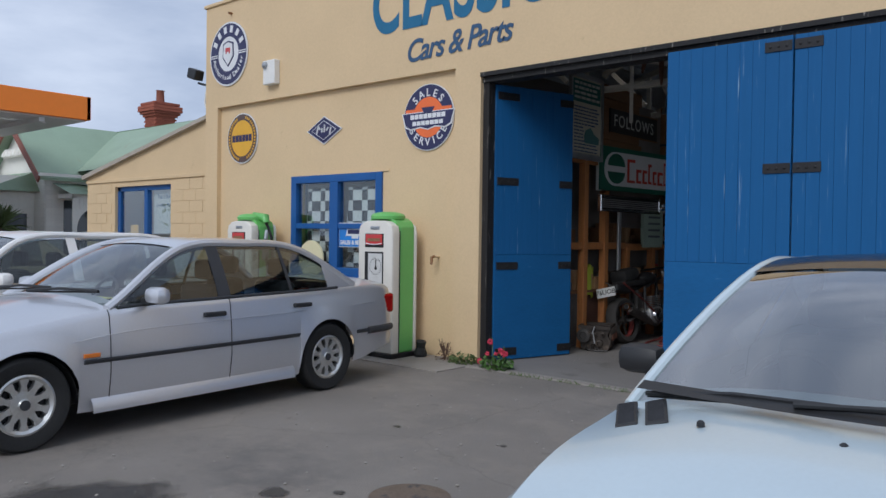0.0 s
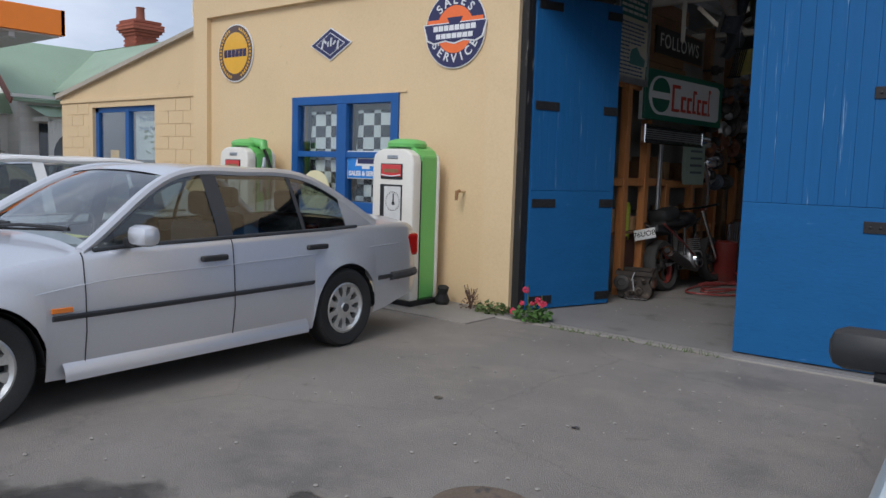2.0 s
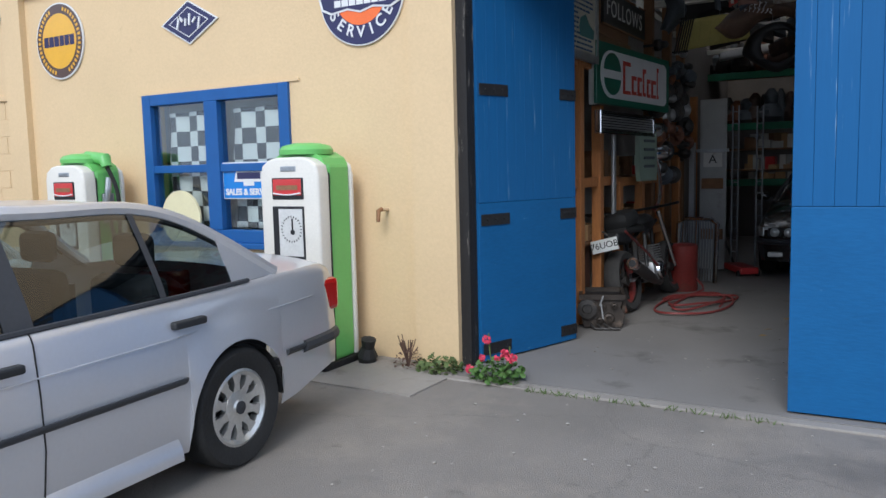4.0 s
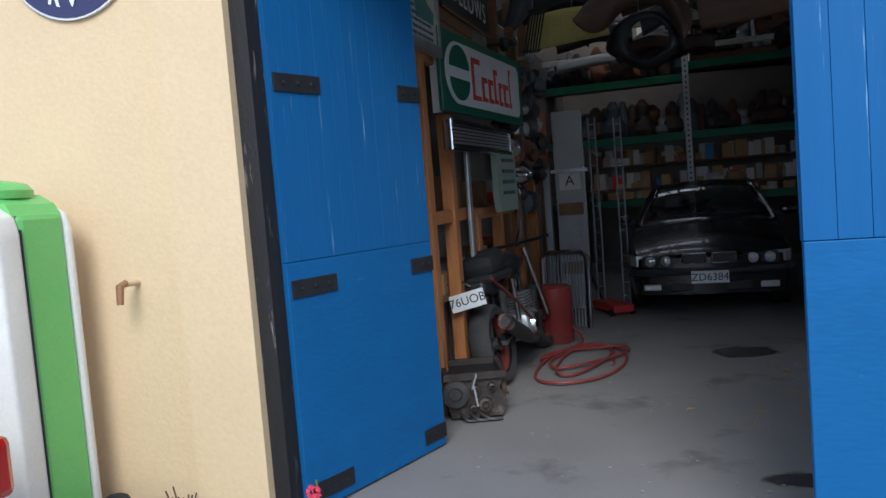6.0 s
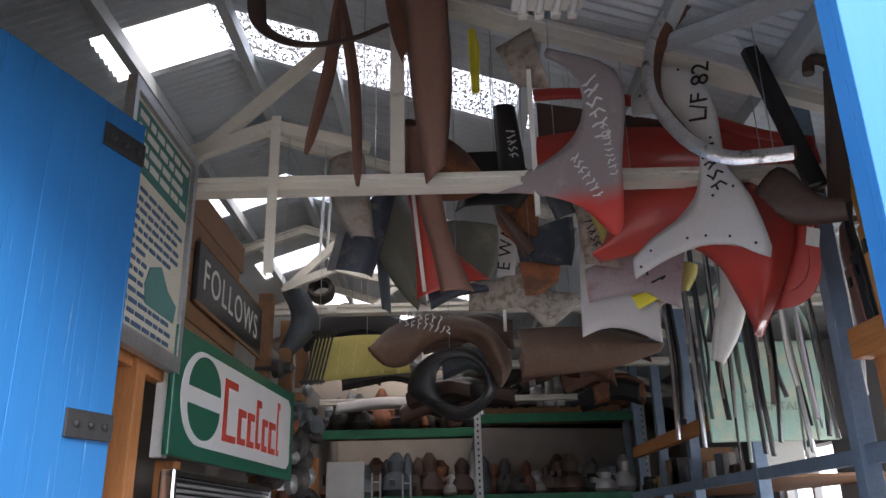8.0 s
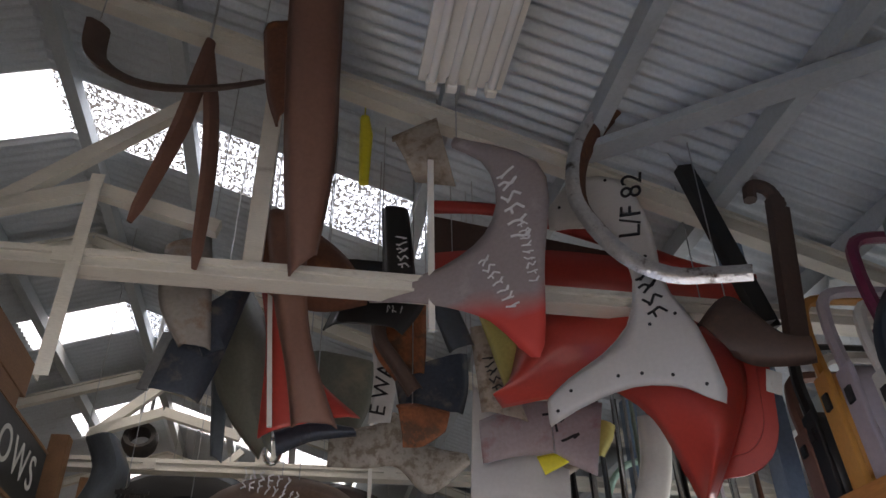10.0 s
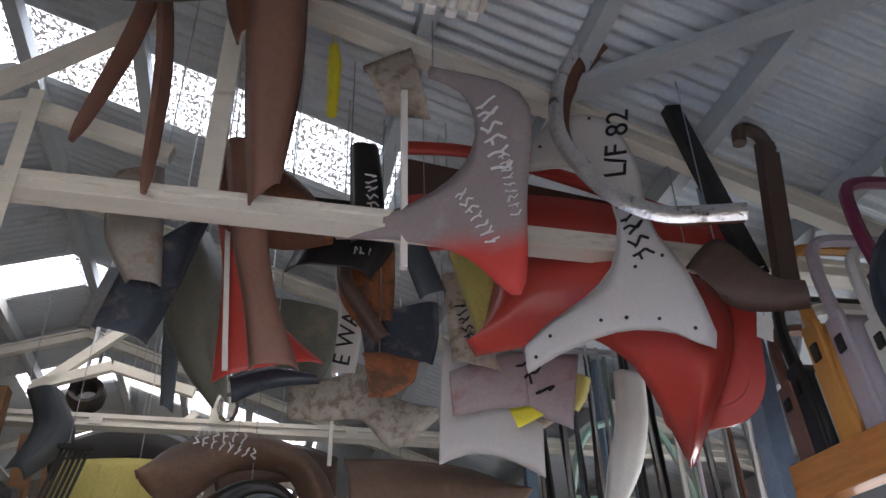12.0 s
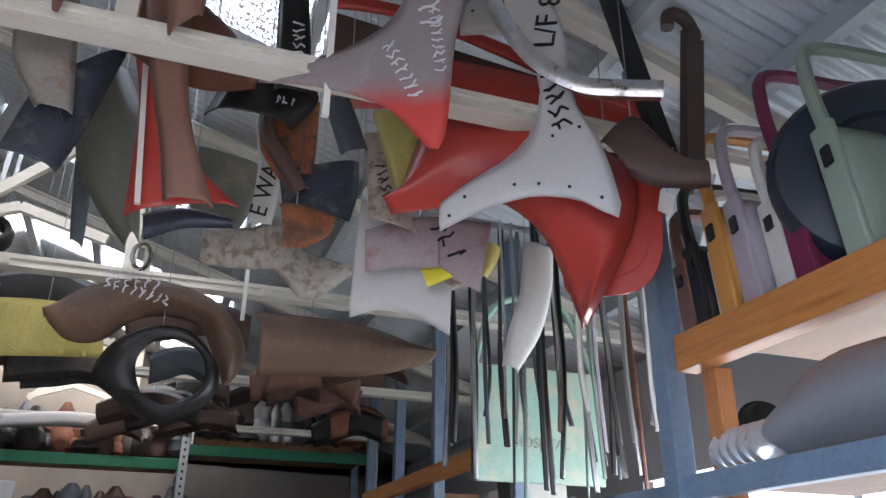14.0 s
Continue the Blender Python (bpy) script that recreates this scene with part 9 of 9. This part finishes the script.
strips = [(-2.15, 10.3, CHROME), (-2.08, 10.35, ALU), (-1.98, 10.1, BLACK), (-1.92, 10.4, GREASE), (-1.86, 10.2, CHROME), (-1.8, 10.45, BLACK), (-1.74, 10.1, WHITEP), (-1.7, 10.3, ALU), (-1.62, 10.4, SLATEP), (-1.55, 10.2, CHROME), (-2.22, 10.6, SLATEP), (-2.28, 10.7, ALU), (-1.5, 10.5, GREASE), (-1.42, 10.3, ALU), (-1.36, 10.5, RUSTM), (-2.0, 10.7, SAGE), (-1.66, 10.0, LILAC), (-2.4, 10.8, CHROME), (-1.3, 10.2, PALEGREY)]
solid("hanging_rail", Geo().tube([(-2.6, 10.4, 3.5), (-1.1, 10.4, 3.5)], 0.02, 8).tube([(-2.5, 10.4, 3.5), (-2.5, 10.4, roof_z(-2.5))], 0.008, 6).tube([(-1.2, 10.4, 3.5), (-1.2, 10.4, roof_z(-1.2))], 0.008, 6), GALV, I4, "steel rail hung across for trim strips", "rail")
for x, y, mt in strips + [(x + 0.037, y + 0.3, m2) for (x, y, _), m2 in zip(strips, [GREASE, BLACK, SLATEP, PALEGREY, DARKBR, STEELDARK, SAGE, BLACK, ALU, GREASE] * 2)]:
    z0 = rng.uniform(2.05, 2.5)
    yy = 10.4 + (y - 10.4) * 0.25
    solid("trim_strip", Geo().tube(spline([(x, yy, 3.52), (x + rng.gauss(0, 0.006), yy, 3.1), (x + rng.gauss(0, 0.012), yy - 0.01, 2.7), (x + rng.gauss(0, 0.022), yy - 0.03, z0)], 12), rng.uniform(0.012, 0.03), 6, flat=0.5), mt, I4, "long car trim strip hung from a rail", "trim strip", "hanging trim strips", smooth=True)
t = thing("horn_speaker", pose(-0.55, 10.4, 2.55), "small round black loudspeaker on the wall", "speaker")
part("cone", Geo().lathe([(0.03, 0.1), (0.06, 0.09), (0.11, 0.0), (0.13, 0.0), (0.13, -0.03)], 24, pose(0, 0, 0, 70, 0, -30)), BLACK, t, smooth=True)
part("bracket", Geo().rod((0, 0, 0), (0.3, 0, 0), 0.03), GALV, t)
